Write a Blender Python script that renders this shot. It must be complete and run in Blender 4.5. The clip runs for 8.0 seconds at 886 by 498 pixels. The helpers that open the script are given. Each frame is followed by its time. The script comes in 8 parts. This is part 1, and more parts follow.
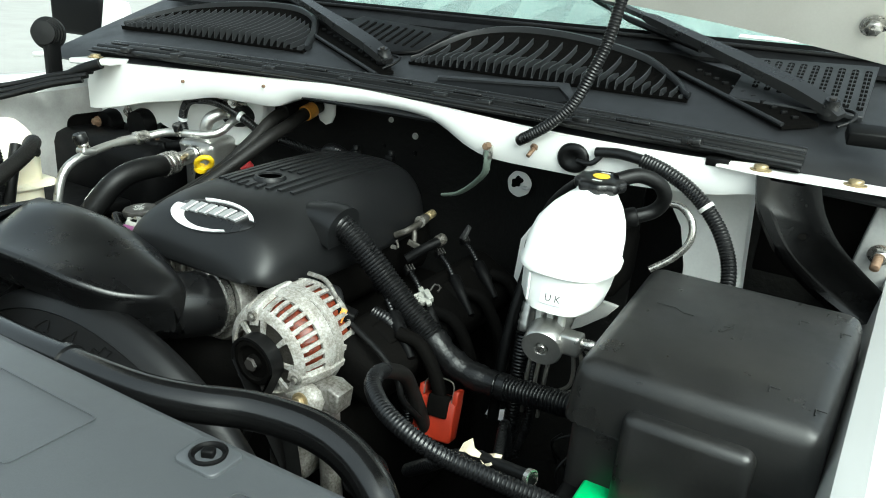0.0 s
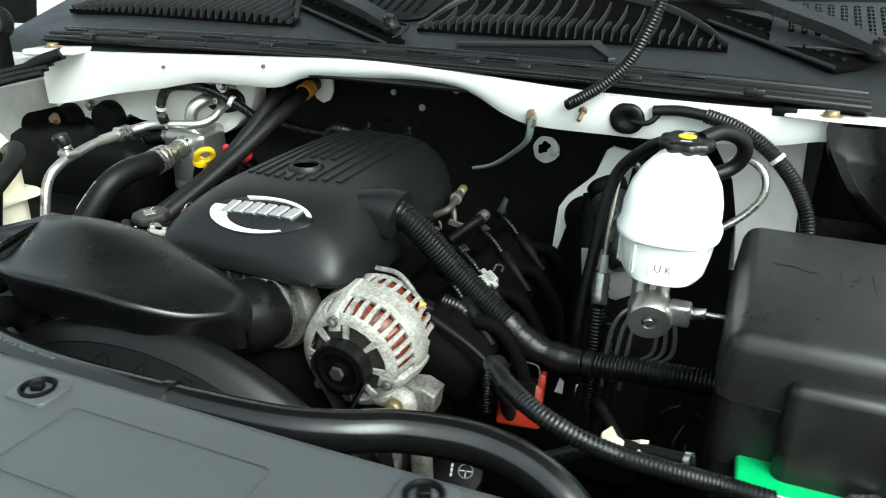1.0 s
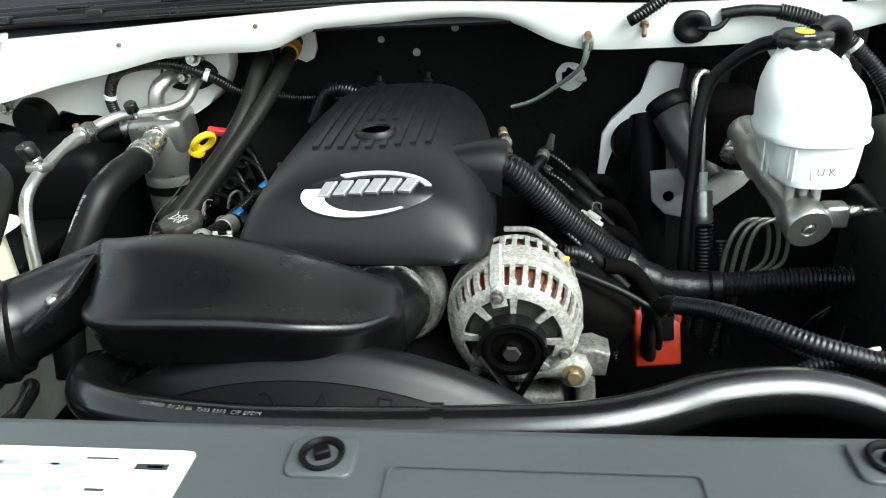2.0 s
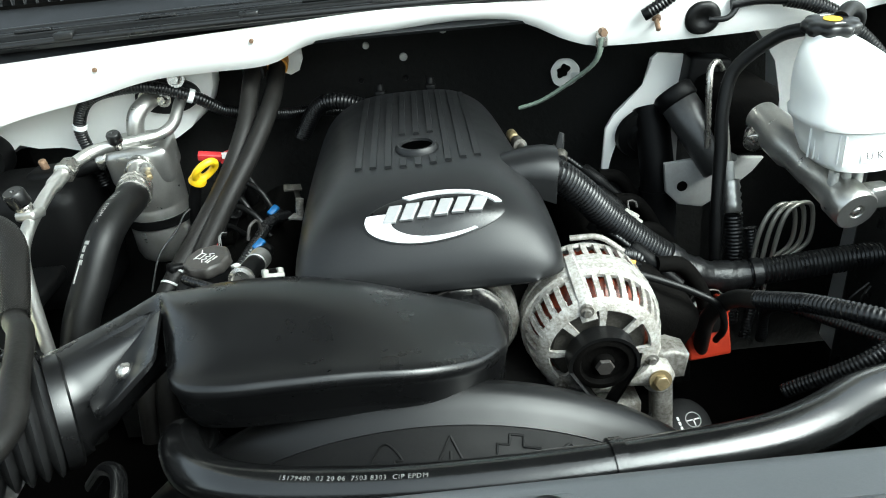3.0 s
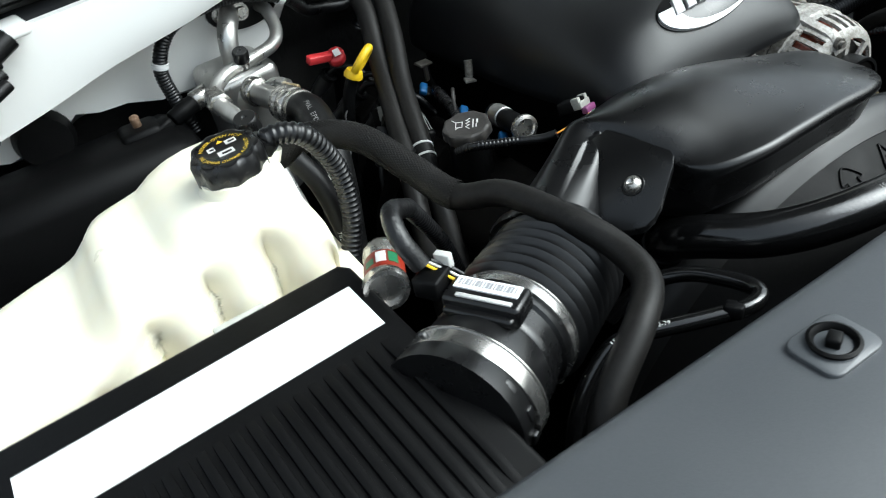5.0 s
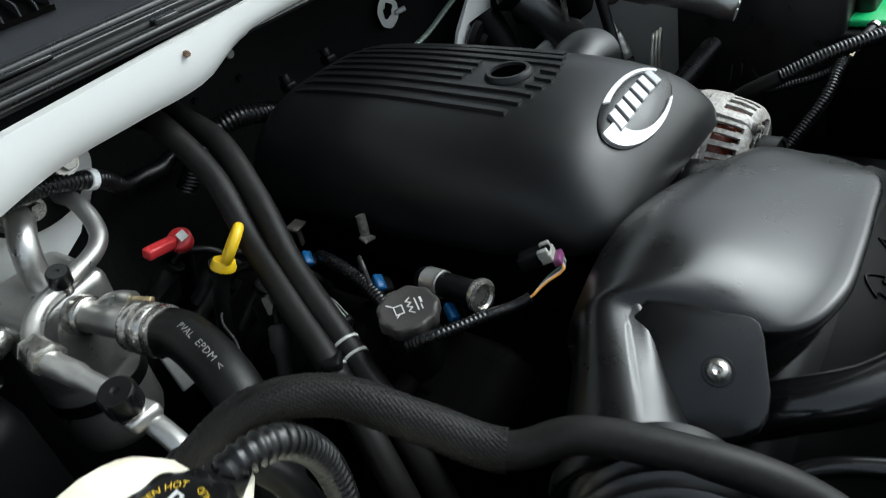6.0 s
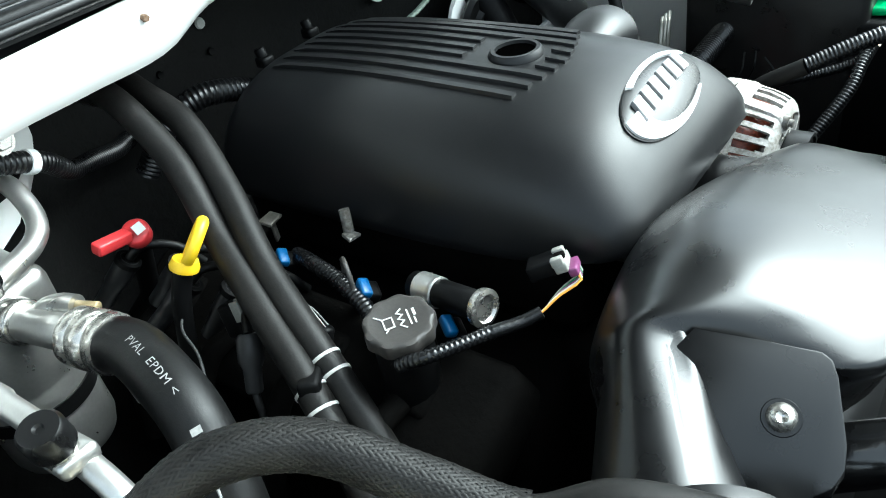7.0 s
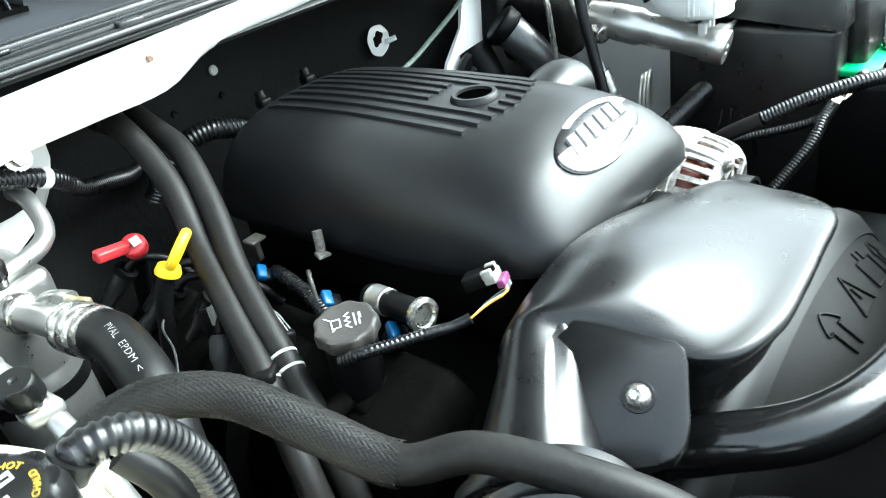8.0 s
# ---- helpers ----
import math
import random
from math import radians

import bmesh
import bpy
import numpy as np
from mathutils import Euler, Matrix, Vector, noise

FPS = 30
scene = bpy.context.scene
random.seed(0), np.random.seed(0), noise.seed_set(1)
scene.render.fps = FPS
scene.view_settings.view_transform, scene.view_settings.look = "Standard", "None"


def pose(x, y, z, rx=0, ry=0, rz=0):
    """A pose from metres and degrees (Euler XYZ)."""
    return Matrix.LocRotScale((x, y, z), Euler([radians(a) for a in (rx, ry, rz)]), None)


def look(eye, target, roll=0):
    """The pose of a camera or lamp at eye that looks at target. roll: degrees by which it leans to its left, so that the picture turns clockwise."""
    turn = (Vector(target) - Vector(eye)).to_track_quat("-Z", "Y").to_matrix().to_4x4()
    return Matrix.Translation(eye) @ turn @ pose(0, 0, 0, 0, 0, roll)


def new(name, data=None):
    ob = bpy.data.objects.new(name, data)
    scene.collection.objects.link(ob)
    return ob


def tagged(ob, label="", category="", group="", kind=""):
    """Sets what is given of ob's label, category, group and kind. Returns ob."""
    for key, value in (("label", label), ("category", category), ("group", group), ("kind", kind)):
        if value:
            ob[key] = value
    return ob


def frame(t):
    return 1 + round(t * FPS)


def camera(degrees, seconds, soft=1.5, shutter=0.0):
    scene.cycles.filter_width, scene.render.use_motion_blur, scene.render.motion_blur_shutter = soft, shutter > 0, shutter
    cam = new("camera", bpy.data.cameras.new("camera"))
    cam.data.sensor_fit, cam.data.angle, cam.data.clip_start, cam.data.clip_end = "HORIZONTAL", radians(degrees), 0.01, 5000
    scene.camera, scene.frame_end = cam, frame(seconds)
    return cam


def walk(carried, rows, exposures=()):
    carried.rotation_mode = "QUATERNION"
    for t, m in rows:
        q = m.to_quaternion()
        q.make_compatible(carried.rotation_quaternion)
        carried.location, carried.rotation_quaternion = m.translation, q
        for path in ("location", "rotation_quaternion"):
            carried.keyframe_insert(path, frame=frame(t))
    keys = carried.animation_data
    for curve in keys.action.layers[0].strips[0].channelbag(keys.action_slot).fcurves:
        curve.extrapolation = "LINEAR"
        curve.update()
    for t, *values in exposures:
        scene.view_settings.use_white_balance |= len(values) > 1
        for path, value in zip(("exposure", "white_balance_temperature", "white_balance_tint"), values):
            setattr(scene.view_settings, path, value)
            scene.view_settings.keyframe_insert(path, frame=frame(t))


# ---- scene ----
cam = camera(63.0, 8.0, soft=1.0, shutter=0.25)
PATH = [
    (0, (0.745, -0.304, 1.492), (-0.154, 1.349, 0.813), 4.6),
    (0.5, (0.698, -0.292, 1.473), (-0.181, 1.369, 0.789), 2.8),
    (1, (0.532, -0.334, 1.482), (-0.139, 1.39, 0.722), 1.6),
    (1.5, (0.316, -0.348, 1.462), (-0.079, 1.433, 0.642), -0.2),
    (1.7, (0.259, -0.338, 1.457), (-0.073, 1.441, 0.606), -1.6),
    (2.8, (0.037, -0.294, 1.472), (0.011, 1.466, 0.522), -6.2),
    (3, (0.009, -0.282, 1.479), (0.031, 1.487, 0.548), -5.3),
    (3.5, (-0.109, -0.263, 1.471), (-0.027, 1.496, 0.523), -5.6),
    (3.8, (-0.244, -0.238, 1.422), (-0.036, 1.516, 0.484), -7.9),
    (4, (-0.339, -0.238, 1.429), (-0.019, 1.472, 0.444), -7.6),
    (4.1, (-0.37, -0.232, 1.426), (-0.031, 1.462, 0.419), -7.6),
    (4.2, (-0.39, -0.234, 1.431), (-0.05, 1.441, 0.393), -8.4),
    (5.3, (-0.616, -0.1, 1.469), (0.201, 1.293, 0.289), -15.0),
    (5.5, (-0.604, -0.044, 1.459), (0.333, 1.292, 0.303), -15.7),
    (6, (-0.565, 0.098, 1.474), (0.627, 1.258, 0.362), -14.0),
    (6.5, (-0.536, 0.151, 1.458), (0.718, 1.229, 0.334), -11.3),
    (7, (-0.516, 0.161, 1.441), (0.689, 1.263, 0.286), -11.8),
    (7.5, (-0.516, 0.15, 1.439), (0.686, 1.275, 0.304), -11.7),
    (8, (-0.532, 0.056, 1.435), (0.698, 1.277, 0.436), -11.1),
]
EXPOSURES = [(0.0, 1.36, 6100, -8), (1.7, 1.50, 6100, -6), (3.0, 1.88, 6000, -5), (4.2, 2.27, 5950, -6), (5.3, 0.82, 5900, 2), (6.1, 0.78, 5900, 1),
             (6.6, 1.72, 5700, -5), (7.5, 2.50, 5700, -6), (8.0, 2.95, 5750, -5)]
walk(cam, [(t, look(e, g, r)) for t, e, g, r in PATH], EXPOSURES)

# ---- world and light ----
world = bpy.data.worlds.new("sky")
scene.world = world
world.use_nodes = True
wn = world.node_tree.nodes
sky = wn.new("ShaderNodeTexSky")
sky.sky_type = "NISHITA"
sky.sun_disc = False
sky.sun_elevation = radians(46)
sky.sun_rotation = radians(122)
sky.air_density = 1.0
sky.dust_density = 6.0
sky.ozone_density = 0.6
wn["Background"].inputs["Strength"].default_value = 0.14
pale = wn.new("ShaderNodeHueSaturation")  # thin white overcast
pale.inputs["Saturation"].default_value = 0.30
world.node_tree.links.new(sky.outputs["Color"], pale.inputs["Color"])
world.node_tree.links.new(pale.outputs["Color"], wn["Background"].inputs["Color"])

sun_data = bpy.data.lights.new("sun", "SUN")
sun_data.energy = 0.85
sun_data.angle = radians(50)
sun_data.color = (0.97, 0.99, 1.0)
sun = new("sun", sun_data)
sun.matrix_world = look((2.4, -1.5, 4.1), (0.0, 0.3, 1.0))


# ---- materials ----
def mat(name, color, rough=0.5, metal=0.0, grain=0.0, grain_size=0.01, blotch=0.0, blotch_size=0.08,
        bump=0.0, bump_size=0.004, coat=0.0, rough_var=0.0, spec=0.5, transmission=0.0, sss=0.0, second=None):
    """A procedural surface: fine grain, larger blotches, relief and uneven gloss."""
    m = bpy.data.materials.new(name)
    m.use_nodes = True
    nt = m.node_tree
    n, links = nt.nodes, nt.links
    b = n["Principled BSDF"]
    b.inputs["Base Color"].default_value = (*color, 1)
    b.inputs["Roughness"].default_value = rough
    b.inputs["Metallic"].default_value = metal
    b.inputs["Coat Weight"].default_value = coat
    b.inputs["Transmission Weight"].default_value = transmission
    if sss:
        b.inputs["Subsurface Weight"].default_value = sss
        b.inputs["Subsurface Radius"].default_value = (0.02, 0.017, 0.012)
        b.inputs["Subsurface Scale"].default_value = 0.5
    b.inputs["Specular IOR Level"].default_value = spec
    tc = n.new("ShaderNodeTexCoord")

    def tex(size, detail=4.0, rough_=0.6):
        t = n.new("ShaderNodeTexNoise")
        t.inputs["Scale"].default_value = 1.0 / size
        t.inputs["Detail"].default_value = detail
        t.inputs["Roughness"].default_value = rough_
        links.new(tc.outputs["Object"], t.inputs["Vector"])
        return t

    col = None
    if grain or blotch:
        value = None
        for size, amount in ((grain_size, grain), (blotch_size, blotch)):
            if not amount:
                continue
            t = tex(size)
            r = n.new("ShaderNodeMapRange")
            r.inputs["From Min"].default_value, r.inputs["From Max"].default_value = 0.3, 0.7
            r.inputs["To Min"].default_value, r.inputs["To Max"].default_value = 0.0, amount
            links.new(t.outputs["Fac"], r.inputs["Value"])
            if value is None:
                value = r.outputs[0]
            else:
                add = n.new("ShaderNodeMath")
                links.new(value, add.inputs[0])
                links.new(r.outputs[0], add.inputs[1])
                value = add.outputs[0]
        mix = n.new("ShaderNodeMix")
        mix.data_type = "RGBA"
        mix.inputs["A"].default_value = (*color, 1)
        mix.inputs["B"].default_value = (*(second or [c * 0.35 for c in color]), 1)
        links.new(value, mix.inputs["Factor"])
        links.new(mix.outputs["Result"], b.inputs["Base Color"])
    if rough_var:
        t = tex(blotch_size * 0.6)
        r = n.new("ShaderNodeMapRange")
        r.inputs["From Min"].default_value, r.inputs["From Max"].default_value = 0.3, 0.7
        r.inputs["To Min"].default_value, r.inputs["To Max"].default_value = rough - rough_var, rough + rough_var
        links.new(t.outputs["Fac"], r.inputs["Value"])
        links.new(r.outputs[0], b.inputs["Roughness"])
    if bump:
        t = tex(bump_size, 3.0)
        bp = n.new("ShaderNodeBump")
        bp.inputs["Strength"].default_value = bump
        bp.inputs["Distance"].default_value = bump_size * 0.3
        links.new(t.outputs["Fac"], bp.inputs["Height"])
        links.new(bp.outputs["Normal"], b.inputs["Normal"])
    return m


COVER = mat("satin_black_plastic", (0.0055, 0.0058, 0.0062), 0.38, spec=0.33, grain=0.4, grain_size=0.002, blotch=0.2, bump=0.10, bump_size=0.0012, rough_var=0.05, second=(0.011, 0.011, 0.012))
GLOSSY = mat("smooth_black_plastic", (0.0035, 0.0035, 0.0038), 0.30, blotch=0.4, bump=0.03, bump_size=0.004, rough_var=0.07, second=(0.007, 0.007, 0.007))
MATTE = mat("matte_black_plastic", (0.0018, 0.0018, 0.0020), 0.48, spec=0.11, grain=0.4, grain_size=0.003, bump=0.15, bump_size=0.002, rough_var=0.08, second=(0.006, 0.006, 0.006))
SHIELD = mat("grained_black_plastic", (0.010, 0.0106, 0.0118), 0.42, spec=0.42, grain=0.5, grain_size=0.0015, blotch=0.2, bump=0.25, bump_size=0.0010, rough_var=0.06, second=(0.015, 0.0155, 0.017))
# black plastic like SHIELD, its base greyed to paint in the sky's sheen
RADCOVER = mat("sky_sheen_grained_plastic", (0.056, 0.060, 0.065), 0.38, grain=0.5, grain_size=0.0015, blotch=0.25, bump=0.25, bump_size=0.0010, rough_var=0.06, second=(0.072, 0.076, 0.082))
SHROUD = mat("dusty_black_shroud_plastic", (0.0022, 0.0022, 0.0025), 0.50, spec=0.10, grain=0.4, grain_size=0.003, blotch=0.4, blotch_size=0.05, bump=0.15, bump_size=0.002, rough_var=0.08, second=(0.007, 0.0067, 0.0063))
BOXTOP = mat("dusty_black_plastic", (0.0058, 0.0060, 0.0064), 0.36, spec=0.5, grain=0.3, grain_size=0.004, blotch=0.45, blotch_size=0.07, bump=0.2, bump_size=0.0015, rough_var=0.12, second=(0.018, 0.017, 0.0155))
RESO = mat("smooth_moulded_plastic", (0.003, 0.003, 0.0033), 0.29, spec=0.55, blotch=0.4, rough_var=0.05, second=(0.006, 0.006, 0.006))
BRACE = mat("black_steel_paint", (0.003, 0.003, 0.003), 0.22, spec=0.40, grain=0.3, grain_size=0.003, rough_var=0.08)
FWHITE = mat("scuffed_white_paint", (0.80, 0.80, 0.78), 0.4, grain=0.12, grain_size=0.004, blotch=0.22, blotch_size=0.05, second=(0.42, 0.41, 0.39))
RUBBER = mat("black_rubber", (0.0022, 0.0022, 0.0024), 0.42, spec=0.24, grain=0.4, grain_size=0.004, bump=0.2, bump_size=0.002, rough_var=0.1, second=(0.009, 0.009, 0.0085))
HOSE = mat("shiny_rubber_hose", (0.0028, 0.0028, 0.003), 0.18, spec=0.75, grain=0.3, grain_size=0.006, blotch=0.3, bump=0.10, bump_size=0.003, rough_var=0.07, second=(0.008, 0.008, 0.008))
OLDHOSE = mat("dusty_rubber_hose", (0.0030, 0.0029, 0.0028), 0.48, spec=0.20, grain=0.5, grain_size=0.004, blotch=0.5, blotch_size=0.05, bump=0.2, bump_size=0.002, second=(0.014, 0.013, 0.012))
LOOM = mat("corrugated_loom_plastic", (0.0045, 0.0045, 0.005), 0.30, spec=0.45, grain=0.3, grain_size=0.004, rough_var=0.1, second=(0.009, 0.009, 0.009))
TAPE = mat("black_cloth_tape", (0.0045, 0.0045, 0.005), 0.36, spec=0.45, grain=0.4, grain_size=0.003, bump=0.5, bump_size=0.006, second=(0.008, 0.008, 0.008))
FIREWALL = mat("black_insulation_mat", (0.0075, 0.0076, 0.0073), 0.7, spec=0.12, grain=0.4, grain_size=0.006, blotch=0.5, bump=0.6, bump_size=0.015, second=(0.009, 0.0088, 0.0085))
# near-black: shade deep in the bay and in openings put into the colour
DARK = mat("shade_black", (0.0016, 0.0016, 0.0016), 0.75, spec=0.03, grain=0.5, grain_size=0.006, blotch=0.5, bump=0.4, bump_size=0.006, second=(0.004, 0.0036, 0.0032))
WHITE = mat("white_body_paint", (0.80, 0.80, 0.78), 0.3, blotch=0.10, blotch_size=0.15, coat=0.4, second=(0.62, 0.60, 0.56))
DUSTSHADEWHITE = mat("dusty_shaded_white_paint", (0.42, 0.42, 0.41), 0.45, grain=0.15, grain_size=0.004, blotch=0.5, blotch_size=0.06, second=(0.20, 0.195, 0.185))
HOODPAINT = mat("pale_hood_paint", (0.62, 0.60, 0.55), 0.4, grain=0.15, grain_size=0.003, blotch=0.25, blotch_size=0.1, second=(0.45, 0.42, 0.37))
CAST = mat("cast_aluminium", (0.32, 0.31, 0.295), 0.5, metal=0.45, grain=0.7, grain_size=0.004, blotch=0.6, blotch_size=0.02, bump=0.45, bump_size=0.004, second=(0.09, 0.08, 0.065))
DARKMETAL = mat("dark_grey_steel", (0.09, 0.09, 0.09), 0.35, metal=0.7, grain=0.3, grain_size=0.005, blotch=0.3, second=(0.05, 0.05, 0.05))
ALT = mat("oxidised_alternator_casting", (0.52, 0.51, 0.49), 0.5, metal=0.2, grain=0.75, grain_size=0.0032, blotch=0.6, blotch_size=0.02, bump=0.8, bump_size=0.0032, second=(0.20, 0.185, 0.16))
ALLOY = mat("dull_aluminium", (0.56, 0.555, 0.535), 0.34, metal=0.9, grain=0.25, grain_size=0.003, blotch=0.3, blotch_size=0.03, bump=0.08, bump_size=0.002, rough_var=0.08, second=(0.36, 0.35, 0.33))
STEEL = mat("plated_steel", (0.62, 0.605, 0.575), 0.26, metal=0.92, grain=0.3, grain_size=0.003, blotch=0.3, blotch_size=0.02, rough_var=0.1, second=(0.28, 0.25, 0.21))
RUSTY = mat("rusty_steel", (0.16, 0.08, 0.04), 0.7, metal=0.4, grain=0.7, grain_size=0.002, bump=0.3, bump_size=0.002, second=(0.28, 0.22, 0.16))
BRASS = mat("yellowed_plastic_collar", (0.55, 0.24, 0.03), 0.5, grain=0.5, grain_size=0.003, second=(0.20, 0.11, 0.03))
COPPER = mat("orange_varnished_copper", (0.22, 0.035, 0.010), 0.4, grain=1.0, grain_size=0.004, second=(0.05, 0.01, 0.005))
TANK = mat("yellowed_translucent_plastic", (0.90, 0.87, 0.73), 0.35, blotch=0.45, blotch_size=0.10, rough_var=0.08, sss=0.15, second=(0.87, 0.75, 0.47))
RESERVOIR = mat("white_translucent_plastic", (0.80, 0.81, 0.79), 0.35, blotch=0.15, blotch_size=0.05, sss=0.1, second=(0.66, 0.67, 0.64))
LABEL = mat("white_paper_label", (0.80, 0.80, 0.80), 0.5, grain=0.05, grain_size=0.004)
INK = mat("black_ink", (0.03, 0.03, 0.03), 0.5)
GREYINK = mat("grey_ink", (0.30, 0.30, 0.31), 0.5)
BLUEINK = mat("blue_ink", (0.25, 0.50, 0.62), 0.5)
WHITEPRINT = mat("white_print", (0.55, 0.55, 0.53), 0.5)
FIN = mat("dusty_fin_plastic", (0.030, 0.031, 0.033), 0.36, spec=0.5, grain=0.5, grain_size=0.003, blotch=0.3, second=(0.014, 0.0145, 0.0155))
PAPER = mat("beige_paper", (0.62, 0.54, 0.40), 0.7, blotch=0.4, blotch_size=0.01, second=(0.40, 0.33, 0.22))
SATIN = mat("satin_moulded_plastic", (0.003, 0.003, 0.0033), 0.40, spec=0.36, blotch=0.4, bump=0.04, bump_size=0.002, rough_var=0.05, second=(0.006, 0.006, 0.006))
DIMPRINT = mat("dim_white_print", (0.30, 0.30, 0.29), 0.5, grain=0.6, grain_size=0.003)
FAINTPRINT = mat("worn_grey_print", (0.22, 0.22, 0.21), 0.5, grain=1.0, grain_size=0.004, second=(0.05, 0.05, 0.05))
HOLE = mat("deep_black", (0.0004, 0.0004, 0.0004), 0.9, spec=0.0)
OILY = mat("oily_brown_iron", (0.035, 0.022, 0.012), 0.5, spec=0.3, grain=0.8, grain_size=0.004, bump=0.3, bump_size=0.004, second=(0.008, 0.006, 0.004))
YELLOWPRINT = mat("yellow_print", (0.60, 0.40, 0.03), 0.5)
BADGE = mat("silver_badge_plastic", (0.34, 0.34, 0.345), 0.32, metal=0.35, grain=0.1, grain_size=0.003)
BADGEWHITE = mat("bright_badge_plastic", (0.70, 0.70, 0.70), 0.3, grain=0.05)
YELLOW = mat("yellow_plastic", (0.72, 0.47, 0.01), 0.4, blotch=0.25, blotch_size=0.01, second=(0.50, 0.30, 0.01))
RED = mat("red_plastic", (0.55, 0.035, 0.04), 0.4, blotch=0.3, blotch_size=0.01, second=(0.36, 0.02, 0.025))
ORANGERED = mat("orange_red_plastic", (0.28, 0.022, 0.008), 0.4, blotch=0.4, blotch_size=0.02, second=(0.14, 0.012, 0.005))
GREEN = mat("green_battery_plastic", (0.04, 0.56, 0.17), 0.4, grain=0.5, grain_size=0.004, second=(0.02, 0.30, 0.08))
BLUE = mat("blue_plastic", (0.006, 0.085, 0.24), 0.4, grain=0.4, grain_size=0.003, second=(0.004, 0.04, 0.11))
PURPLE = mat("purple_plastic", (0.16, 0.04, 0.12), 0.4)
GREYPLASTIC = mat("pale_grey_plastic", (0.52, 0.52, 0.50), 0.45, grain=0.2, grain_size=0.003)
CAPGREY = mat("dusty_dark_cap_plastic", (0.022, 0.020, 0.019), 0.5, grain=0.4, grain_size=0.003, blotch=0.4, blotch_size=0.02, bump=0.2, second=(0.040, 0.036, 0.032))
WIREGREEN = mat("dirty_green_braid", (0.20, 0.25, 0.21), 0.6, metal=0.2, grain=0.8, grain_size=0.002, bump=0.5, bump_size=0.002, second=(0.09, 0.11, 0.09))
BOOT = mat("grey_black_rubber_boot", (0.010, 0.010, 0.0105), 0.30, spec=0.5, grain=0.4, grain_size=0.004, second=(0.018, 0.018, 0.018))
BANDSTEEL = mat("brushed_band_steel", (0.50, 0.49, 0.475), 0.24, metal=0.95, grain=0.15, grain_size=0.003, rough_var=0.06, blotch=0.2, blotch_size=0.02, second=(0.36, 0.34, 0.31))
PATCHGREEN = mat("worn_green_print", (0.02, 0.17, 0.07), 0.4, grain=0.5, grain_size=0.003, second=(0.015, 0.09, 0.04))
GREYBOOT = mat("dull_grey_rubber", (0.024, 0.024, 0.0245), 0.5, spec=0.3, grain=0.4, grain_size=0.003, second=(0.012, 0.012, 0.012))
CASTDARK = mat("grimy_cast_metal", (0.085, 0.08, 0.072), 0.5, metal=0.4, grain=0.8, grain_size=0.003, bump=0.4, bump_size=0.003, second=(0.04, 0.034, 0.026))
OFFGREY = mat("dusty_cream_plastic", (0.30, 0.30, 0.27), 0.5, grain=0.5, grain_size=0.003, second=(0.16, 0.155, 0.14))
GLASS = mat("windscreen_glass", (0.80, 0.95, 0.92), 0.02, transmission=1.0)
SEAT = mat("dim_cabin_trim", (0.10, 0.12, 0.12), 0.7, blotch=0.4, second=(0.16, 0.18, 0.17))
GROUND = mat("pale_concrete", (0.36, 0.355, 0.34), 0.8, grain=0.6, grain_size=0.02, blotch=0.5, blotch_size=0.8, bump=0.4, bump_size=0.02, second=(0.26, 0.255, 0.24))
DASH = mat("sky_pale_dash", (0.50, 0.53, 0.51), 0.6, grain=0.2, grain_size=0.004, blotch=0.3, second=(0.38, 0.41, 0.39))
ZINC = mat("yellow_zinc_plating", (0.34, 0.27, 0.15), 0.4, metal=0.6, grain=0.4, grain_size=0.003, second=(0.18, 0.13, 0.07))
LINER = mat("black_hood_liner", (0.006, 0.006, 0.006), 0.85, grain=0.5, grain_size=0.01, bump=0.5, bump_size=0.02, spec=0.2, second=(0.011, 0.011, 0.010))
PIPE = mat("pale_galvanised_pipe", (0.30, 0.29, 0.26), 0.36, metal=0.6, grain=0.3, grain_size=0.003, second=(0.32, 0.30, 0.25))
ORANGETAG = mat("orange_tag", (0.75, 0.33, 0.05), 0.5)
WHITEGLOSS = mat("white_enamel", (0.80, 0.80, 0.80), 0.3)


# ---- mesh helpers ----
def link(name, bm, material, parent=None, label="", smooth=50):
    mesh = bpy.data.meshes.new(name)
    bmesh.ops.recalc_face_normals(bm, faces=bm.faces[:])
    bm.to_mesh(mesh)
    bm.free()
    mesh.materials.append(material)
    if smooth:
        mesh.shade_smooth()
        mesh.set_sharp_from_angle(angle=radians(smooth))
    ob = new(name, mesh)
    if parent is not None:
        ob.parent = parent
    if label:
        ob["label"] = label
    return ob


def part(name, bm, material, parent, label="", smooth=50):
    return link(name, bm, material, parent, label, smooth)


def thing(name, label, category, group="", kind=""):
    return tagged(new(name), label, category, group, kind)


def V(*a):
    return Vector(a)


def spline(pts, step=0.006):
    """Points along a smooth curve through the given ones, at an even step."""
    p = [Vector(q) for q in pts]
    p = [2 * p[0] - p[1]] + p + [2 * p[-1] - p[-2]]
    out = []
    for i in range(1, len(p) - 2):
        a, b, c, d = p[i - 1:i + 3]
        n = max(2, int((c - b).length / 0.002))
        for k in range(n):
            t = k / n
            out.append(0.5 * (2 * b + (c - a) * t + (2 * a - 5 * b + 4 * c - d) * t * t + (3 * b - a - 3 * c + d) * t ** 3))
    out.append(p[-2])
    res, left = [out[0]], 0.0
    for q, r in zip(out, out[1:]):
        seg = (r - q).length
        while left + seg >= step:
            f = (step - left) / seg
            q = q.lerp(r, f)
            seg = (r - q).length
            left = 0.0
            res.append(q.copy())
        left += seg
    res.append(out[-1])
    return res


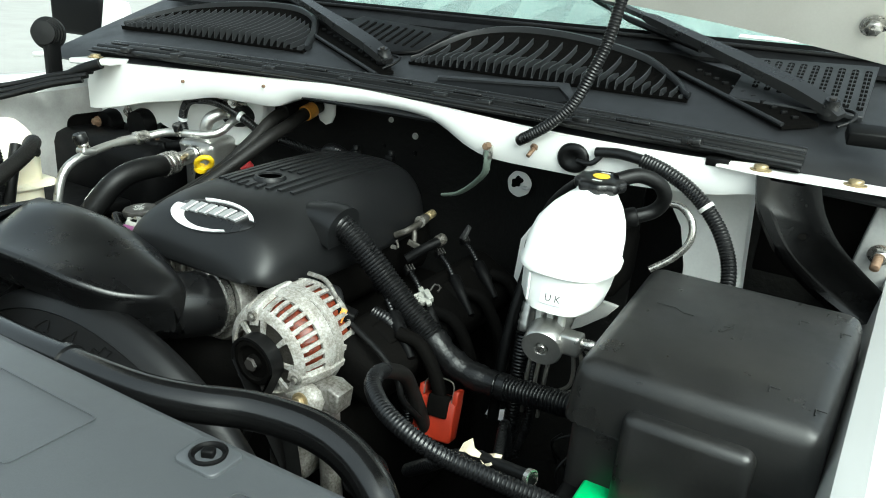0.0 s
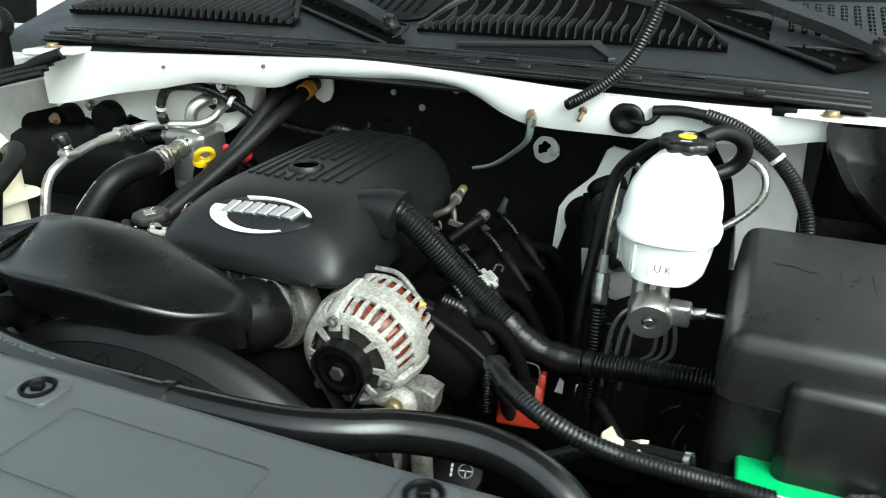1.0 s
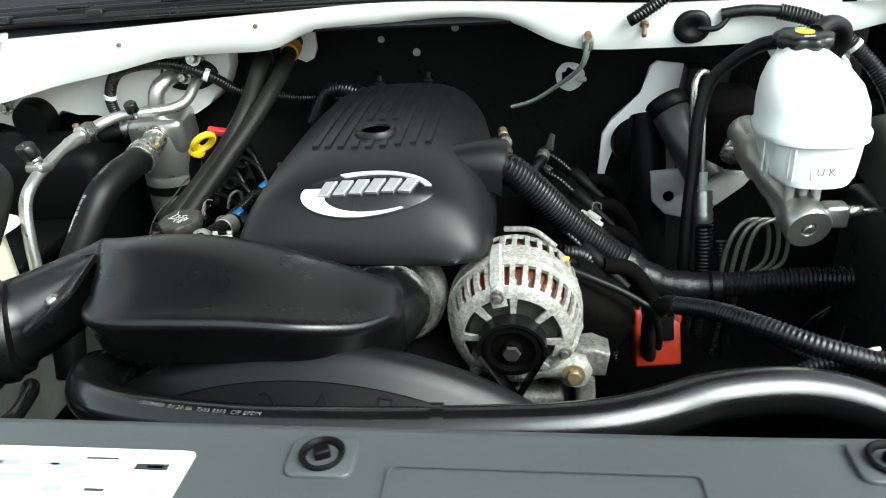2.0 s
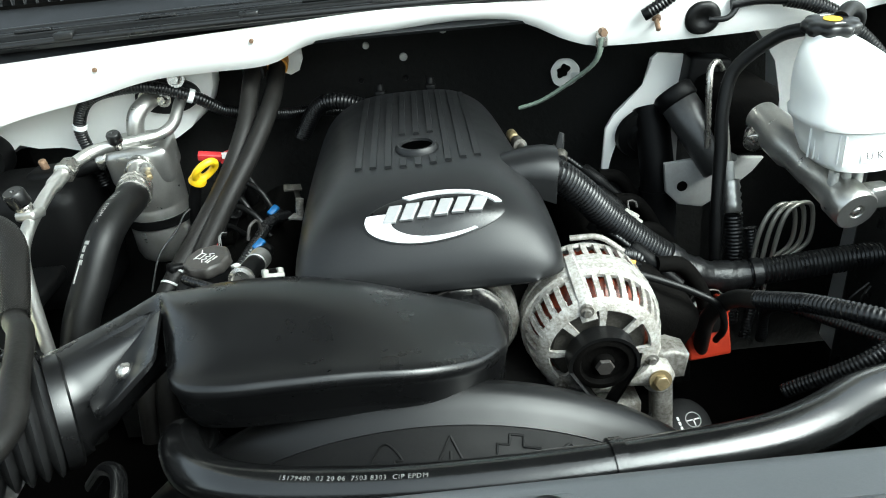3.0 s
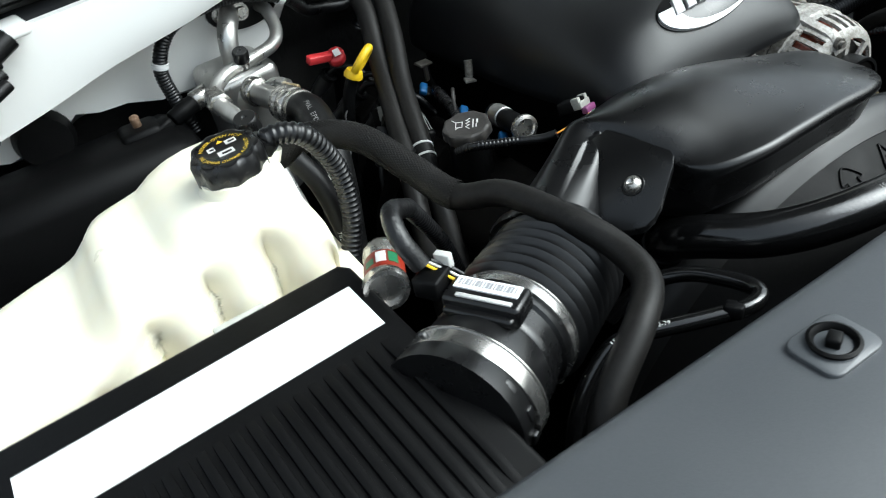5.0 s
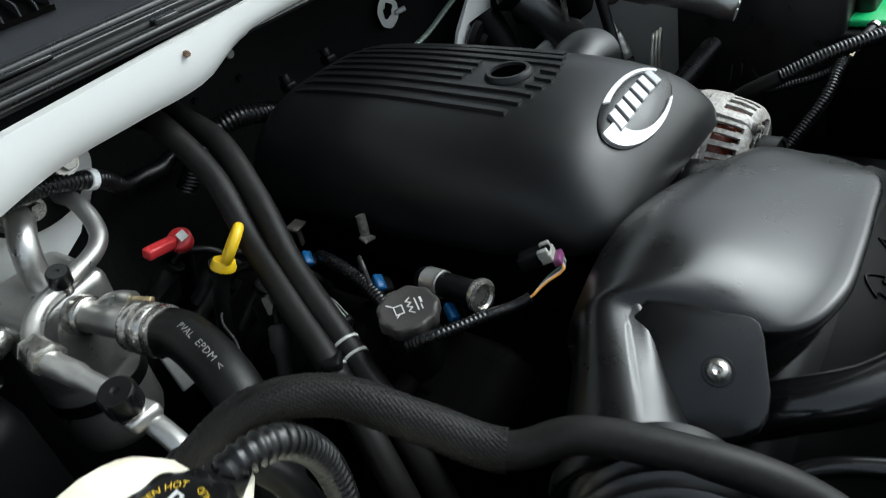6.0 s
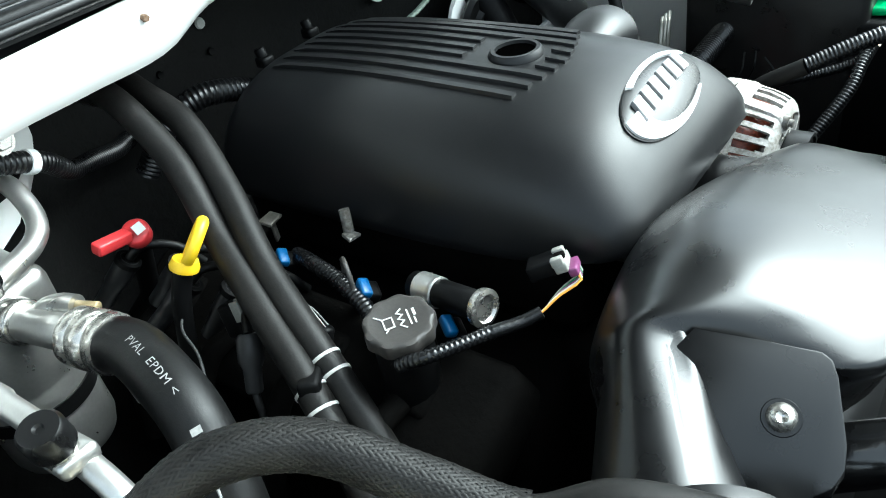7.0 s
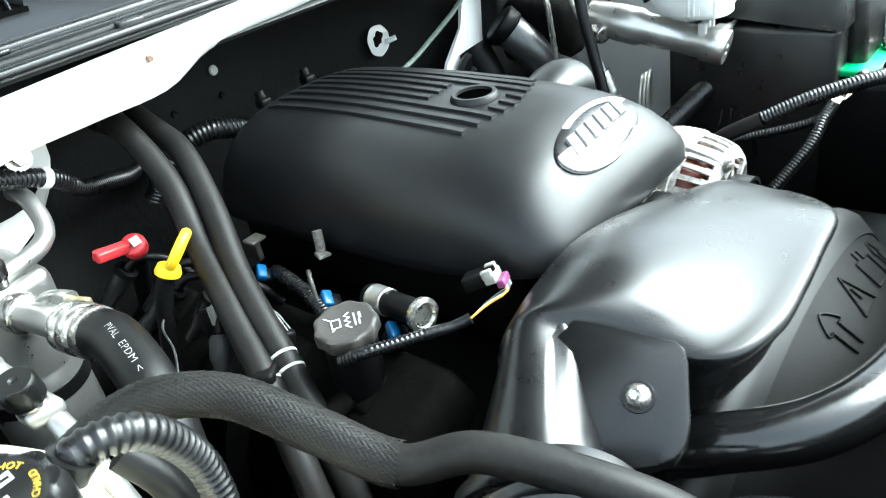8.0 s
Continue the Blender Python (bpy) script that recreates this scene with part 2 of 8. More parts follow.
def frames(path):
    """A turning-free right and up at each point of a path."""
    res = []
    t = (path[1] - path[0]).normalized()
    right = t.orthogonal().normalized()
    for i, q in enumerate(path):
        n = path[min(i + 1, len(path) - 1)] - path[max(i - 1, 0)]
        n = n.normalized() if n.length > 1e-9 else t
        right = t.rotation_difference(n) @ right
        right = (right - n * right.dot(n)).normalized()
        t = n
        res.append((q, right, n.cross(right)))
    return res


def rings(bm, loops, cap=True, close=True):
    rows = [[bm.verts.new(v) for v in loop] for loop in loops]
    n = len(rows[0])
    for a, b in zip(rows, rows[1:]):
        for i in range(n if close else n - 1):
            j = (i + 1) % n
            bm.faces.new((a[i], a[j], b[j], b[i]))
    if cap:
        bm.faces.new(rows[0])
        bm.faces.new(rows[-1])
    return bm


def tube(pts, r, seg=16, step=0.006, radius=None, bm=None, flat=1.0):
    """A round hose through the points; radius(distance) may vary r."""
    bm = bm or bmesh.new()
    path = spline(pts, step)
    loops, s = [], 0.0
    for i, (q, a, b) in enumerate(frames(path)):
        if i:
            s += (path[i] - path[i - 1]).length
        rr = radius(s) if radius else r
        loops.append([q + (a * math.cos(2 * math.pi * k / seg) + b * math.sin(2 * math.pi * k / seg) * flat) * rr for k in range(seg)])
    return rings(bm, loops)


def loom(pts, r, pitch=0.004, depth=0.10, seg=14, bm=None):
    """Split corrugated conduit."""
    q = pitch / 4
    wave = lambda s: r * (1 - depth * (0, 0.25, 1, 0.75)[int(s / q + 0.5) % 4])
    return tube(pts, r, seg, q, wave, bm)


def lathe(profile, m=None, seg=32, bm=None, shape=None):
    """profile: (radius, height) pairs turned round z; shape(angle, index) scales the radius."""
    bm = bm or bmesh.new()
    m = m or Matrix()
    loops = []
    for i, (r, z) in enumerate(profile):
        loops.append([m @ V(*(max(r, 1e-5) * (shape(2 * math.pi * k / seg, i) if shape else 1) * c for c in (math.cos(2 * math.pi * k / seg), math.sin(2 * math.pi * k / seg))), z) for k in range(seg)])
    return rings(bm, loops)


def box(sx, sy, sz, m=None, bevel=0.003, segs=2, bm=None):
    own = bmesh.new()
    bmesh.ops.create_cube(own, size=1.0)
    bmesh.ops.scale(own, vec=(sx, sy, sz), verts=own.verts[:])
    if bevel:
        bmesh.ops.bevel(own, geom=own.edges[:], offset=bevel, segments=segs, affect="EDGES", profile=0.5)
    return merge(own, m, bm)


def merge(own, m=None, bm=None):
    if m is not None:
        own.transform(m)
    if bm is None:
        return own
    mesh = bpy.data.meshes.new("tmp")
    own.to_mesh(mesh)
    own.free()
    bm.from_mesh(mesh)
    bpy.data.meshes.remove(mesh)
    return bm


def prism(outline, z0, z1, m=None, bevel=0.0, segs=2, bm=None):
    """An outline in x, y drawn out from z0 to z1."""
    own = bmesh.new()
    low = [own.verts.new((x, y, z0)) for x, y in outline]
    high = [own.verts.new((x, y, z1)) for x, y in outline]
    n = len(low)
    own.faces.new(low[::-1])
    top = own.faces.new(high)
    for i in range(n):
        own.faces.new((low[i], low[(i + 1) % n], high[(i + 1) % n], high[i]))
    if bevel:
        bmesh.ops.bevel(own, geom=list(top.edges), offset=bevel, segments=segs, affect="EDGES", profile=0.5)
    return merge(own, m, bm)


def rounded(w, h, r, n=5):
    """The outline of a rounded rectangle about the origin."""
    out = []
    for cx, cy, a0 in ((w / 2 - r, h / 2 - r, 0), (-w / 2 + r, h / 2 - r, 90), (-w / 2 + r, -h / 2 + r, 180), (w / 2 - r, -h / 2 + r, 270)):
        for k in range(n + 1):
            a = radians(a0 + 90 * k / n)
            out.append((cx + r * math.cos(a), cy + r * math.sin(a)))
    return out


def aim(a, b):
    """A pose at a whose z points to b."""
    d = Vector(b) - Vector(a)
    return Matrix.Translation(a) @ d.to_track_quat("Z", "Y").to_matrix().to_4x4()


def rod(a, b, r, seg=20, bm=None, bevel=0.0):
    length = (Vector(b) - Vector(a)).length
    e = bevel or min(r, length) * 0.12
    return lathe([(0, 0), (r - e, 0), (r, e), (r, length - e), (r - e, length), (0, length)], aim(a, b), seg, bm)


def hexbolt(at, normal, r=0.007, h=0.006, washer=True, bm=None):
    m = aim(at, Vector(at) + Vector(normal))
    bm = bm or bmesh.new()
    if washer:
        lathe([(0, -0.001), (r * 1.5, -0.001), (r * 1.5, 0.0012), (0, 0.0012)], m, 20, bm)
    lathe([(0, 0), (r, 0), (r, h * 0.85), (r * 0.88, h), (0, h)], m, 6, bm)
    return bm


def band(path_pts, r, at, width, bm=None, out=0.0015, seg=20):
    """A ring round a hose at a fraction of its length."""
    path = spline(path_pts, 0.003)
    i = min(max(int(at * (len(path) - 1)), 1), len(path) - 2)
    d = (path[i + 1] - path[i - 1]).normalized() * width / 2
    a, b = path[i] - d, path[i] + d
    length = (b - a).length
    return lathe([(r * 0.9, 0), (r + out, 0.0003), (r + out, length - 0.0003), (r * 0.9, length)], aim(a, b), seg, bm)


def letters(body, size, spread=1.0):
    """The flat mesh of a line of writing, as vertices and faces, about its middle."""
    cu = bpy.data.curves.new("line", "FONT")
    cu.body, cu.size, cu.align_x, cu.align_y = body, size, "CENTER", "CENTER"
    cu.space_character, cu.resolution_u = spread, 2
    ob = bpy.data.objects.new("line", cu)
    scene.collection.objects.link(ob)
    mesh = bpy.data.meshes.new_from_object(ob.evaluated_get(bpy.context.evaluated_depsgraph_get()))
    verts = [v.co.copy() for v in mesh.vertices]
    faces = [list(p.vertices) for p in mesh.polygons]
    bpy.data.objects.remove(ob)
    bpy.data.meshes.remove(mesh)
    return verts, faces


def written(body, size, place, bm=None, spread=1.0):
    """Writing laid out by place(x, y) -> point."""
    bm = bm or bmesh.new()
    verts, faces = letters(body, size, spread)
    made = [bm.verts.new(place(v.x, v.y)) for v in verts]
    for f in faces:
        try:
            bm.faces.new([made[i] for i in f])
        except ValueError:
            pass
    return bm


def on_hose(path_pts, r, at, up, flip=1):
    """A place() that wraps writing along a hose, on the side that faces up."""
    path = spline(path_pts, 0.002)
    i0 = int(at * (len(path) - 1))

    def place(x, y):
        i = min(max(i0 + flip * x / 0.002, 1), len(path) - 3)
        k = int(i)
        q = path[k].lerp(path[k + 1], i - k)
        t = (path[k + 1] - path[k - 1]).normalized() * flip
        n = (Vector(up) - t * t.dot(Vector(up))).normalized()
        s = n.cross(t)
        a = y / r
        return q + (n * math.cos(a) + s * math.sin(a)) * (r + 0.0004)
    return place


def curve(points):
    """Smooth interpolation through (x, value) pairs."""
    xs, vs = [p[0] for p in points], [p[1] for p in points]

    def f(x):
        if x <= xs[0]:
            return vs[0]
        if x >= xs[-1]:
            return vs[-1]
        i = max(k for k in range(len(xs) - 1) if xs[k] <= x)
        h = xs[i + 1] - xs[i]
        t = (x - xs[i]) / h
        d = lambda k: 0.0 if k in (0, len(xs) - 1) else (vs[k + 1] - vs[k - 1]) / (xs[k + 1] - xs[k - 1])
        return (2 * t ** 3 - 3 * t * t + 1) * vs[i] + (t ** 3 - 2 * t * t + t) * h * d(i) + (3 * t * t - 2 * t ** 3) * vs[i + 1] + (t ** 3 - t * t) * h * d(i + 1)
    return f


# ---- setting ----
def sheet(name, verts, material, thickness=0.004, label="", category=""):
    """A flat or bent strip of quads, given as rows of points, with thickness."""
    bm = bmesh.new()
    rows = [[bm.verts.new(v) for v in row] for row in verts]
    for a, b in zip(rows, rows[1:]):
        for i in range(len(a) - 1):
            bm.faces.new((a[i], a[i + 1], b[i + 1], b[i]))
    bmesh.ops.recalc_face_normals(bm, faces=bm.faces[:])
    bmesh.ops.solidify(bm, geom=bm.faces[:], thickness=thickness)
    ob = link(name, bm, material, smooth=35)
    return tagged(ob, label, category, kind="structure")


def wall(name, outline, y0, y1, material, label, category, bevel=0.003):
    """An upright panel across the bay: an outline in x, z from y0 (front) to y1."""
    m = Matrix(((1, 0, 0, 0), (0, 0, -1, 0), (0, 1, 0, 0), (0, 0, 0, 1)))
    bm = prism(outline, -y1, -y0, m, bevel)
    return tagged(link(name, bm, material, smooth=35), label, category, kind="structure")


bm = bmesh.new()
bmesh.ops.create_grid(bm, x_segments=40, y_segments=40, size=400)
tagged(link("ground", bm, GROUND, smooth=0), "pale concrete parking ground under the vehicle", "ground", kind="structure")

# white cowl edge panel over the engine
low = [(-0.72, 0.697, 1.190), (-0.634, 0.716, 1.2003), (-0.544, 0.738, 1.2184), (-0.450, 0.7515, 1.2326), (-0.355, 0.7604, 1.2505), (-0.269, 0.762, 1.2535), (-0.190, 0.760, 1.2570), (-0.135, 0.763, 1.2771), (-0.028, 0.770, 1.2835), (0.069, 0.770, 1.2890),
       (0.140, 0.762, 1.2850), (0.175, 0.755, 1.2740), (0.215, 0.742, 1.2560), (0.256, 0.735, 1.2450), (0.346, 0.732, 1.2430), (0.490, 0.728, 1.2460), (0.600, 0.722, 1.2560), (0.660, 0.718, 1.2680)]
high = [(-0.72, 1.284), (-0.565, 1.290), (-0.205, 1.308), (-0.036, 1.317), (0.08, 1.314), (0.333, 1.299), (0.565, 1.297), (0.66, 1.302)]
low_y, low_z, high_z = curve([(p[0], p[1]) for p in low]), curve([(p[0], p[2]) for p in low]), curve(high)
xs = [-0.72 + 1.38 * i / 92 for i in range(93)]
# the upright panel rolls back at its lower edge and runs to the firewall
rows = []
for x in xs:
    back = 0.15 * (low_y(x) - 0.715)
    a, b = V(x, 0.7110, high_z(x)), V(x, 0.715 + back, low_z(x) + back)
    row = [a + V(0, 0.008, 0.001), a]
    for f in (0.3, 0.55, 0.75, 0.88, 0.96):
        row.append(V(x, a.y + (b.y - a.y) * f ** 3.5, a.z + (b.z - a.z) * f))
    rows.append(row + [b, b + V(0, 0.004, -0.0006), b + V(0, 0.010, 0.0), V(x, 0.86, b.z + 0.014)])
sheet("cowl_panel", rows, WHITE, 0.003, "white painted cowl edge panel over the firewall", "panel")

# white recess at the accumulator, and the one behind the brake reservoir
wall("firewall_left", [(-0.86, 1.10), (-0.76, 1.135), (-0.72, 1.150), (-0.69, 1.140), (-0.67, 1.128), (-0.65, 1.130), (-0.63, 1.150), (-0.60, 1.152), (-0.575, 1.160), (-0.54, 1.150), (-0.50, 1.138), (-0.45, 1.130), (-0.40, 1.134), (-0.365, 1.148), (-0.339, 1.163), (-0.316, 1.180), (-0.302, 1.198), (-0.292, 1.222), (-0.290, 1.245), (-0.30, 1.27), (-0.86, 1.27)],
     0.795, 0.83, WHITE, "white painted left part of the firewall", "firewall", 0.008)
wall("firewall_right", [(0.572, 1.03), (0.569, 1.117), (0.562, 1.179), (0.530, 1.228), (0.470, 1.27), (0.642, 1.27), (0.652, 1.13), (0.660, 1.03)],
     0.800, 0.85, FWHITE, "dusty white right part of the firewall", "firewall", 0.008)
wall("column_support", [(0.290, 1.022), (0.295, 1.094), (0.309, 1.118), (0.352, 1.158), (0.362, 1.198), (0.372, 1.206), (0.412, 1.200), (0.412, 1.02), (0.375, 1.05), (0.334, 1.108), (0.318, 1.09), (0.307, 1.05), (0.299, 1.012)],
     0.800, 0.806, WHITE, "white stamped support behind the steering column", "support", 0.002)

wall("firewall_ear", [(-0.212, 1.30), (-0.212, 1.232), (-0.205, 1.216), (-0.190, 1.209), (-0.176, 1.215), (-0.168, 1.232), (-0.168, 1.30)], 0.868, 0.874, WHITE, "white painted ear of the firewall around an amber fitting", "firewall", 0.002)
wall("firewall_lower", [(-0.86, 0.5), (0.86, 0.5), (0.86, 1.26), (-0.86, 1.26)], 0.965, 0.99, FIREWALL, "black lower wall behind the engine", "firewall")

# black insulated firewall, dished
rows = []
for j in range(26):
    z = 0.55 + 0.79 * j / 25
    row = []
    for i in range(61):
        x = -0.62 + 1.10 * i / 60
        e = min(1.0, max(0.0, min((x + 0.36) / 0.12, (0.42 - x) / 0.34)))
        y = 0.86 + 0.085 * e * e * (3 - 2 * e) + 0.006 * noise.noise(V(x * 9, z * 9, 1.3)) - 0.05 * max(0.0, 1.05 - z)
        row.append((x, y, z))
    rows.append(row)
sheet("firewall", rows, FIREWALL, 0.01, "black insulated firewall behind the engine", "firewall")

# inner fenders and outer fenders
for side, name in ((-1, "fender_left"), (1, "fender_right")):
    prof = [(0.80, 0.5), (0.815, 0.95), (0.822, 1.10), (0.83, 1.16), (0.85, 1.175), (0.90, 1.178), (0.905, 1.19), (0.96, 1.19), (1.00, 1.15), (1.02, 0.95), (1.03, 0.6), (0.99, 0.36)]
    if side < 0:
        prof = [(0.80, 0.5), (0.80, 1.0), (0.80, 1.14), (0.81, 1.19), (0.84, 1.205), (0.90, 1.208), (0.905, 1.215), (0.96, 1.21), (1.00, 1.17), (1.02, 0.95), (1.03, 0.6), (0.99, 0.36)]
    inner, prof = prof[:5], prof[4:]
    ys = (-0.75, -0.5, -0.2, 0.1, 0.4, 0.7, 0.9, 1.1)
    near = lambda y: (-0.037 + 0.067 * (y - 0.22)) if side > 0 else 0.0
    sheet(name, [[(side * (x + near(y)), y, z + 0.03 * max(0, y)) for x, z in prof] for y in ys], WHITE, 0.004, "white painted fender along the engine bay", "fender")
    # left apron gets darker paint that holds its shade; the right stays white
    sheet("apron_left" if side < 0 else "apron_right", [[(side * (x + near(y)), y, z + 0.03 * max(0, y)) for x, z in inner] for y in ys], DUSTSHADEWHITE if side < 0 else WHITE, 0.004, "dusty white inner apron of the fender, the left one greyed for shade", "apron")

m = Matrix(((0, 0, 1, 0), (1, 0, 0, 0), (0, 1, 0, 0), (0, 0, 0, 1)))
# opening is not cut: a near-black oval on the apron paints its shade
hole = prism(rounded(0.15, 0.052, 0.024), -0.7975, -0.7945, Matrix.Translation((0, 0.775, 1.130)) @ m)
tagged(link("apron_shade_oval", hole, DARK, smooth=0), "near-black oval plate painting a shaded opening on the dusty apron", "opening", kind="structure")

# floor of the bay, its shade put into a near-black colour, and radiator support
sheet("bay_floor", [[(-0.82, -0.1, 0.52), (0.82, -0.1, 0.52)], [(-0.82, 0.95, 0.52), (0.82, 0.95, 0.52)]], DARK, 0.02, "bottom of the engine bay, near-black in place of shade", "floor")
wall("radiator_support", [(-0.80, 0.5), (0.80, 0.5), (0.80, 1.10), (-0.80, 1.10)], -0.12, -0.02, MATTE, "black radiator support behind the grille", "support")


def cowl_z(y):
    return 1.31 + 0.36 * (y - 0.735)


# black cowl tray
rows = []
for y in (0.716, 0.735, 0.78, 0.82, 0.90, 1.00, 1.06):
    rows.append([(-0.86 + 1.72 * i / 40, y, cowl_z(y) - 0.004 - (0.012 if y < 0.73 else 0) - 0.03 * max(0, abs(-0.86 + 1.72 * i / 40) - 0.6)) for i in range(41)])
sheet("cowl_tray", rows, SHIELD, 0.006, "black plastic cowl tray under the windscreen", "cowl")

# windscreen and the dim cabin behind it
wind = thing("windshield", "tinted windscreen glass reflecting a pale sky", "windshield", kind="structure")
bm = bmesh.new()
rows = []
for j in range(9):
    f = j / 8
    rows.append([(x, 1.05 + 0.75 * f - 0.10 * (abs(x) / 0.86) ** 2 * -1, 1.42 + 0.62 * f) for x in [-0.86 + 1.72 * i / 16 for i in range(17)]])
vs = [[bm.verts.new(v) for v in r] for r in rows]
for a, b in zip(vs, vs[1:]):
    for i in range(16):
        bm.faces.new((a[i], a[i + 1], b[i + 1], b[i]))
bmesh.ops.solidify(bm, geom=bm.faces[:], thickness=0.005)
pane = part("pane", bm, GLASS, wind, "tinted glass pane")
pane.visible_shadow = False
# dash is coloured pale to stand in for sky reflected in the glass
sheet("dashboard", [[(-0.85, 1.10, 1.40), (0.85, 1.10, 1.40)], [(-0.85, 1.35, 1.46), (0.85, 1.35, 1.46)], [(-0.85, 1.75, 1.43), (0.85, 1.75, 1.43)], [(-0.85, 1.80, 1.0), (0.85, 1.80, 1.0)]], DASH, 0.01, "dashboard top behind the windscreen, coloured pale for the sky's reflection", "dashboard")
for side in (-1, 1):
    name = "left" if side < 0 else "right"
    door = [(0.875, 1.40), (0.93, 1.30), (0.975, 1.15), (1.00, 0.85), (0.97, 0.45), (0.90, 0.32)]
    sheet("cabin_side_" + name, [[(side * x, y, z) for x, z in door] for y in (1.14, 1.6, 2.1, 2.7)], WHITE, 0.02, "white painted lower side of the cabin", "body side")
    sheet("rear_pillar_" + name, [[(side * 0.875, 2.42, 1.40), (side * 0.875, 2.70, 1.40)], [(side * 0.855, 2.42, 2.05), (side * 0.855, 2.70, 2.05)]], WHITE, 0.02, "white painted rear pillar of the cabin", "pillar")
    sheet("front_pillar_" + name, [[(side * 0.862, 1.150, 1.40), (side * 0.890, 1.20, 1.36)], [(side * 0.862, 1.90, 2.035), (side * 0.880, 1.97, 2.03)]], WHITE, 0.02, "white painted windscreen pillar", "pillar")
sheet("cabin_floor", [[(-0.90, 1.0, 0.45), (0.90, 1.0, 0.45)], [(-0.90, 2.7, 0.45), (0.90, 2.7, 0.45)]], SEAT, 0.02, "dim cabin floor", "floor")
sheet("front_panel", [[(-1.02 + 2.04 * i / 10, -0.745 - 0.05 * (1 - ((i - 5) / 5) ** 2), z) for i in range(11)] for z in (0.36, 0.6, 0.80, 0.97)], WHITE, 0.02, "white painted front panel of the vehicle", "front panel")
sheet("cabin_back", [[(-0.95, 2.69, 0.40), (0.95, 2.69, 0.40)], [(-0.87, 2.69, 1.40), (0.87, 2.69, 1.40)], [(-0.85, 2.7, 2.05), (0.85, 2.7, 2.05)]], SEAT, 0.02, "dim cabin rear behind the windscreen", "cabin")
sheet("cabin_roof", [[(-0.85, 1.80, 2.05), (0.85, 1.80, 2.05)], [(-0.85, 2.7, 2.05), (0.85, 2.7, 2.05)]], WHITE, 0.02, "white roof of the cabin", "roof")

# raised hood
hood = thing("hood", "pale painted hood raised over the engine bay", "hood")
rows = []
for j in range(13):
    f = j / 12
    row = []
    for i in range(25):
        x = -0.84 + 1.68 * i / 24
        edge = 0.062 * (1 - (x / 0.84) ** 2)
        y0, z0 = 0.85, 1.437 + edge
        row.append((x, y0 - 0.64 * f, z0 + 1.05 * f + 0.03 * math.sin(math.pi * f) + 0.02 * (1 - (x / 0.84) ** 2)))
    rows.append(row)
bm = bmesh.new()
vs = [[bm.verts.new(v) for v in r] for r in rows]
for a, b in zip(vs, vs[1:]):
    for i in range(24):
        bm.faces.new((a[i], a[i + 1], b[i + 1], b[i]))
bmesh.ops.recalc_face_normals(bm, faces=bm.faces[:])
bmesh.ops.solidify(bm, geom=bm.faces[:], thickness=0.022)
part("inner_panel", bm, HOODPAINT, hood)
for x in (-0.739, 0.739):
    part("hinge_bolt", hexbolt((x, 0.806, 1.487), (0, -0.75, -0.6), 0.011, 0.009), STEEL, hood, "steel hinge bolt")
rows = []
for j in range(11):
    f = 0.13 + 0.80 * j / 10
    row = []
    for i in range(21):
        x = -0.70 + 1.40 * i / 20
        row.append((x, 0.85 - 0.64 * f - 0.019 * 0.85, 1.437 + 0.082 * (1 - (x / 0.84) ** 2) + 1.05 * f + 0.03 * math.sin(math.pi * f) - 0.019 * 0.6 - 0.012))
    rows.append(row)
bm = bmesh.new()
vs = [[bm.verts.new(v) for v in r] for r in rows]
for a, b in zip(vs, vs[1:]):
    for i in range(20):
        bm.faces.new((a[i], a[i + 1], b[i + 1], b[i]))
bmesh.ops.recalc_face_normals(bm, faces=bm.faces[:])
bmesh.ops.solidify(bm, geom=bm.faces[:], thickness=0.012)
part("insulation_liner", bm, LINER, hood, "black fibre insulation liner")
part("vin_plate", box(0.12, 0.016, 0.002, pose(0.60, 1.075, 1.452, 15, 0, -4), 0.0005), LABEL, wind, "pale plate behind the glass", smooth=0)
bm = bmesh.new()
fr_ = [[bm.verts.new((x, 1.05 + 0.75 * f + 0.10 * (abs(x) / 0.86) ** 2 - 0.004, 1.42 + 0.62 * f + 0.004)) for x in [-0.86 + 1.72 * i / 16 for i in range(17)]] for f in (-0.02, 0.035)]
for i in range(16):
    bm.faces.new((fr_[0][i], fr_[0][i + 1], fr_[1][i + 1], fr_[1][i]))
bmesh.ops.solidify(bm, geom=bm.faces[:], thickness=0.002)
part("black_border", bm, MATTE, wind, "black painted border of the glass")


# ---- engine cover ----
top_z = curve([(0.330, 1.112), (0.333, 1.128), (0.340, 1.143), (0.352, 1.158), (0.372, 1.176), (0.41, 1.191), (0.46, 1.198), (0.50, 1.200), (0.62, 1.203), (0.73, 1.199), (0.768, 1.192), (0.785, 1.174), (0.790, 1.15)])
half_w = curve([(0.330, 0.105), (0.340, 0.124), (0.36, 0.136), (0.42, 0.142), (0.52, 0.146), (0.68, 0.147), (0.76, 0.146), (0.784, 0.143), (0.79, 0.138)])
right_w = curve([(0.330, 0.108), (0.340, 0.128), (0.36, 0.139), (0.42, 0.143), (0.52, 0.141), (0.60, 0.134), (0.68, 0.129), (0.76, 0.120), (0.79, 0.105)])
base_z = curve([(0.330, 1.112), (0.36, 1.106), (0.44, 1.092), (0.60, 1.085), (0.79, 1.085)])


def cover_top(x, y):
    """The height of the cover's upper surface."""
    u = min(1.0, abs(x) / (half_w(y) if x < 0 else right_w(y)))
    n = 3.0
    return base_z(y) + (top_z(y) - base_z(y)) * (1 - u ** n) ** (1 / 2.4)


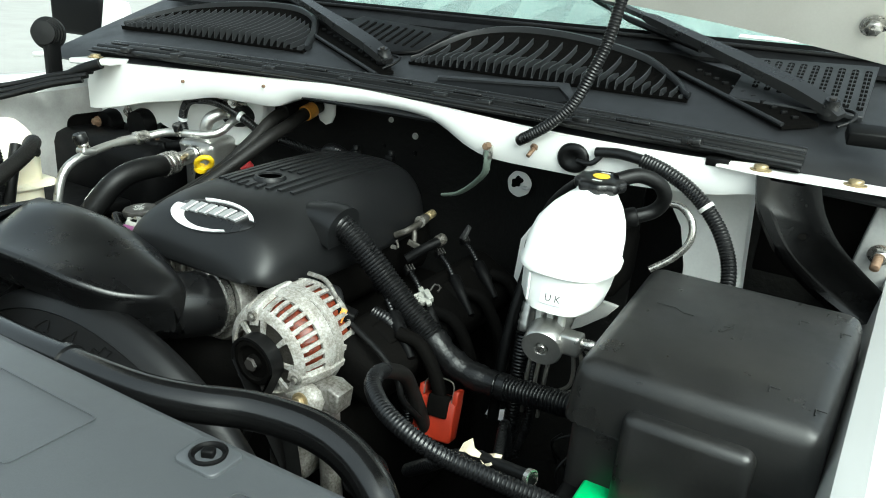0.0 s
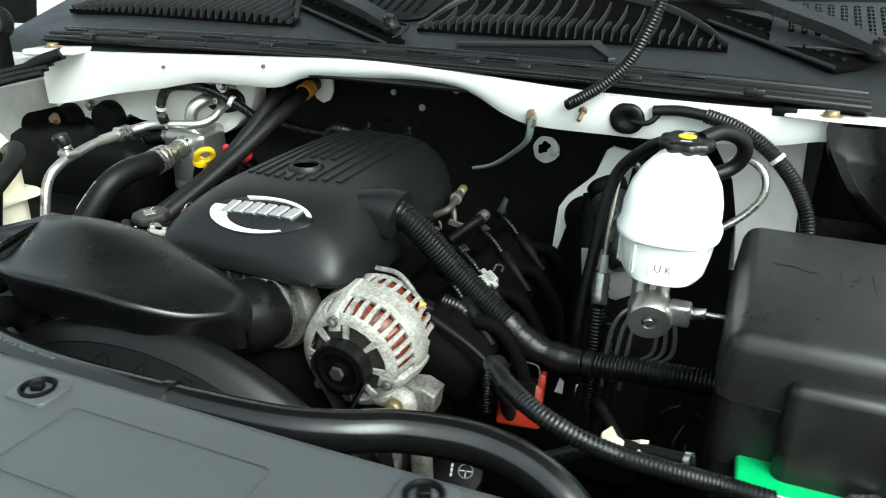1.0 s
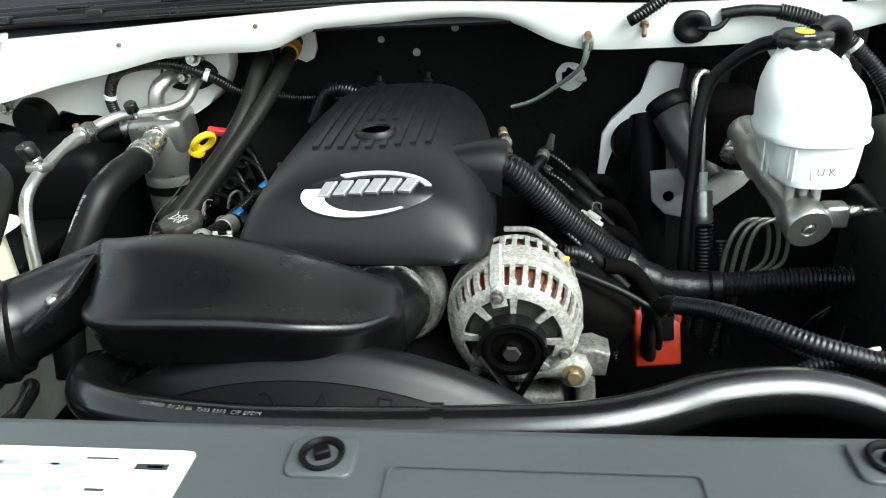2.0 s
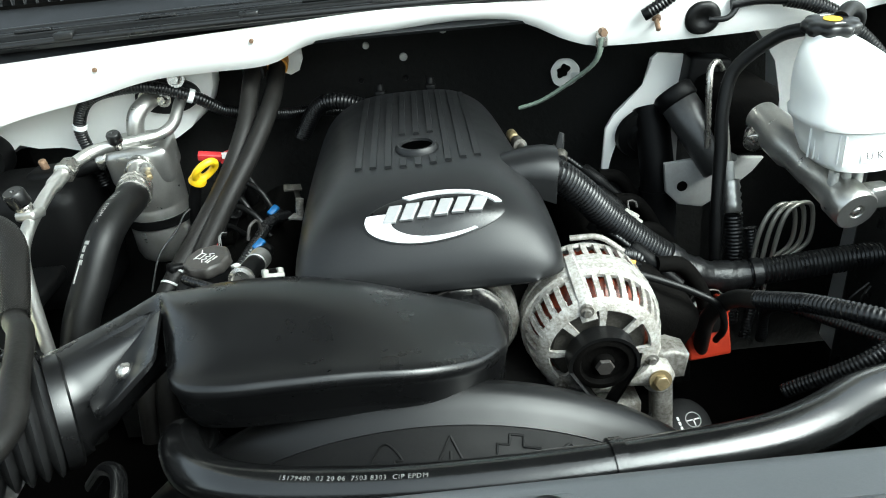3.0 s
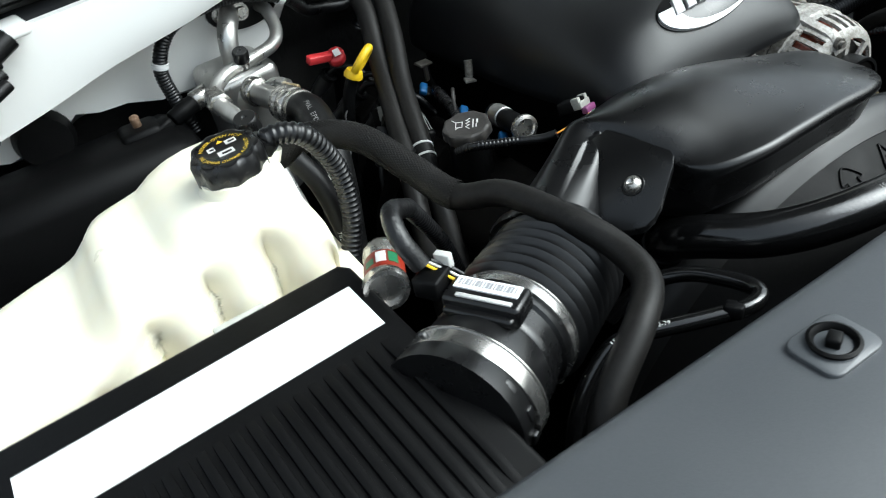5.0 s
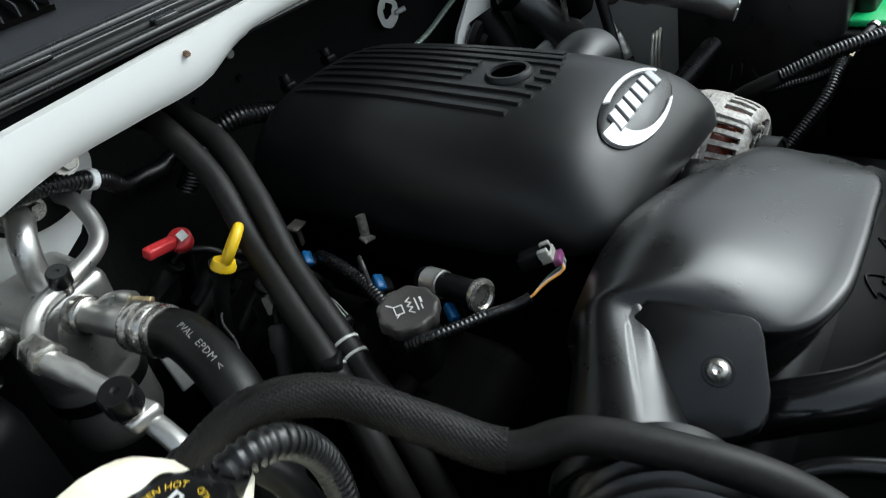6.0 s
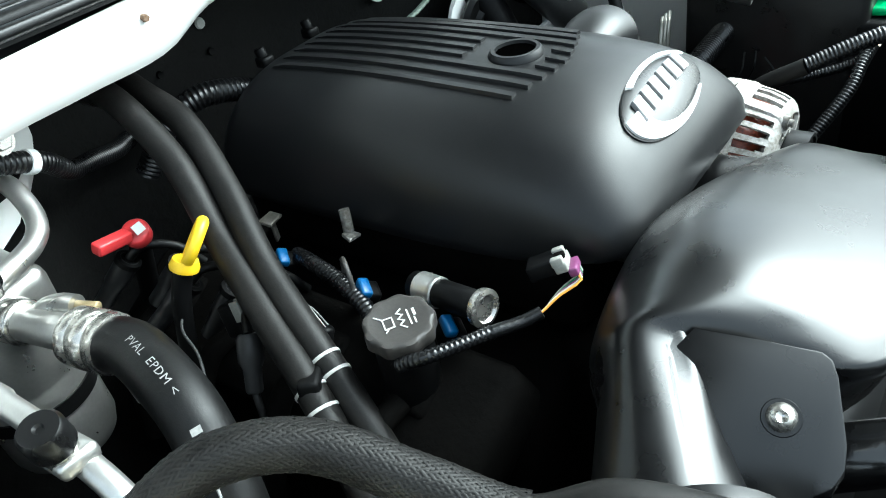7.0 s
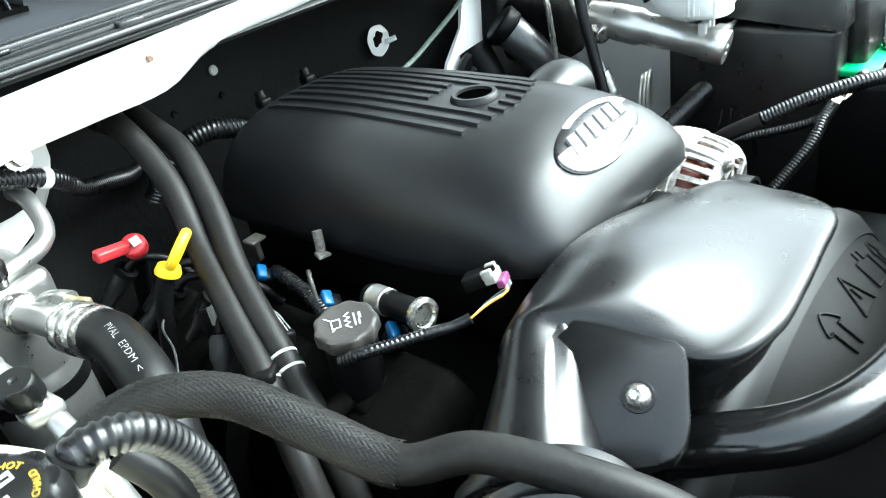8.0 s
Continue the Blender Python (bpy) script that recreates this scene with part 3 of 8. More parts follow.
cover = thing("engine_cover", "satin black plastic engine cover with ribs and silver badge", "engine cover")
bm = bmesh.new()
ys = [0.330, 0.3315, 0.334, 0.338, 0.343, 0.35, 0.358, 0.368, 0.38, 0.395, 0.415, 0.44, 0.47, 0.51, 0.56, 0.62, 0.68, 0.72, 0.745, 0.76, 0.772, 0.78, 0.786, 0.79]
loops = []
for y in ys:
    loop = []
    for k in range(49):
        a = math.pi * k / 48
        c = math.cos(a)
        x = (right_w(y) if c > 0 else -half_w(y)) * abs(c) ** 0.62
        loop.append((x, y, cover_top(x, y)))
    loop += [(-half_w(y) + 0.006, y + 0.002, base_z(y) - 0.004), (right_w(y) - 0.006, y + 0.002, base_z(y) - 0.004)]
    loops.append(loop)
rings(bm, loops)
part("shell", bm, COVER, cover, smooth=60)
for i in range(9):
    x = -0.066 + 0.0165 * i
    y0 = 0.450 + 3.0 * x * x + 0.15 * max(0.0, x)
    bm = bmesh.new()
    n = 16
    loops = []
    for k in range(n + 1):
        y = y0 + (0.748 - y0) * k / n
        z = cover_top(x, y)
        h = 0.0026 if k < n else 0.0006
        loops.append([(x - 0.0042, y, z - 0.002), (x - 0.0034, y, z + h), (x + 0.0034, y, z + h), (x + 0.0042, y, z - 0.002)])
    if abs(x) < 0.02:
        loops = [l for l in loops if abs(l[0][1] - 0.5) > 0.028 or l[0][1] < 0.475]
        gap = next(k for k in range(len(loops) - 1) if loops[k + 1][0][1] - loops[k][0][1] > 0.03)
        rings(bm, loops[:gap + 1]) if gap else None
        loops = loops[gap + 1:]
    rings(bm, loops)
    part("rib", bm, COVER, cover)
bm = lathe([(0.0, -0.006), (0.017, -0.006), (0.0185, 0.0046), (0.0220, 0.0048), (0.025, 0.0005), (0.025, -0.006), (0, -0.008)], pose(0, 0.5, 1.2008), 32)
part("oil_fill_ring", bm, COVER, cover)
# no hole is cut: a black disc on the shell paints its shade
part("recess", lathe([(0, 0), (0.0185, 0), (0.0185, 0.0012), (0, 0.0012)], pose(0, 0.5, 1.2012), 32), HOLE, cover, "flat black disc painting the shaded hole in the cover")

# side snout over the wiring duct
bm = bmesh.new()
sn = [((0.060, 0.480, 1.168), 0.010, 0.020), ((0.092, 0.486, 1.168), 0.019, 0.027), ((0.120, 0.488, 1.167), 0.0245, 0.031), ((0.138, 0.488, 1.164), 0.0275, 0.033), ((0.150, 0.488, 1.160), 0.0285, 0.034)]
loops = []
for c, h, w in sn:
    loops.append([V(c[0] + 0.25 * h * math.sin(a), c[1] - w * math.cos(a) * 1.05, c[2] + h * math.sin(a)) for a in [math.pi * k / 16 for k in range(17)]] + [V(c[0], c[1] + w, c[2] - h * 0.9), V(c[0], c[1] - w, c[2] - h * 0.9)])
rings(bm, loops)
part("duct_snout", bm, COVER, cover)

# badge: two silver arcs and six slanted blocks on the sloping front


def on_front(u, v, h=0.0):
    """A point of the badge: u across, v up the slope, h above it."""
    y = 0.3725 + v * 0.80
    x = 0.012 + u
    z = cover_top(x, y)
    e = 0.003
    nx, ny = -(cover_top(x + e, y) - cover_top(x - e, y)) / (2 * e), -(cover_top(x, y + e) - cover_top(x, y - e)) / (2 * e)
    nrm = V(nx, ny, 1).normalized()
    return V(x, y, z) + nrm * h


badge = part("badge", rings(bmesh.new(), [[on_front(0.070 * s * math.cos(a) + 0.014 * math.sin(a), 0.030 * s * math.sin(a), h) for a in [2 * math.pi * k / 48 for k in range(48)]] for s, h in ((1.0, -0.001), (1.0, 0.0012), (0.96, 0.002), (0.5, 0.002), (0.05, 0.002))]),
             GLOSSY, cover, "oval black badge with silver arcs")


def arc_strip(a0, a1, w0, w1, name):
    bm = bmesh.new()
    loops = []
    n = 28
    for k in range(n + 1):
        f = k / n
        a = radians(a0 + (a1 - a0) * f)
        s = math.sin(math.pi * min(1, max(0, f)))
        w = w0 + (w1 - w0) * f
        outer = on_front, 1.0
        pt = lambda r, h: on_front((0.068 * r) * math.cos(a) + 0.014 * r * math.sin(a), 0.029 * r * math.sin(a), h)
        loops.append([pt(1.0, 0.001), pt(1.0, 0.0042), pt(1.0 - w, 0.0042), pt(1.0 - w, 0.001)])
    rings(bm, loops)
    part(name, bm, BADGEWHITE, badge, "bright silver arc")


arc_strip(176, 318, 0.42, 0.06, "arc")
arc_strip(24, 128, 0.10, 0.20, "arc")
for i in range(6):
    bm = bmesh.new()
    u0 = -0.048 + 0.0172 * i
    w = 0.0125
    v0, v1 = -0.009 + 0.0012 * i, 0.010 + 0.0012 * i
    pts = [(u0 - 0.004, v0), (u0 + w - 0.004, v0), (u0 + w + 0.004, v1), (u0 + 0.004, v1)]
    mid = sum(p[0] for p in pts) / 4, sum(p[1] for p in pts) / 4
    rings(bm, [[on_front(u, v, 0.0015) for u, v in pts], [on_front(u, v, 0.0058) for u, v in pts], [on_front(mid[0] + (u - mid[0]) * 0.86, mid[1] + (v - mid[1]) * 0.86, 0.0064) for u, v in pts]])
    part("block", bm, BADGE, badge, "slanted silver block", smooth=25)

# ---- intake resonator ----
reso = thing("intake_resonator", "smooth black plastic intake resonator over the fan shroud", "air intake")
def along(pts, n):
    """n + 1 points at even parameter steps on a smooth line through pts."""
    cs_ = [curve([(k, p[i]) for k, p in enumerate(pts)]) for i in range(3)]
    return [V(*(c(f * (len(pts) - 1) / n) for c in cs_)) for f in range(n + 1)]


lip = along([(-0.2330, 0.2640, 1.1610), (-0.2200, 0.2180, 1.1450), (-0.2020, 0.1760, 1.1470), (-0.1640, 0.1600, 1.1510), (-0.1140, 0.1600, 1.1510), (-0.0600, 0.1640, 1.1480), (-0.0060, 0.1700, 1.1410), (0.0360, 0.1940, 1.1270), (0.0600, 0.2270, 1.1170), (0.0640, 0.2560, 1.1060)], 72)
rear_edge = along([(-0.2500, 0.3060, 1.1080), (-0.2400, 0.3160, 1.1120), (-0.2200, 0.3230, 1.1160), (-0.1760, 0.3320, 1.1180), (-0.1180, 0.3390, 1.1170), (-0.0640, 0.3380, 1.1060), (-0.0180, 0.3300, 1.0920), (0.0230, 0.3130, 1.0800), (0.0500, 0.2950, 1.0740), (0.0600, 0.2780, 1.0720)], 72)
crown = curve([(0.0, 1.1640), (0.11, 1.1680), (0.22, 1.1710), (0.33, 1.1740), (0.44, 1.1680), (0.55, 1.1560), (0.66, 1.1440), (0.78, 1.1330), (0.89, 1.1220), (1.0, 1.1080)])
loops = []
for i, (a, b) in enumerate(zip(lip, rear_edge)):
    f0 = i / 72
    zc = max(crown(f0), a.z + 0.0015)
    away = V(a.x - b.x, a.y - b.y, 0).normalized()
    loop = []
    for k in range(25):  # over the crown, from the rear edge to the front lip
        f = k / 24
        q = b.lerp(a, f)
        if f < 0.45:
            z = b.z + (zc - b.z) * (1 - (1 - f / 0.45) ** 2.4) ** 0.8
        else:
            z = a.z + (zc - a.z) * 0.5 * (1 + math.cos(math.pi * ((f - 0.45) / 0.55)))
        loop.append(V(q.x, q.y, z))
    low = a.z - 0.058
    for out, down in ((0.0022, 0.0005), (0.0044, 0.0024), (0.0054, 0.0055), (0.0050, 0.0090), (0.0030, 0.0125), (-0.001, 0.018), (-0.008, 0.040)):
        loop.append(a + away * out + V(0, 0, -down))
    loop += [a - away * 0.018 + V(0, 0, low - a.z), V(b.x, b.y, min(low, b.z - 0.02)) + away * 0.016, V(b.x, b.y, b.z - 0.015)]
    under = loop[31:] + loop[:1]  # the underside in short steps
    loops.append(loop[:31] + [p.lerp(q, k / 5) for p, q in zip(under, under[1:]) for k in range(5)])
# the round neck runs into the body without a joint
first = loops[0]
mid_first = V((lip[0].x + rear_edge[0].x) / 2, (lip[0].y + rear_edge[0].y) / 2, 1.122)
neck_line = [V(-0.326, 0.226, 1.098), V(-0.322, 0.2288, 1.099), V(-0.319, 0.231, 1.0997), V(-0.305, 0.240, 1.103), V(-0.290, 0.250, 1.106), V(-0.277, 0.2585, 1.1085), V(-0.265, 0.266, 1.111), V(-0.253, 0.274, 1.115)]
neck_r = [0.0465, 0.0465, 0.0430, 0.0420, 0.0415, 0.0410, 0.0405, 0.0400]
neck_mix = [0.0, 0.0, 0.0, 0.03, 0.14, 0.36, 0.64, 0.88]
d0 = (mid_first - neck_line[0]).normalized()
side = V(-d0.y, d0.x, 0).normalized()
upward = d0.cross(side) * (1 if d0.cross(side).z > 0 else -1)
steps = [(q - p).length for p, q in zip(first, first[1:] + first[:1])]
start = math.atan2((first[0] - mid_first).dot(upward), (first[0] - mid_first).dot(side))
way = 1 if (first[12] - mid_first).dot(side) < (first[0] - mid_first).dot(side) else -1
way = way if start < math.pi / 2 else -way
turns = [start + way * 2 * math.pi * sum(steps[:k]) / sum(steps) for k in range(len(first))]
neck_loops = []
for c, r, f in zip(neck_line, neck_r, neck_mix):
    ring = [c + side * (r * math.cos(a)) + upward * (r * math.sin(a)) for a in turns]
    neck_loops.append([q.lerp(p + (c - mid_first), f) for q, p in zip(ring, first)])
joined = neck_loops + loops
soft_ = [k for k in range(len(first)) if k < 19 or k > 33]
for turn_ in range(14):  # ease the shoulder between neck and body, the lip stays sharp
    was = [list(l) for l in joined]
    for i in range(4, 26):
        for k in soft_:
            joined[i][k] = was[i][k] * 0.5 + (was[i - 1][k] + was[i + 1][k]) * 0.25
part("body", rings(bmesh.new(), joined), RESO, reso, smooth=60)
# tab with its bolt
nrm = V(-0.57, -0.15, 0.81).normalized()
tab_at = V(-0.251, 0.2045, 1.1400)
ol = [(-0.2420, 0.2620), (-0.2310, 0.2560), (-0.2250, 0.2250), (-0.2190, 0.1960), (-0.2205, 0.1905), (-0.2260, 0.1860), (-0.2500, 0.1745), (-0.2590, 0.1725), (-0.2680, 0.1750), (-0.2745, 0.1830), (-0.2850, 0.1990), (-0.2980, 0.2280)]
bm = bmesh.new()
tz = lambda x, y: tab_at.z - (nrm.x * (x - tab_at.x) + nrm.y * (y - tab_at.y)) / nrm.z
lo = [bm.verts.new((x, y, tz(x, y) - 0.006)) for x, y in ol]
hi = [bm.verts.new((x, y, tz(x, y))) for x, y in ol]
bm.faces.new(lo[::-1])
f = bm.faces.new(hi)
for i in range(len(ol)):
    bm.faces.new((lo[i], lo[(i + 1) % len(ol)], hi[(i + 1) % len(ol)], hi[i]))
bmesh.ops.bevel(bm, geom=list(f.edges), offset=0.0012, segments=2, affect="EDGES", profile=0.5)
part("mounting_tab", bm, RESO, reso, smooth=30)
part("bolt", lathe([(0, 0), (0.0075, 0), (0.0075, 0.002), (0.005, 0.005), (0.003, 0.006), (0, 0.004)], aim(tab_at, tab_at + nrm), 16), STEEL, reso, "small steel bolt")
part("bolt_washer", lathe([(0, 0), (0.0098, 0), (0.0094, 0.0008), (0, 0.0008)], aim(tab_at, tab_at + nrm), 20), GLOSSY, reso)
part("neck_collar", lathe([(0.044, -0.004), (0.0500, -0.004), (0.0510, 0.000), (0.0500, 0.006), (0.046, 0.007)], aim((-0.326, 0.226, 1.098), (-0.300, 0.241, 1.103)), 44), GLOSSY, reso)
# elbow into the throttle body
part("elbow", tube([(0.01, 0.270, 1.075), (0.026, 0.305, 1.066), (0.032, 0.335, 1.060), (0.034, 0.352, 1.058)], 0.045, 28), RESO, reso)


# ---- radiator cover ----
rad = thing("radiator_cover", "grained black plastic cover over the radiator, greyed for sky sheen", "radiator cover")
bm = bmesh.new()
rows = []
prof = [(0.044, 1.112), (0.044, 1.134), (0.042, 1.141), (0.037, 1.146), (0.029, 1.148), (-0.05, 1.150), (-0.12, 1.146), (-0.25, 1.135), (-0.45, 1.11), (-0.47, 1.07)]
for i in range(33):
    x = -0.80 + 1.56 * i / 32
    sh = 0.02 * max(0.0, (x - 0.3)) - 0.035 * max(0.0, -x - 0.1) ** 1.0 * 0
    rows.append([bm.verts.new((x, y + sh, z - 0.02 * max(0, abs(x) - 0.5))) for y, z in prof])
for a, b in zip(rows, rows[1:]):
    for i in range(len(prof) - 1):
        bm.faces.new((a[i], a[i + 1], b[i + 1], b[i]))
bmesh.ops.recalc_face_normals(bm, faces=bm.faces[:])
bmesh.ops.solidify(bm, geom=bm.faces[:], thickness=0.004)
part("panel", bm, RADCOVER, rad, smooth=40)


def clip(x, y):
    m = pose(x, y, 1.1502)
    bm = prism(rounded(0.042, 0.034, 0.007), -0.002, 0.0016, m, 0.001)
    c = part("clip", bm, RADCOVER, rad, "push clip in a raised square")
    part("clip_ring", lathe([(0.013, 0), (0.0145, 0.0035), (0.0125, 0.0045), (0.010, 0.002), (0.010, 0)], pose(x, y, 1.151), 24), MATTE, c)
    part("clip_head", box(0.010, 0.008, 0.007, pose(x, y, 1.1545, 0, 0, 25), 0.0015), MATTE, c)


for x, y in ((0.058, 0.004), (0.388, 0.014), (-0.301, -0.004), (0.632, 0.012)):
    clip(x, y)
for x0, x1 in ((0.100, 0.282), (0.432, 0.582)):
    w, cx = x1 - x0, (x0 + x1) / 2
    bm = bmesh.new()
    o, i_ = rounded(w, 0.075, 0.006), rounded(w - 0.003, 0.072, 0.005)
    rings(bm, [[(cx + a, -0.038 + b, z) for a, b in r] for r, z in ((o, 1.1502), (o, 1.1512), (i_, 1.1512), (i_, 1.1502))], cap=False)
    part("panel_outline", bm, RADCOVER, rad)
lab = thing("emission_label", "white printed paper label on the radiator cover", "label")
part("paper", prism(rounded(0.195, 0.090, 0.005), 0, 0.0006, pose(-0.120, -0.040, 1.1506)), LABEL, lab, smooth=0)
rng = random.Random(3)
for k in range(26):
    x, y = -0.120 + rng.uniform(-0.085, 0.085), -0.040 + rng.choice([-0.03, -0.02, -0.01, 0.0, 0.01, 0.02, 0.03, 0.036])
    part("printed_bar", box(rng.uniform(0.006, 0.022), rng.choice([0.0015, 0.002, 0.005]), 0.0003, pose(x, y, 1.1514), 0), rng.choice([GREYINK, GREYINK, INK, BLUEINK]), lab, smooth=0)
for k in range(9):
    part("printed_bar", box(0.012, 0.0016, 0.0003, pose(-0.201 + 0.006 * (k % 2), -0.072 + 0.008 * k, 1.1514), 0), INK, lab, smooth=0)

# ---- fan shroud ----
shroud = thing("fan_shroud", "black plastic fan shroud with raised warning symbols", "fan shroud")
cx, cz, R = -0.02, 0.755, 0.345
sec = [(0.205, R - 0.055), (0.210, R - 0.012), (0.206, R - 0.003), (0.196, R), (0.186, R - 0.003), (0.178, R - 0.012), (0.120, R - 0.055), (0.060, R - 0.085), (0.0, R - 0.10), (-0.01, R - 0.14), (0.0, R - 0.16)]
loops = []
for k in range(65):
    a = radians(12 + 156 * k / 64)
    loops.append([(cx + r * 1.02 * math.cos(a), y, cz + r * math.sin(a)) for y, r in sec])
part("upper_shell", rings(bmesh.new(), loops, cap=True), SHROUD, shroud, smooth=45)
lp2 = []
for k in range(65):
    a = radians(12 + 156 * k / 64)
    lp2.append([(cx + r * 1.02 * math.cos(a), y, cz + r * math.sin(a)) for y, r in [(0.212, R - 0.020), (0.212, R - 0.010), (0.207, R - 0.001), (0.196, R + 0.0020), (0.185, R - 0.0005), (0.176, R - 0.009), (0.168, R - 0.017), (0.171, R - 0.021)]])
part("rim", rings(bmesh.new(), lp2), SATIN, shroud, "smooth rounded rim", smooth=70)


def on_shroud(s, d, h=0.0):
    """s: metres along the arch from its top to the right; d: metres down the sloping face."""
    a = math.pi / 2 - s / R
    y = 0.176 - 0.80 * d
    r = R - 0.0135 - 0.58 * d
    q = V(cx + (r + h * 0.8) * math.cos(a) * 1.02, y - h * 0.5, cz + (r + h * 0.8) * math.sin(a))
    return q


def raised(name, lines, s0, d0, w=0.0010):
    for pts in lines:
        bm = tube([on_shroud(s0 + a * 0.88, d0 + 0.003 + b * 0.82, 0.0006) for a, b in pts], w, 6, 0.004)
        part(name, bm, SHROUD, shroud, "raised moulded symbol")


raised("symbol", [[(0, 0.05), (0.0, 0.022)], [(0.016, 0.05), (0.016, 0.022)], [(0, 0.022), (-0.008, 0.022), (0.008, 0.004), (0.024, 0.022), (0.016, 0.022)]], -0.035, 0.012)
raised("symbol", [[(0, 0.045), (0.02, 0.005)], [(0.02, 0.005), (0.04, 0.045)], [(0.04, 0.045), (0, 0.045)], [(0.02, 0.02), (0.02, 0.034)]], 0.010, 0.010)
raised("symbol", [[(0, 0.045), (0, 0.015)], [(0, 0.015), (0.012, 0.015)], [(0.012, 0.015), (0.012, 0.005)], [(0.012, 0.005), (0.026, 0.005)], [(0.026, 0.005), (0.026, 0.016)], [(0.026, 0.016), (0.044, 0.016)], [(0.044, 0.016), (0.044, 0.045)], [(0.044, 0.045), (0, 0.045)]], 0.068, 0.008)
raised("symbol", [[(0, 0.04), (0.0, 0.022)], [(0.012, 0.04), (0.012, 0.022)], [(0, 0.022), (-0.007, 0.022), (0.006, 0.006), (0.019, 0.022), (0.012, 0.022)]], 0.128, 0.008)

# ---- upper radiator hose ----
RH = [(-0.205, 0.215, 1.030), (-0.215, 0.206, 1.060), (-0.212, 0.177, 1.081), (-0.182, 0.127, 1.094), (-0.13, 0.098, 1.101), (-0.04, 0.081, 1.105), (0.05, 0.076, 1.108), (0.14, 0.079, 1.109), (0.22, 0.088, 1.108), (0.27, 0.104, 1.107),
      (0.32, 0.129, 1.105), (0.38, 0.142, 1.102), (0.43, 0.138, 1.094), (0.47, 0.122, 1.078), (0.497, 0.100, 1.045), (0.507, 0.085, 0.97)]
rhose = thing("radiator_hose", "thick shiny black rubber radiator hose with printed codes", "hose")
part("rubber", tube(RH, 0.0185, 26, 0.006), HOSE, rhose, smooth=60)
part("joint_ring", band(RH, 0.0185, 0.47, 0.010, out=0.0022, seg=30), HOSE, rhose)
part("hose_clamp", band(RH, 0.0185, 0.035, 0.009, out=0.0015, seg=30), MATTE, rhose, "black spring clamp")
part("printed_code", written("15179480  03 20 06  7503 8303  CIP EPDM", 0.0050, on_hose(RH, 0.0185, 0.28, (0.05, -0.25, 1.0)), spread=1.15), FAINTPRINT, rhose, "pale printed code", smooth=0)

# ---- alternator ----
alt = thing("alternator", "oxidised cast aluminium alternator with copper windings behind slots", "alternator")
A = aim((0.165, 0.321, 1.034), (0.167, 0.421, 1.041))  # axis backwards


def cast_shell(profile, count, holes, thickness):
    """A turned shell with rows of slots: holes maps a profile step to (first, last) of ten angular steps; every fifth bar is a solid web."""
    bm = bmesh.new()
    n = count * 10
    rng = random.Random(11)
    rows = []
    for r, z in profile:
        worn = [r + (0.0004 if r > 0.05 else 0.0) * rng.uniform(-1, 1) for k in range(n)]
        rows.append([bm.verts.new(A @ V(w * math.cos(2 * math.pi * k / n), w * math.sin(2 * math.pi * k / n), z)) for k, w in enumerate(worn)])
    for i, (a, b) in enumerate(zip(rows, rows[1:])):
        for k in range(n):
            if i in holes:
                lo, hi, step_, skip = holes[i]
                if lo <= k % step_ <= hi and (k // step_) % skip != skip - 1:
                    continue
            bm.faces.new((a[k], a[(k + 1) % n], b[(k + 1) % n], b[k]))
    bmesh.ops.recalc_face_normals(bm, faces=bm.faces[:])
    bmesh.ops.solidify(bm, geom=bm.faces[:], thickness=thickness)
    return bm


part("front_housing", cast_shell([(0.024, -0.014), (0.029, -0.014), (0.044, -0.0135), (0.052, -0.0125), (0.059, -0.0095), (0.0635, -0.0050), (0.0665, 0.0020), (0.0690, 0.0120), (0.0708, 0.0240), (0.0718, 0.0300), (0.0735, 0.0315), (0.0738, 0.0430)], 32,
     {1: (6, 37, 40, 99), 2: (6, 37, 40, 99), 5: (3, 7, 10, 99), 6: (2, 7, 10, 99), 7: (2, 7, 10, 99)}, 0.004), ALT, alt, smooth=35)
part("rear_housing", cast_shell([(0.0715, 0.0455), (0.0740, 0.047), (0.0735, 0.056), (0.0725, 0.060), (0.0715, 0.070), (0.0705, 0.084), (0.068, 0.090), (0.060, 0.096), (0.02, 0.099)], 32,
     {3: (2, 7, 10, 99), 4: (2, 7, 10, 99)}, 0.004), ALT, alt, smooth=35)
part("seam", lathe([(0.060, 0.0428), (0.0712, 0.0428), (0.0712, 0.0460), (0.060, 0.0460)], A, 48), DARK, alt, "dark seam between the housings")
part("winding", lathe([(0, 0.004), (0.046, 0.005), (0.054, 0.009), (0.062, 0.022), (0.064, 0.036), (0.058, 0.045), (0.064, 0.062), (0.062, 0.084), (0, 0.09)], A, 96, shape=lambda a, i: 1 + 0.03 * math.sin(a * 32 + i)), COPPER, alt, "orange copper windings")
part("fan_disc", lathe([(0, -0.004), (0.046, -0.004), (0.050, 0.002), (0, 0.002)], A, 32), CASTDARK, alt, "grimy fan behind the front windows")
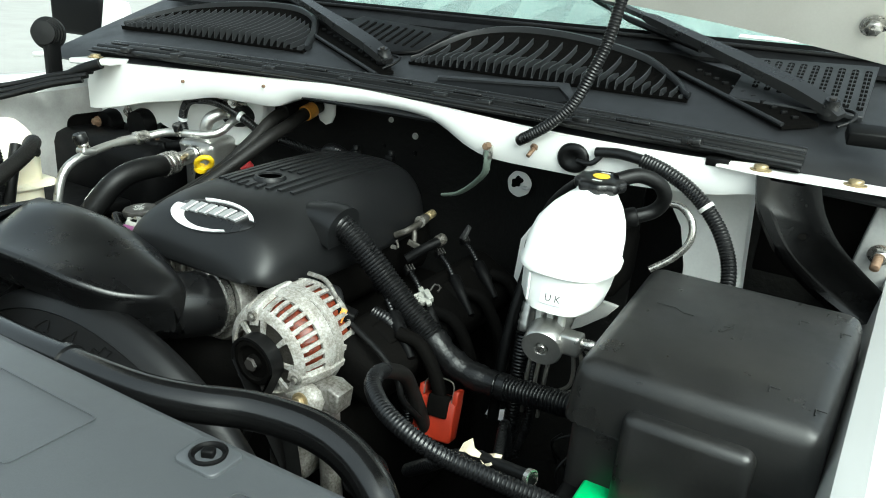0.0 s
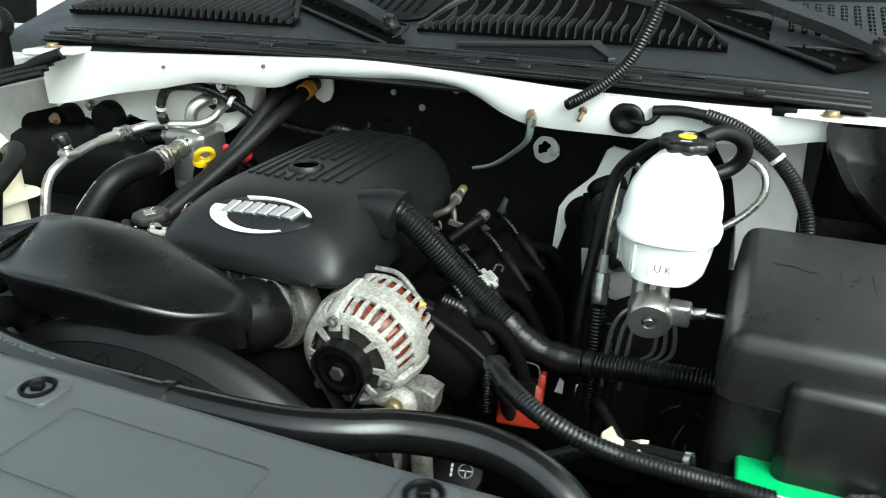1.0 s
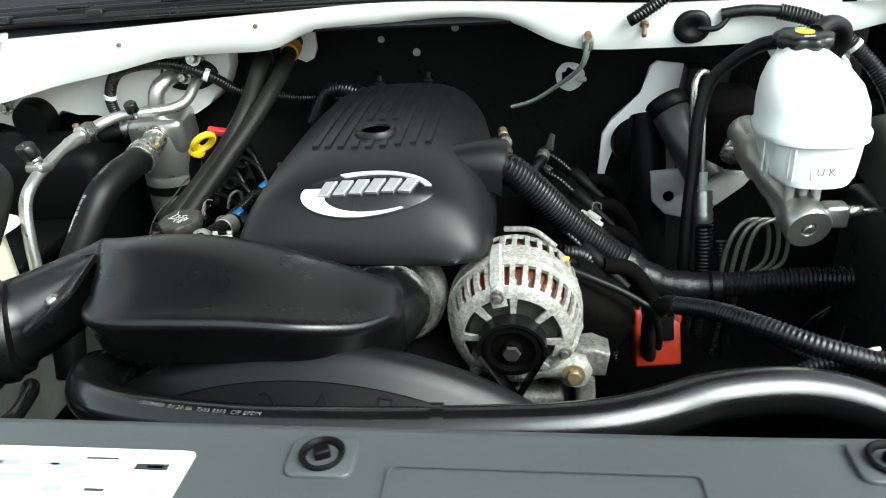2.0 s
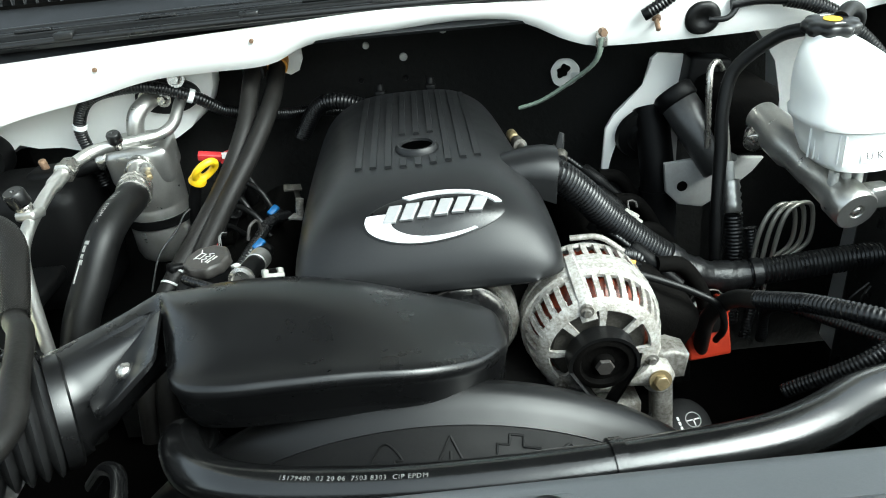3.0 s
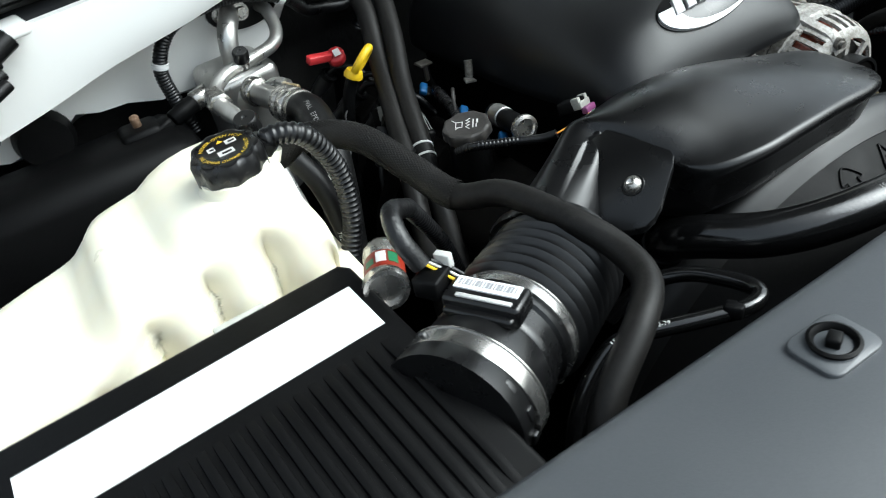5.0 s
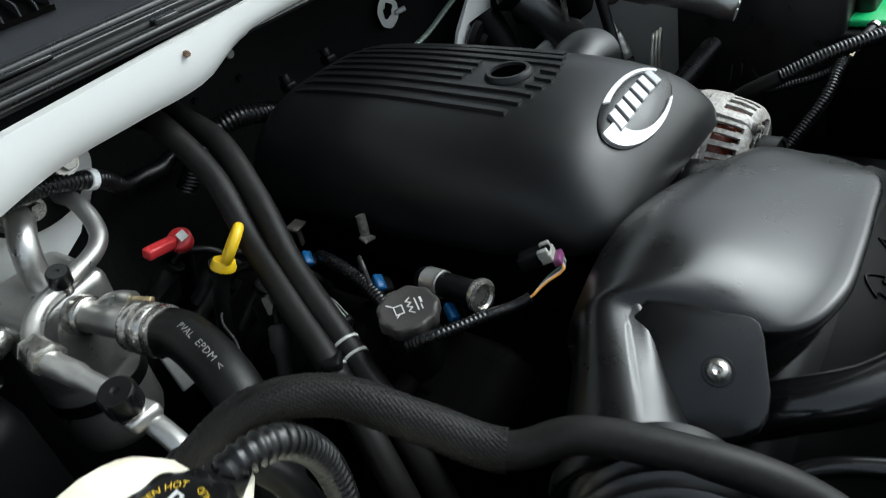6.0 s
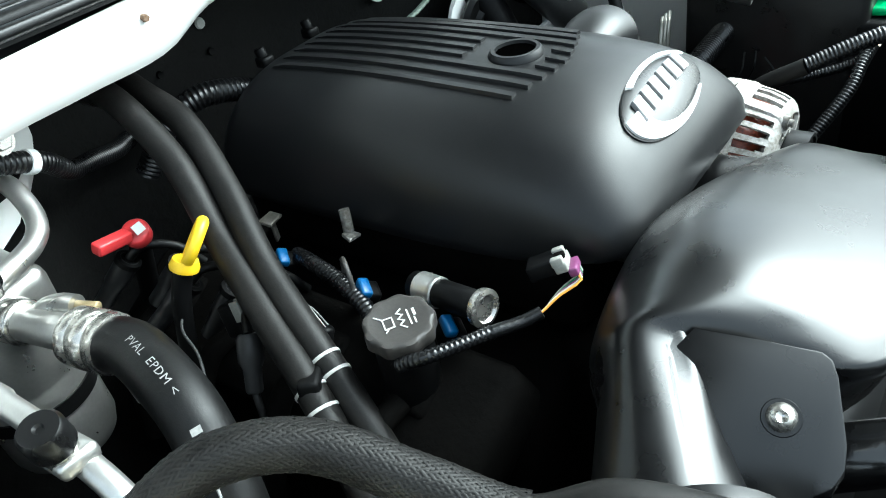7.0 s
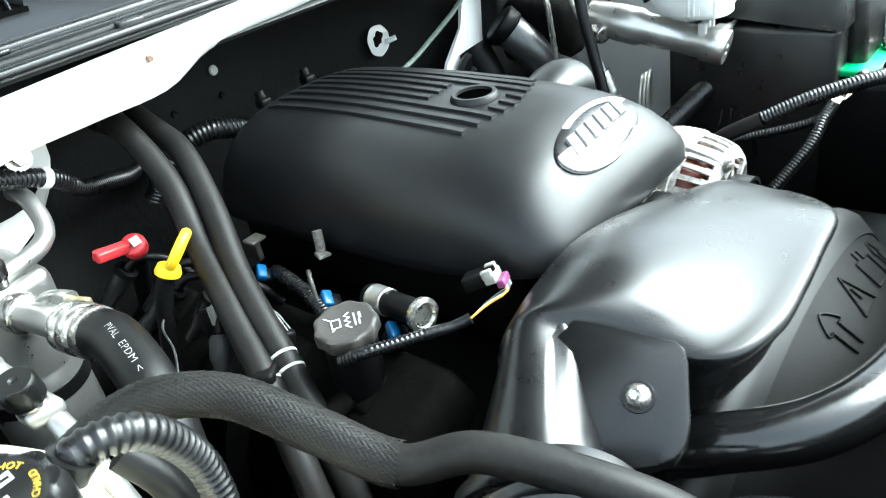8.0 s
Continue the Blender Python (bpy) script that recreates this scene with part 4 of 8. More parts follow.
for a in (75, 195, 315):
    am = A @ Matrix.Rotation(radians(a), 4, "Z")
    lp = []
    for r, z, w, h in ((0.048, -0.0145, 0.006, 0.002), (0.060, -0.0095, 0.0065, 0.002), (0.0665, 0.0010, 0.007, 0.002), (0.0705, 0.0200, 0.007, 0.002), (0.0735, 0.0320, 0.007, 0.0025), (0.0735, 0.0600, 0.006, 0.002)):
        lp.append([am @ V(r - 0.004, -w - 0.002, z), am @ V(r + h, -w * 0.7, z), am @ V(r + h, w * 0.7, z), am @ V(r - 0.004, w + 0.002, z)])
    part("web", rings(bmesh.new(), lp), ALT, alt)
    part("through_bolt", lathe([(0, -0.004), (0.004, -0.004), (0.004, 0), (0.007, 0), (0.007, 0.006), (0, 0.006)], am @ Matrix.Translation((0.0555, 0.0, -0.0150)), 12), CAST, alt)
part("shaft_boss", lathe([(0, -0.018), (0.018, -0.018), (0.026, -0.013), (0.027, -0.008), (0, -0.008)], A, 32), ALT, alt)
part("pulley", lathe([(0, -0.034), (0.010, -0.034), (0.011, -0.028), (0.022, -0.028), (0.0245, -0.033), (0.0295, -0.033), (0.0315, -0.0315), (0.0315, -0.012), (0, -0.012)], A, 40), DARK, alt, "black pulley under the belt")
part("pulley_nut", lathe([(0, -0.038), (0.0085, -0.038), (0.0095, -0.036), (0.0095, -0.029), (0, -0.029)], A, 6), CAPGREY, alt)
part("mounting_ear", tube([A @ V(0.045, -0.050, 0.015), (0.226, 0.322, 0.992), (0.230, 0.322, 0.975)], 0.016, 14, flat=0.8), ALT, alt)
part("bolt", hexbolt((0.228, 0.305, 0.992), (0, -1, 0.1), 0.008, 0.007), ZINC, alt, "yellowish flange bolt")
part("rear_bracket", tube([A @ V(-0.045, 0.058, 0.080), A @ V(-0.02, 0.074, 0.088), A @ V(0.012, 0.075, 0.090)], 0.0032, 8, flat=0.5), CAST, alt, "thin grey strip")
part("rear_terminal", tube([A @ V(0.035, 0.045, 0.090), A @ V(0.042, 0.052, 0.105)], 0.009, 12), MATTE, alt)
altb = thing("alternator_bracket", "rough cast aluminium bracket beside the alternator", "bracket")
part("casting", prism([(-0.022, -0.016), (0.024, -0.016), (0.028, 0.012), (0.010, 0.020), (-0.018, 0.016)], -0.016, 0.016, pose(0.240, 0.346, 0.988, 90, 0, 0), 0.004), CAST, altb)
part("arm", box(0.022, 0.026, 0.15, pose(0.247, 0.345, 0.895, 0, -4, 0), 0.005), CAST, altb)
part("lower_casting", box(0.07, 0.05, 0.10, pose(0.185, 0.350, 0.90), 0.012), CAST, altb)
belt = thing("drive_belt", "black ribbed drive belt on the alternator pulley", "belt")
lp = []
bp = [A @ V(-0.0335 * math.cos(radians(a)), 0.0335 * math.sin(radians(a)), -0.024) for a in range(-10, 200, 10)]
bp = [V(0.118, 0.298, 0.86)] + bp + [V(0.232, 0.298, 0.86)]
for i, q in enumerate(bp):
    c = A @ V(0, 0, -0.024)
    nrm_ = V(q.x - c.x, 0, max(0.0, q.z - c.z)).normalized()
    lp.append([q - nrm_ * 0.0015 + V(0, -0.0105, 0), q + nrm_ * 0.002 + V(0, -0.0105, 0), q + nrm_ * 0.002 + V(0, 0.0105, 0), q - nrm_ * 0.0015 + V(0, 0.0105, 0)])
part("band", rings(bmesh.new(), lp), RUBBER, belt, smooth=40)
part("rib_face", tube([(0.214, 0.298, 0.95), (0.222, 0.298, 0.91), (0.228, 0.298, 0.87)], 0.009, 8, flat=0.2), RUBBER, belt)

# small cap with a round symbol low behind the hose
pc = thing("pump_cap", "black cap with a round white symbol", "cap")
PM = aim((0.286, 0.374, 0.862), (0.32, 0.20, 1.16))
part("cap", lathe([(0, 0), (0.030, 0), (0.032, 0.003), (0.032, 0.008), (0.029, 0.010), (0, 0.010)], PM, 32), MATTE, pc)
part("neck", lathe([(0, -0.10), (0.026, -0.10), (0.026, 0.0), (0, 0.0)], PM, 24), MATTE, pc)
part("symbol_ring", tube([PM @ V(0.010 + 0.0092 * math.cos(2 * math.pi * k / 20), 0.002 + 0.0092 * math.sin(2 * math.pi * k / 20), 0.0103) for k in range(21)], 0.0006, 6, 0.002), DIMPRINT, pc, "white printed ring", smooth=0)
for a in (0, 180, 270):
    part("symbol_bar", box(0.007, 0.0012, 0.0004, PM @ Matrix.Translation((0.010, 0.002, 0.0105)) @ Matrix.Rotation(radians(a), 4, "Z") @ Matrix.Translation((0.0045, 0, 0)), 0), WHITEPRINT, pc, smooth=0)
for k in range(3):
    part("printed_bar", box(0.0025, 0.0045, 0.0004, PM @ Matrix.Translation((-0.008, -0.005 + 0.006 * k, 0.0105)), 0), WHITEPRINT, pc, smooth=0)


# ---- air cleaner box ----
airbox = thing("air_cleaner_box", "black plastic air cleaner box with ribbed lid and white label", "air filter box")


def lid_z(y):
    return 1.1527 + 0.20 * (y - 0.189)


def lid_x(y):
    return -0.4595 - 0.10 * (y - 0.07)


def slab(outline, up, down, bevel=0.003, segs=3):
    """A plate on the lid's plane."""
    bm = bmesh.new()
    lo = [bm.verts.new((x, y, lid_z(y) + down)) for x, y in outline]
    hi = [bm.verts.new((x, y, lid_z(y) + up)) for x, y in outline]
    n = len(lo)
    bm.faces.new(lo[::-1])
    f = bm.faces.new(hi)
    for i in range(n):
        bm.faces.new((lo[i], lo[(i + 1) % n], hi[(i + 1) % n], hi[i]))
    if bevel:
        bmesh.ops.bevel(bm, geom=list(f.edges), offset=bevel, segments=segs, affect="EDGES", profile=0.5)
    return bm


part("lid", slab([(-0.79, 0.246), (lid_x(0.256) - 0.007, 0.257), (lid_x(0.256), 0.250), (lid_x(0.03), 0.03), (-0.79, 0.03)], 0.0, -0.045, 0.006), MATTE, airbox)
part("base", box(0.31, 0.19, 0.16, pose(-0.635, 0.132, 1.02), 0.01), MATTE, airbox)
part("label", slab([(-0.72, 0.221), (-0.4890, 0.231), (-0.4845, 0.189), (-0.72, 0.179)], 0.0008, 0.0002, 0), LABEL, airbox, "blank white sticker", smooth=0)
for k in range(26):
    x = -0.481 - 0.0108 * k
    y1 = 0.178 - 0.0005 * k
    lp = []
    for j in range(9):
        y = y1 + (0.052 - y1) * j / 8
        xx = x - 0.10 * (y - 0.07)
        h = 0.0035 if 0 < j < 8 else 0.0
        lp.append([(xx - 0.0040, y, lid_z(y) - 0.002), (xx - 0.0030, y, lid_z(y) + h * 0.8), (xx - 0.001, y, lid_z(y) + h), (xx + 0.001, y, lid_z(y) + h), (xx + 0.0030, y, lid_z(y) + h * 0.8), (xx + 0.0040, y, lid_z(y) - 0.002)])
    part("rib", rings(bmesh.new(), lp), MATTE, airbox)
AX = V(0.865, 0.50, 0.0)
C0 = V(-0.4480, 0.1400, 1.1140)
at = lambda s: C0 + AX * s + V(0, 0, -0.10 * max(0, s))
part("outlet", lathe([(0.050, -0.040), (0.0495, -0.026), (0.0480, -0.022), (0.0480, -0.010), (0.046, -0.008), (0.040, -0.008)], aim(at(0), at(0.01)), 44), GLOSSY, airbox)
for k in range(14):
    part("outlet_lug", box(0.004, 0.010, 0.006, aim(at(-0.026), at(-0.01)) @ Matrix.Rotation(radians(10 + 26 * k), 4, "Z") @ Matrix.Translation((0.0495, 0, 0)), 0.001), GLOSSY, airbox)

# ---- air flow sensor and bellows ----
maf = thing("air_flow_sensor", "black air flow sensor housing with steel band clamps", "sensor")
part("housing", lathe([(0.042, -0.008), (0.0465, -0.008), (0.0465, 0.012), (0.0455, 0.014), (0.0465, 0.016), (0.0465, 0.020), (0.044, 0.022), (0.044, 0.036), (0.0465, 0.038), (0.0465, 0.05), (0.042, 0.05)], aim(at(0), at(0.01)), 40), GLOSSY, maf)


def clamp(s, r, width, parent):
    c = part("band_clamp", lathe([(r - 0.003, -width / 2), (r + 0.0012, -width / 2), (r + 0.0016, 0), (r + 0.0012, width / 2), (r - 0.003, width / 2)], aim(at(s), at(s + 0.01)), 48), BANDSTEEL, parent, "bright steel band clamp")
    for e in (-1, 1):
        part("rolled_edge", lathe([(r + 0.0008, -0.0009), (r + 0.0022, -0.0006), (r + 0.0022, 0.0006), (r + 0.0008, 0.0009)], aim(at(s + e * width * 0.46), at(s + e * width * 0.46 + 0.01)), 48), BANDSTEEL, c)
    part("slot_tab", box(0.006, 0.005, 0.004, aim(at(s), at(s + 0.01)) @ Matrix.Rotation(radians(60), 4, "Z") @ Matrix.Translation((r + 0.001, 0, 0)), 0.001), DARKMETAL, c)
    side = V(0.5, -0.865, 0)
    q = at(s) + side * (r * 0.75) + V(0, 0, -r * 0.62)
    part("clamp_screw", rod(q - AX * 0.008, q + AX * 0.010, 0.0045, 10), STEEL, c)
    return c


clamp(-0.014, 0.0492, 0.0135, maf)
clamp(0.049, 0.0468, 0.0105, maf)
up = V(-0.12, -0.10, 1).normalized()
mm = Matrix.Translation(at(0.028) + V(0, 0, 0.050)) @ Matrix.Rotation(radians(30), 4, "Z")
part("sensor_body", box(0.024, 0.056, 0.016, mm @ Matrix.Translation((-0.001, 0, -0.003)), 0.003), GLOSSY, maf)
part("sensor_ledge", box(0.010, 0.050, 0.006, mm @ Matrix.Translation((-0.013, 0, -0.004)), 0.002), GLOSSY, maf)
part("barcode_label", box(0.011, 0.046, 0.0012, mm @ Matrix.Translation((0.003, 0, 0.0057)), 0), LABEL, maf, "white bar code label", smooth=0)
for k in range(17):
    part("bar", box(0.0055, 0.0009 + 0.0007 * (k * 7 % 3), 0.0003, mm @ Matrix.Translation((0.0035, -0.020 + 0.0025 * k, 0.0065)), 0), GREYINK, maf, smooth=0)
part("grip_bar", box(0.0035, 0.040, 0.002, mm @ Matrix.Translation((-0.0085, -0.002, 0.0052)), 0.0005), GREYPLASTIC, maf)
part("connector", box(0.026, 0.020, 0.016, mm @ Matrix.Translation((0.002, 0.040, 0.004)), 0.002), MATTE, maf)
part("connector_latch", box(0.006, 0.012, 0.012, mm @ Matrix.Translation((0.012, 0.036, 0.014)), 0.001), GREYPLASTIC, maf, "pale grey latch")

bell = thing("intake_bellows", "black ribbed rubber bellows between air box and resonator", "air duct")
prof = []
n = 8
for k in range(n * 6 + 1):
    f = k / (n * 6)
    w = 0.5 - 0.5 * math.cos(2 * math.pi * f * n)
    prof.append((0.0440 + 0.0095 * w ** 0.7, 0.054 + 0.090 * f))
m0 = aim(at(0), at(0.05))
part("bellows", lathe([(0.044, 0.046), (0.0465, 0.046)] + prof + [(0.0475, 0.152), (0.044, 0.152)], m0, 44), BOOT, bell, smooth=70)
part("end_collar", lathe([(0.045, 0.144), (0.0495, 0.144), (0.0500, 0.150), (0.0495, 0.156), (0.046, 0.158)], m0, 44), GLOSSY, bell)

# ---- filter with red, green and white sleeve ----
filt = thing("breather_filter", "small steel breather canister with red and green sleeve", "canister")
F = aim((-0.4480, 0.262, 1.152), (-0.4680, 0.215, 1.158))
part("can", lathe([(0, 0), (0.012, 0), (0.0150, 0.004), (0.0155, 0.010), (0.0145, 0.014), (0.0145, 0.046), (0.0165, 0.048), (0.0170, 0.052), (0.0160, 0.056), (0.0130, 0.056), (0.0120, 0.050), (0, 0.050)], F, 32), STEEL, filt)
part("sleeve", lathe([(0.0147, 0.022), (0.0151, 0.023), (0.0151, 0.045), (0.0147, 0.046)], F, 32), ORANGERED, filt, "red printed sleeve")
for k, (c, nm, lb_) in enumerate(((PATCHGREEN, "green_patch", "green patch"), (LABEL, "white_patch", "white patch"), (PATCHGREEN, "green_patch", "green patch"))):
    bm = bmesh.new()
    rings(bm, [[F @ V(r * math.cos(a), r * math.sin(a), z) for a in [radians(40 + 34 * k + 4 * q) for q in range(8)]] for r, z in ((0.0152, 0.026 + 0.006 * (k == 2)), (0.0156, 0.026 + 0.006 * (k == 2)), (0.0156, 0.040), (0.0152, 0.040))], cap=False, close=False)
    part(nm, bm, c, filt, lb_)
    bm = bmesh.new()
    rings(bm, [[F @ V(r * math.cos(a), r * math.sin(a), z) for a in [radians(220 + 34 * k + 4 * q) for q in range(8)]] for r, z in ((0.0152, 0.026), (0.0156, 0.026), (0.0156, 0.040), (0.0152, 0.040))], cap=False, close=False)
    part(nm, bm, c, filt, lb_)

sw = thing("sensor_wiring", "black taped sensor wiring loop with corrugated sleeve", "wiring")
WL = [(-0.446, 0.196, 1.176), (-0.452, 0.206, 1.196), (-0.446, 0.226, 1.205), (-0.426, 0.244, 1.190), (-0.400, 0.266, 1.140), (-0.385, 0.280, 1.100), (-0.37, 0.29, 1.04)]
part("sleeve", tube(WL[:4], 0.0072, 12), TAPE, sw)
part("conduit", loom(WL[3:], 0.0068), LOOM, sw)
for k, c in enumerate((YELLOW, GREYPLASTIC, INK)):
    part("wire", tube([(-0.445 + 0.003 * k, 0.194, 1.178), (-0.437 + 0.004 * k, 0.186, 1.170), (-0.432 + 0.004 * k, 0.180, 1.165)], 0.0011, 6), c, sw)

# ---- coolant tank ----
tank = thing("coolant_tank", "yellowed white plastic coolant tank with black cap", "tank")
top_of = curve([(-0.770, 1.136), (-0.740, 1.146), (-0.700, 1.156), (-0.660, 1.165), (-0.645, 1.176), (-0.630, 1.190), (-0.610, 1.196), (-0.590, 1.200), (-0.572, 1.212), (-0.550, 1.220), (-0.515, 1.222), (-0.500, 1.216), (-0.488, 1.205), (-0.478, 1.190), (-0.470, 1.170)])


def tank_front(x, z):
    """The fluted front wall: round lobes between sharp grooves, rounded over at the top."""
    d = min(0.024, max(0.0, top_of(x) - z))
    over = 0.024 * (1 - math.sqrt(max(0.0, 1 - ((0.024 - d) / 0.024) ** 2)))
    lobe = abs(math.cos(math.pi * (x + 0.499) / 0.048)) ** 0.75
    deep = min(1.0, max(0.0, (top_of(x) - z - 0.012) / 0.040))
    return 0.281 + over + 0.017 * (1 - lobe) * deep * deep * (3 - 2 * deep)


loops = []
for z in [1.03, 1.06] + [1.080 + 0.0025 * k for k in range(55)] + [1.2170, 1.2190, 1.2205, 1.2215]:
    inside = [x for x in (-0.770 + 0.0005 * k for k in range(601)) if top_of(x) >= z]
    x0, x1 = min(inside), max(inside)
    h = min(1.0, (1.222 - z) / 0.05)
    back = 0.440 - 0.022 * (1 - math.sqrt(max(0.0, 1 - (1 - h) ** 2)))
    r = min(0.020, (x1 - x0) * 0.3)
    loop = [V(x0 + (x1 - x0) * (k + 0.5) / 200, 0, z) for k in range(200)]
    for q in loop:
        edge = max(0.0, r - min(q.x - x0, x1 - q.x))
        q.y = min(tank_front(q.x, z) + r - math.sqrt(max(0.0, r * r - edge * edge)), back - 0.01)
    loop += [V(x1, min(back, loop[-1].y + 0.01 + (back - loop[-1].y - 0.03) * k / 4), z) for k in range(5)]
    loop += [V(x1 - r * 0.3, back - r * 0.25, z), V(x1 - r, back, z), V((x0 + x1) / 2, back, z), V(x0 + r, back, z), V(x0 + r * 0.3, back - r * 0.25, z)]
    loop += [V(x0, back - 0.02 - (back - 0.02 - loop[0].y - 0.01) * k / 4, z) for k in range(5)]
    loops.append(loop)
part("body", rings(bmesh.new(), loops), TANK, tank, smooth=50)
part("neck", lathe([(0.036, -0.010), (0.034, 0.012), (0.026, 0.020), (0.026, 0.026), (0, 0.026)], pose(-0.516, 0.330, 1.206, 4, -3, 0), 36), TANK, tank)
part("overflow_spout", tube([(-0.500, 0.335, 1.212), (-0.490, 0.337, 1.220), (-0.484, 0.336, 1.232)], 0.0085, 14), TANK, tank)
part("seam_flange", prism(rounded(0.318, 0.196, 0.025), -0.0035, 0.0035, pose(-0.613, 0.360, 1.114), 0.002), TANK, tank)
part("mounting_clip", box(0.040, 0.012, 0.010, pose(-0.562, 0.266, 1.150, -10, 0, 0), 0.002), GREYPLASTIC, tank)
T = pose(-0.517, 0.331, 1.225, 6, -4, 20) @ Matrix.Diagonal((0.91, 0.91, 0.95, 1))
cap = part("cap", lathe([(0, 0), (0.0265, 0), (0.0285, 0.004), (0.0285, 0.021), (0.0265, 0.0255), (0.0235, 0.0262), (0.0225, 0.0255), (0, 0.0255)], T, 96, shape=lambda a, i: 1 + (0.045 * math.cos(9 * a) if 1 <= i <= 4 else 0)), GLOSSY, tank, "black scalloped cap with yellow lettering")


def round_text(body, r, start, size, m, inward=False):
    verts, faces = letters(body, size)
    bm = bmesh.new()
    made = []
    for v in verts:
        a = radians(start) - v.x / r if not inward else radians(start) + v.x / r
        rr = r + v.y if not inward else r - v.y
        made.append(bm.verts.new(m @ V(rr * math.cos(a), rr * math.sin(a), 0.0258)))
    for f in faces:
        try:
            bm.faces.new([made[i] for i in f])
        except ValueError:
            pass
    return bm


TT = T @ Matrix.Rotation(radians(-20), 4, "Z")
part("lettering", round_text("NEVER OPEN HOT", 0.0185, 90, 0.0052, TT), YELLOWPRINT, cap, "yellow lettering", smooth=0)
part("lettering", round_text("NE JAMAIS OUVRIR A CHAUD", 0.0185, 270, 0.0046, TT, True), YELLOWPRINT, cap, "yellow lettering", smooth=0)
for x, y, w, h in ((0, -0.006, 0.013, 0.007), (0.008, 0.007, 0.009, 0.006), (-0.009, 0.005, 0.006, 0.006)):
    part("printed_symbol", box(w, h, 0.0003, TT @ Matrix.Translation((x, y, 0.0258)), 0), WHITEPRINT, cap, "white printed symbol", smooth=0)
    part("symbol_gap", box(w * 0.6, h * 0.35, 0.0003, TT @ Matrix.Translation((x + 0.0006, y - 0.0006, 0.0262)), 0), GLOSSY, cap, smooth=0)
part("warning_triangle", prism([(-0.0025, 0.010), (0.0025, 0.010), (0, 0.0145)], 0.0256, 0.0260, TT), YELLOWPRINT, cap, smooth=0)

CH = [(-0.494, 0.337, 1.230), (-0.482, 0.334, 1.241), (-0.458, 0.331, 1.232), (-0.439, 0.339, 1.190), (-0.440, 0.340, 1.141), (-0.455, 0.338, 1.094), (-0.458, 0.325, 1.03), (-0.455, 0.315, 0.97)]
ch = thing("overflow_conduit", "black corrugated conduit beside the coolant tank", "conduit")
part("conduit", loom(CH, 0.0088, 0.0048, 0.14, 18), LOOM, ch)
part("end_collar", band(CH, 0.0088, 0.03, 0.010, out=0.0016), RUBBER, ch)
part("tie", band(CH, 0.0088, 0.72, 0.005, out=0.0012), MATTE, ch)
ob = thing("overflow_hose", "black rubber hose with printed bore size", "hose")
OH = [(-0.458, 0.385, 1.19), (-0.448, 0.372, 1.165), (-0.444, 0.358, 1.12), (-0.446, 0.346, 1.06), (-0.446, 0.336, 0.99)]
part("rubber", tube(OH, 0.0095, 16), RUBBER, ob)
part("printed_size", written("7828 19mm I.D.", 0.006, on_hose(OH, 0.0095, 0.45, (-0.7, -0.4, 0.9)), spread=1.1), WHITEPRINT, ob, smooth=0)

# ---- braided vent hose ----
VH = [(-0.484, 0.428, 1.166), (-0.4700, 0.4160, 1.1830), (-0.4345, 0.4003, 1.1965), (-0.4024, 0.3700, 1.1903), (-0.3836, 0.3231, 1.1710), (-0.3690, 0.2790, 1.1560), (-0.3450, 0.2430, 1.1620), (-0.3262, 0.1869, 1.1539), (-0.3160, 0.1483, 1.1428), (-0.3237, 0.1146, 1.1380),
      (-0.3515, 0.0921, 1.1334), (-0.3950, 0.0740, 1.1080), (-0.412, 0.060, 1.08), (-0.405, 0.040, 1.04)]
vent = thing("vent_hose", "black vent hose, its upper half in braided sleeve", "hose")
vp = spline(VH, 0.004)
cut = min(range(len(vp)), key=lambda i: (vp[i] - V(-0.367, 0.273, 1.156)).length)
part("rubber", tube(VH, 0.0108, 20, 0.005), OLDHOSE, vent)
# woven sleeve: strands wound both ways
fr = frames(vp[:cut])
part("sleeve_core", tube([tuple(q) for q in vp[:cut:4]], 0.0118, 18), TAPE, vent)
bm = bmesh.new()
for hand in (1, -1):
    for s in range(30):
        pts = []
        for i in range(0, len(fr), 1):
            q, a, b = fr[i]
            ang = 2 * math.pi * s / 30 + hand * i * 0.20
            w = 0.0122 + 0.0003 * math.sin(i * 2.1 + s * math.pi)
            pts.append(q + (a * math.cos(ang) + b * math.sin(ang)) * w)
        loops = []
        for i in range(len(pts)):
            q = pts[i]
            t = (pts[min(i + 1, len(pts) - 1)] - pts[max(i - 1, 0)]).normalized()
            c = fr[i][0]
            n_ = (q - c).normalized()
            sd = t.cross(n_)
            loops.append([q + sd * 0.0008, q + n_ * 0.0003, q - sd * 0.0008])
        rings(bm, loops, cap=False)
tagged(part("braid", bm, OLDHOSE, vent, "grey woven braid"), kind="stuff")
part("hose_clip", band(VH, 0.0112, 0.95, 0.010, out=0.0015), STEEL, vent)
part("spring_clip", band(VH, 0.0122, 0.035, 0.006, out=0.002), MATTE, vent)

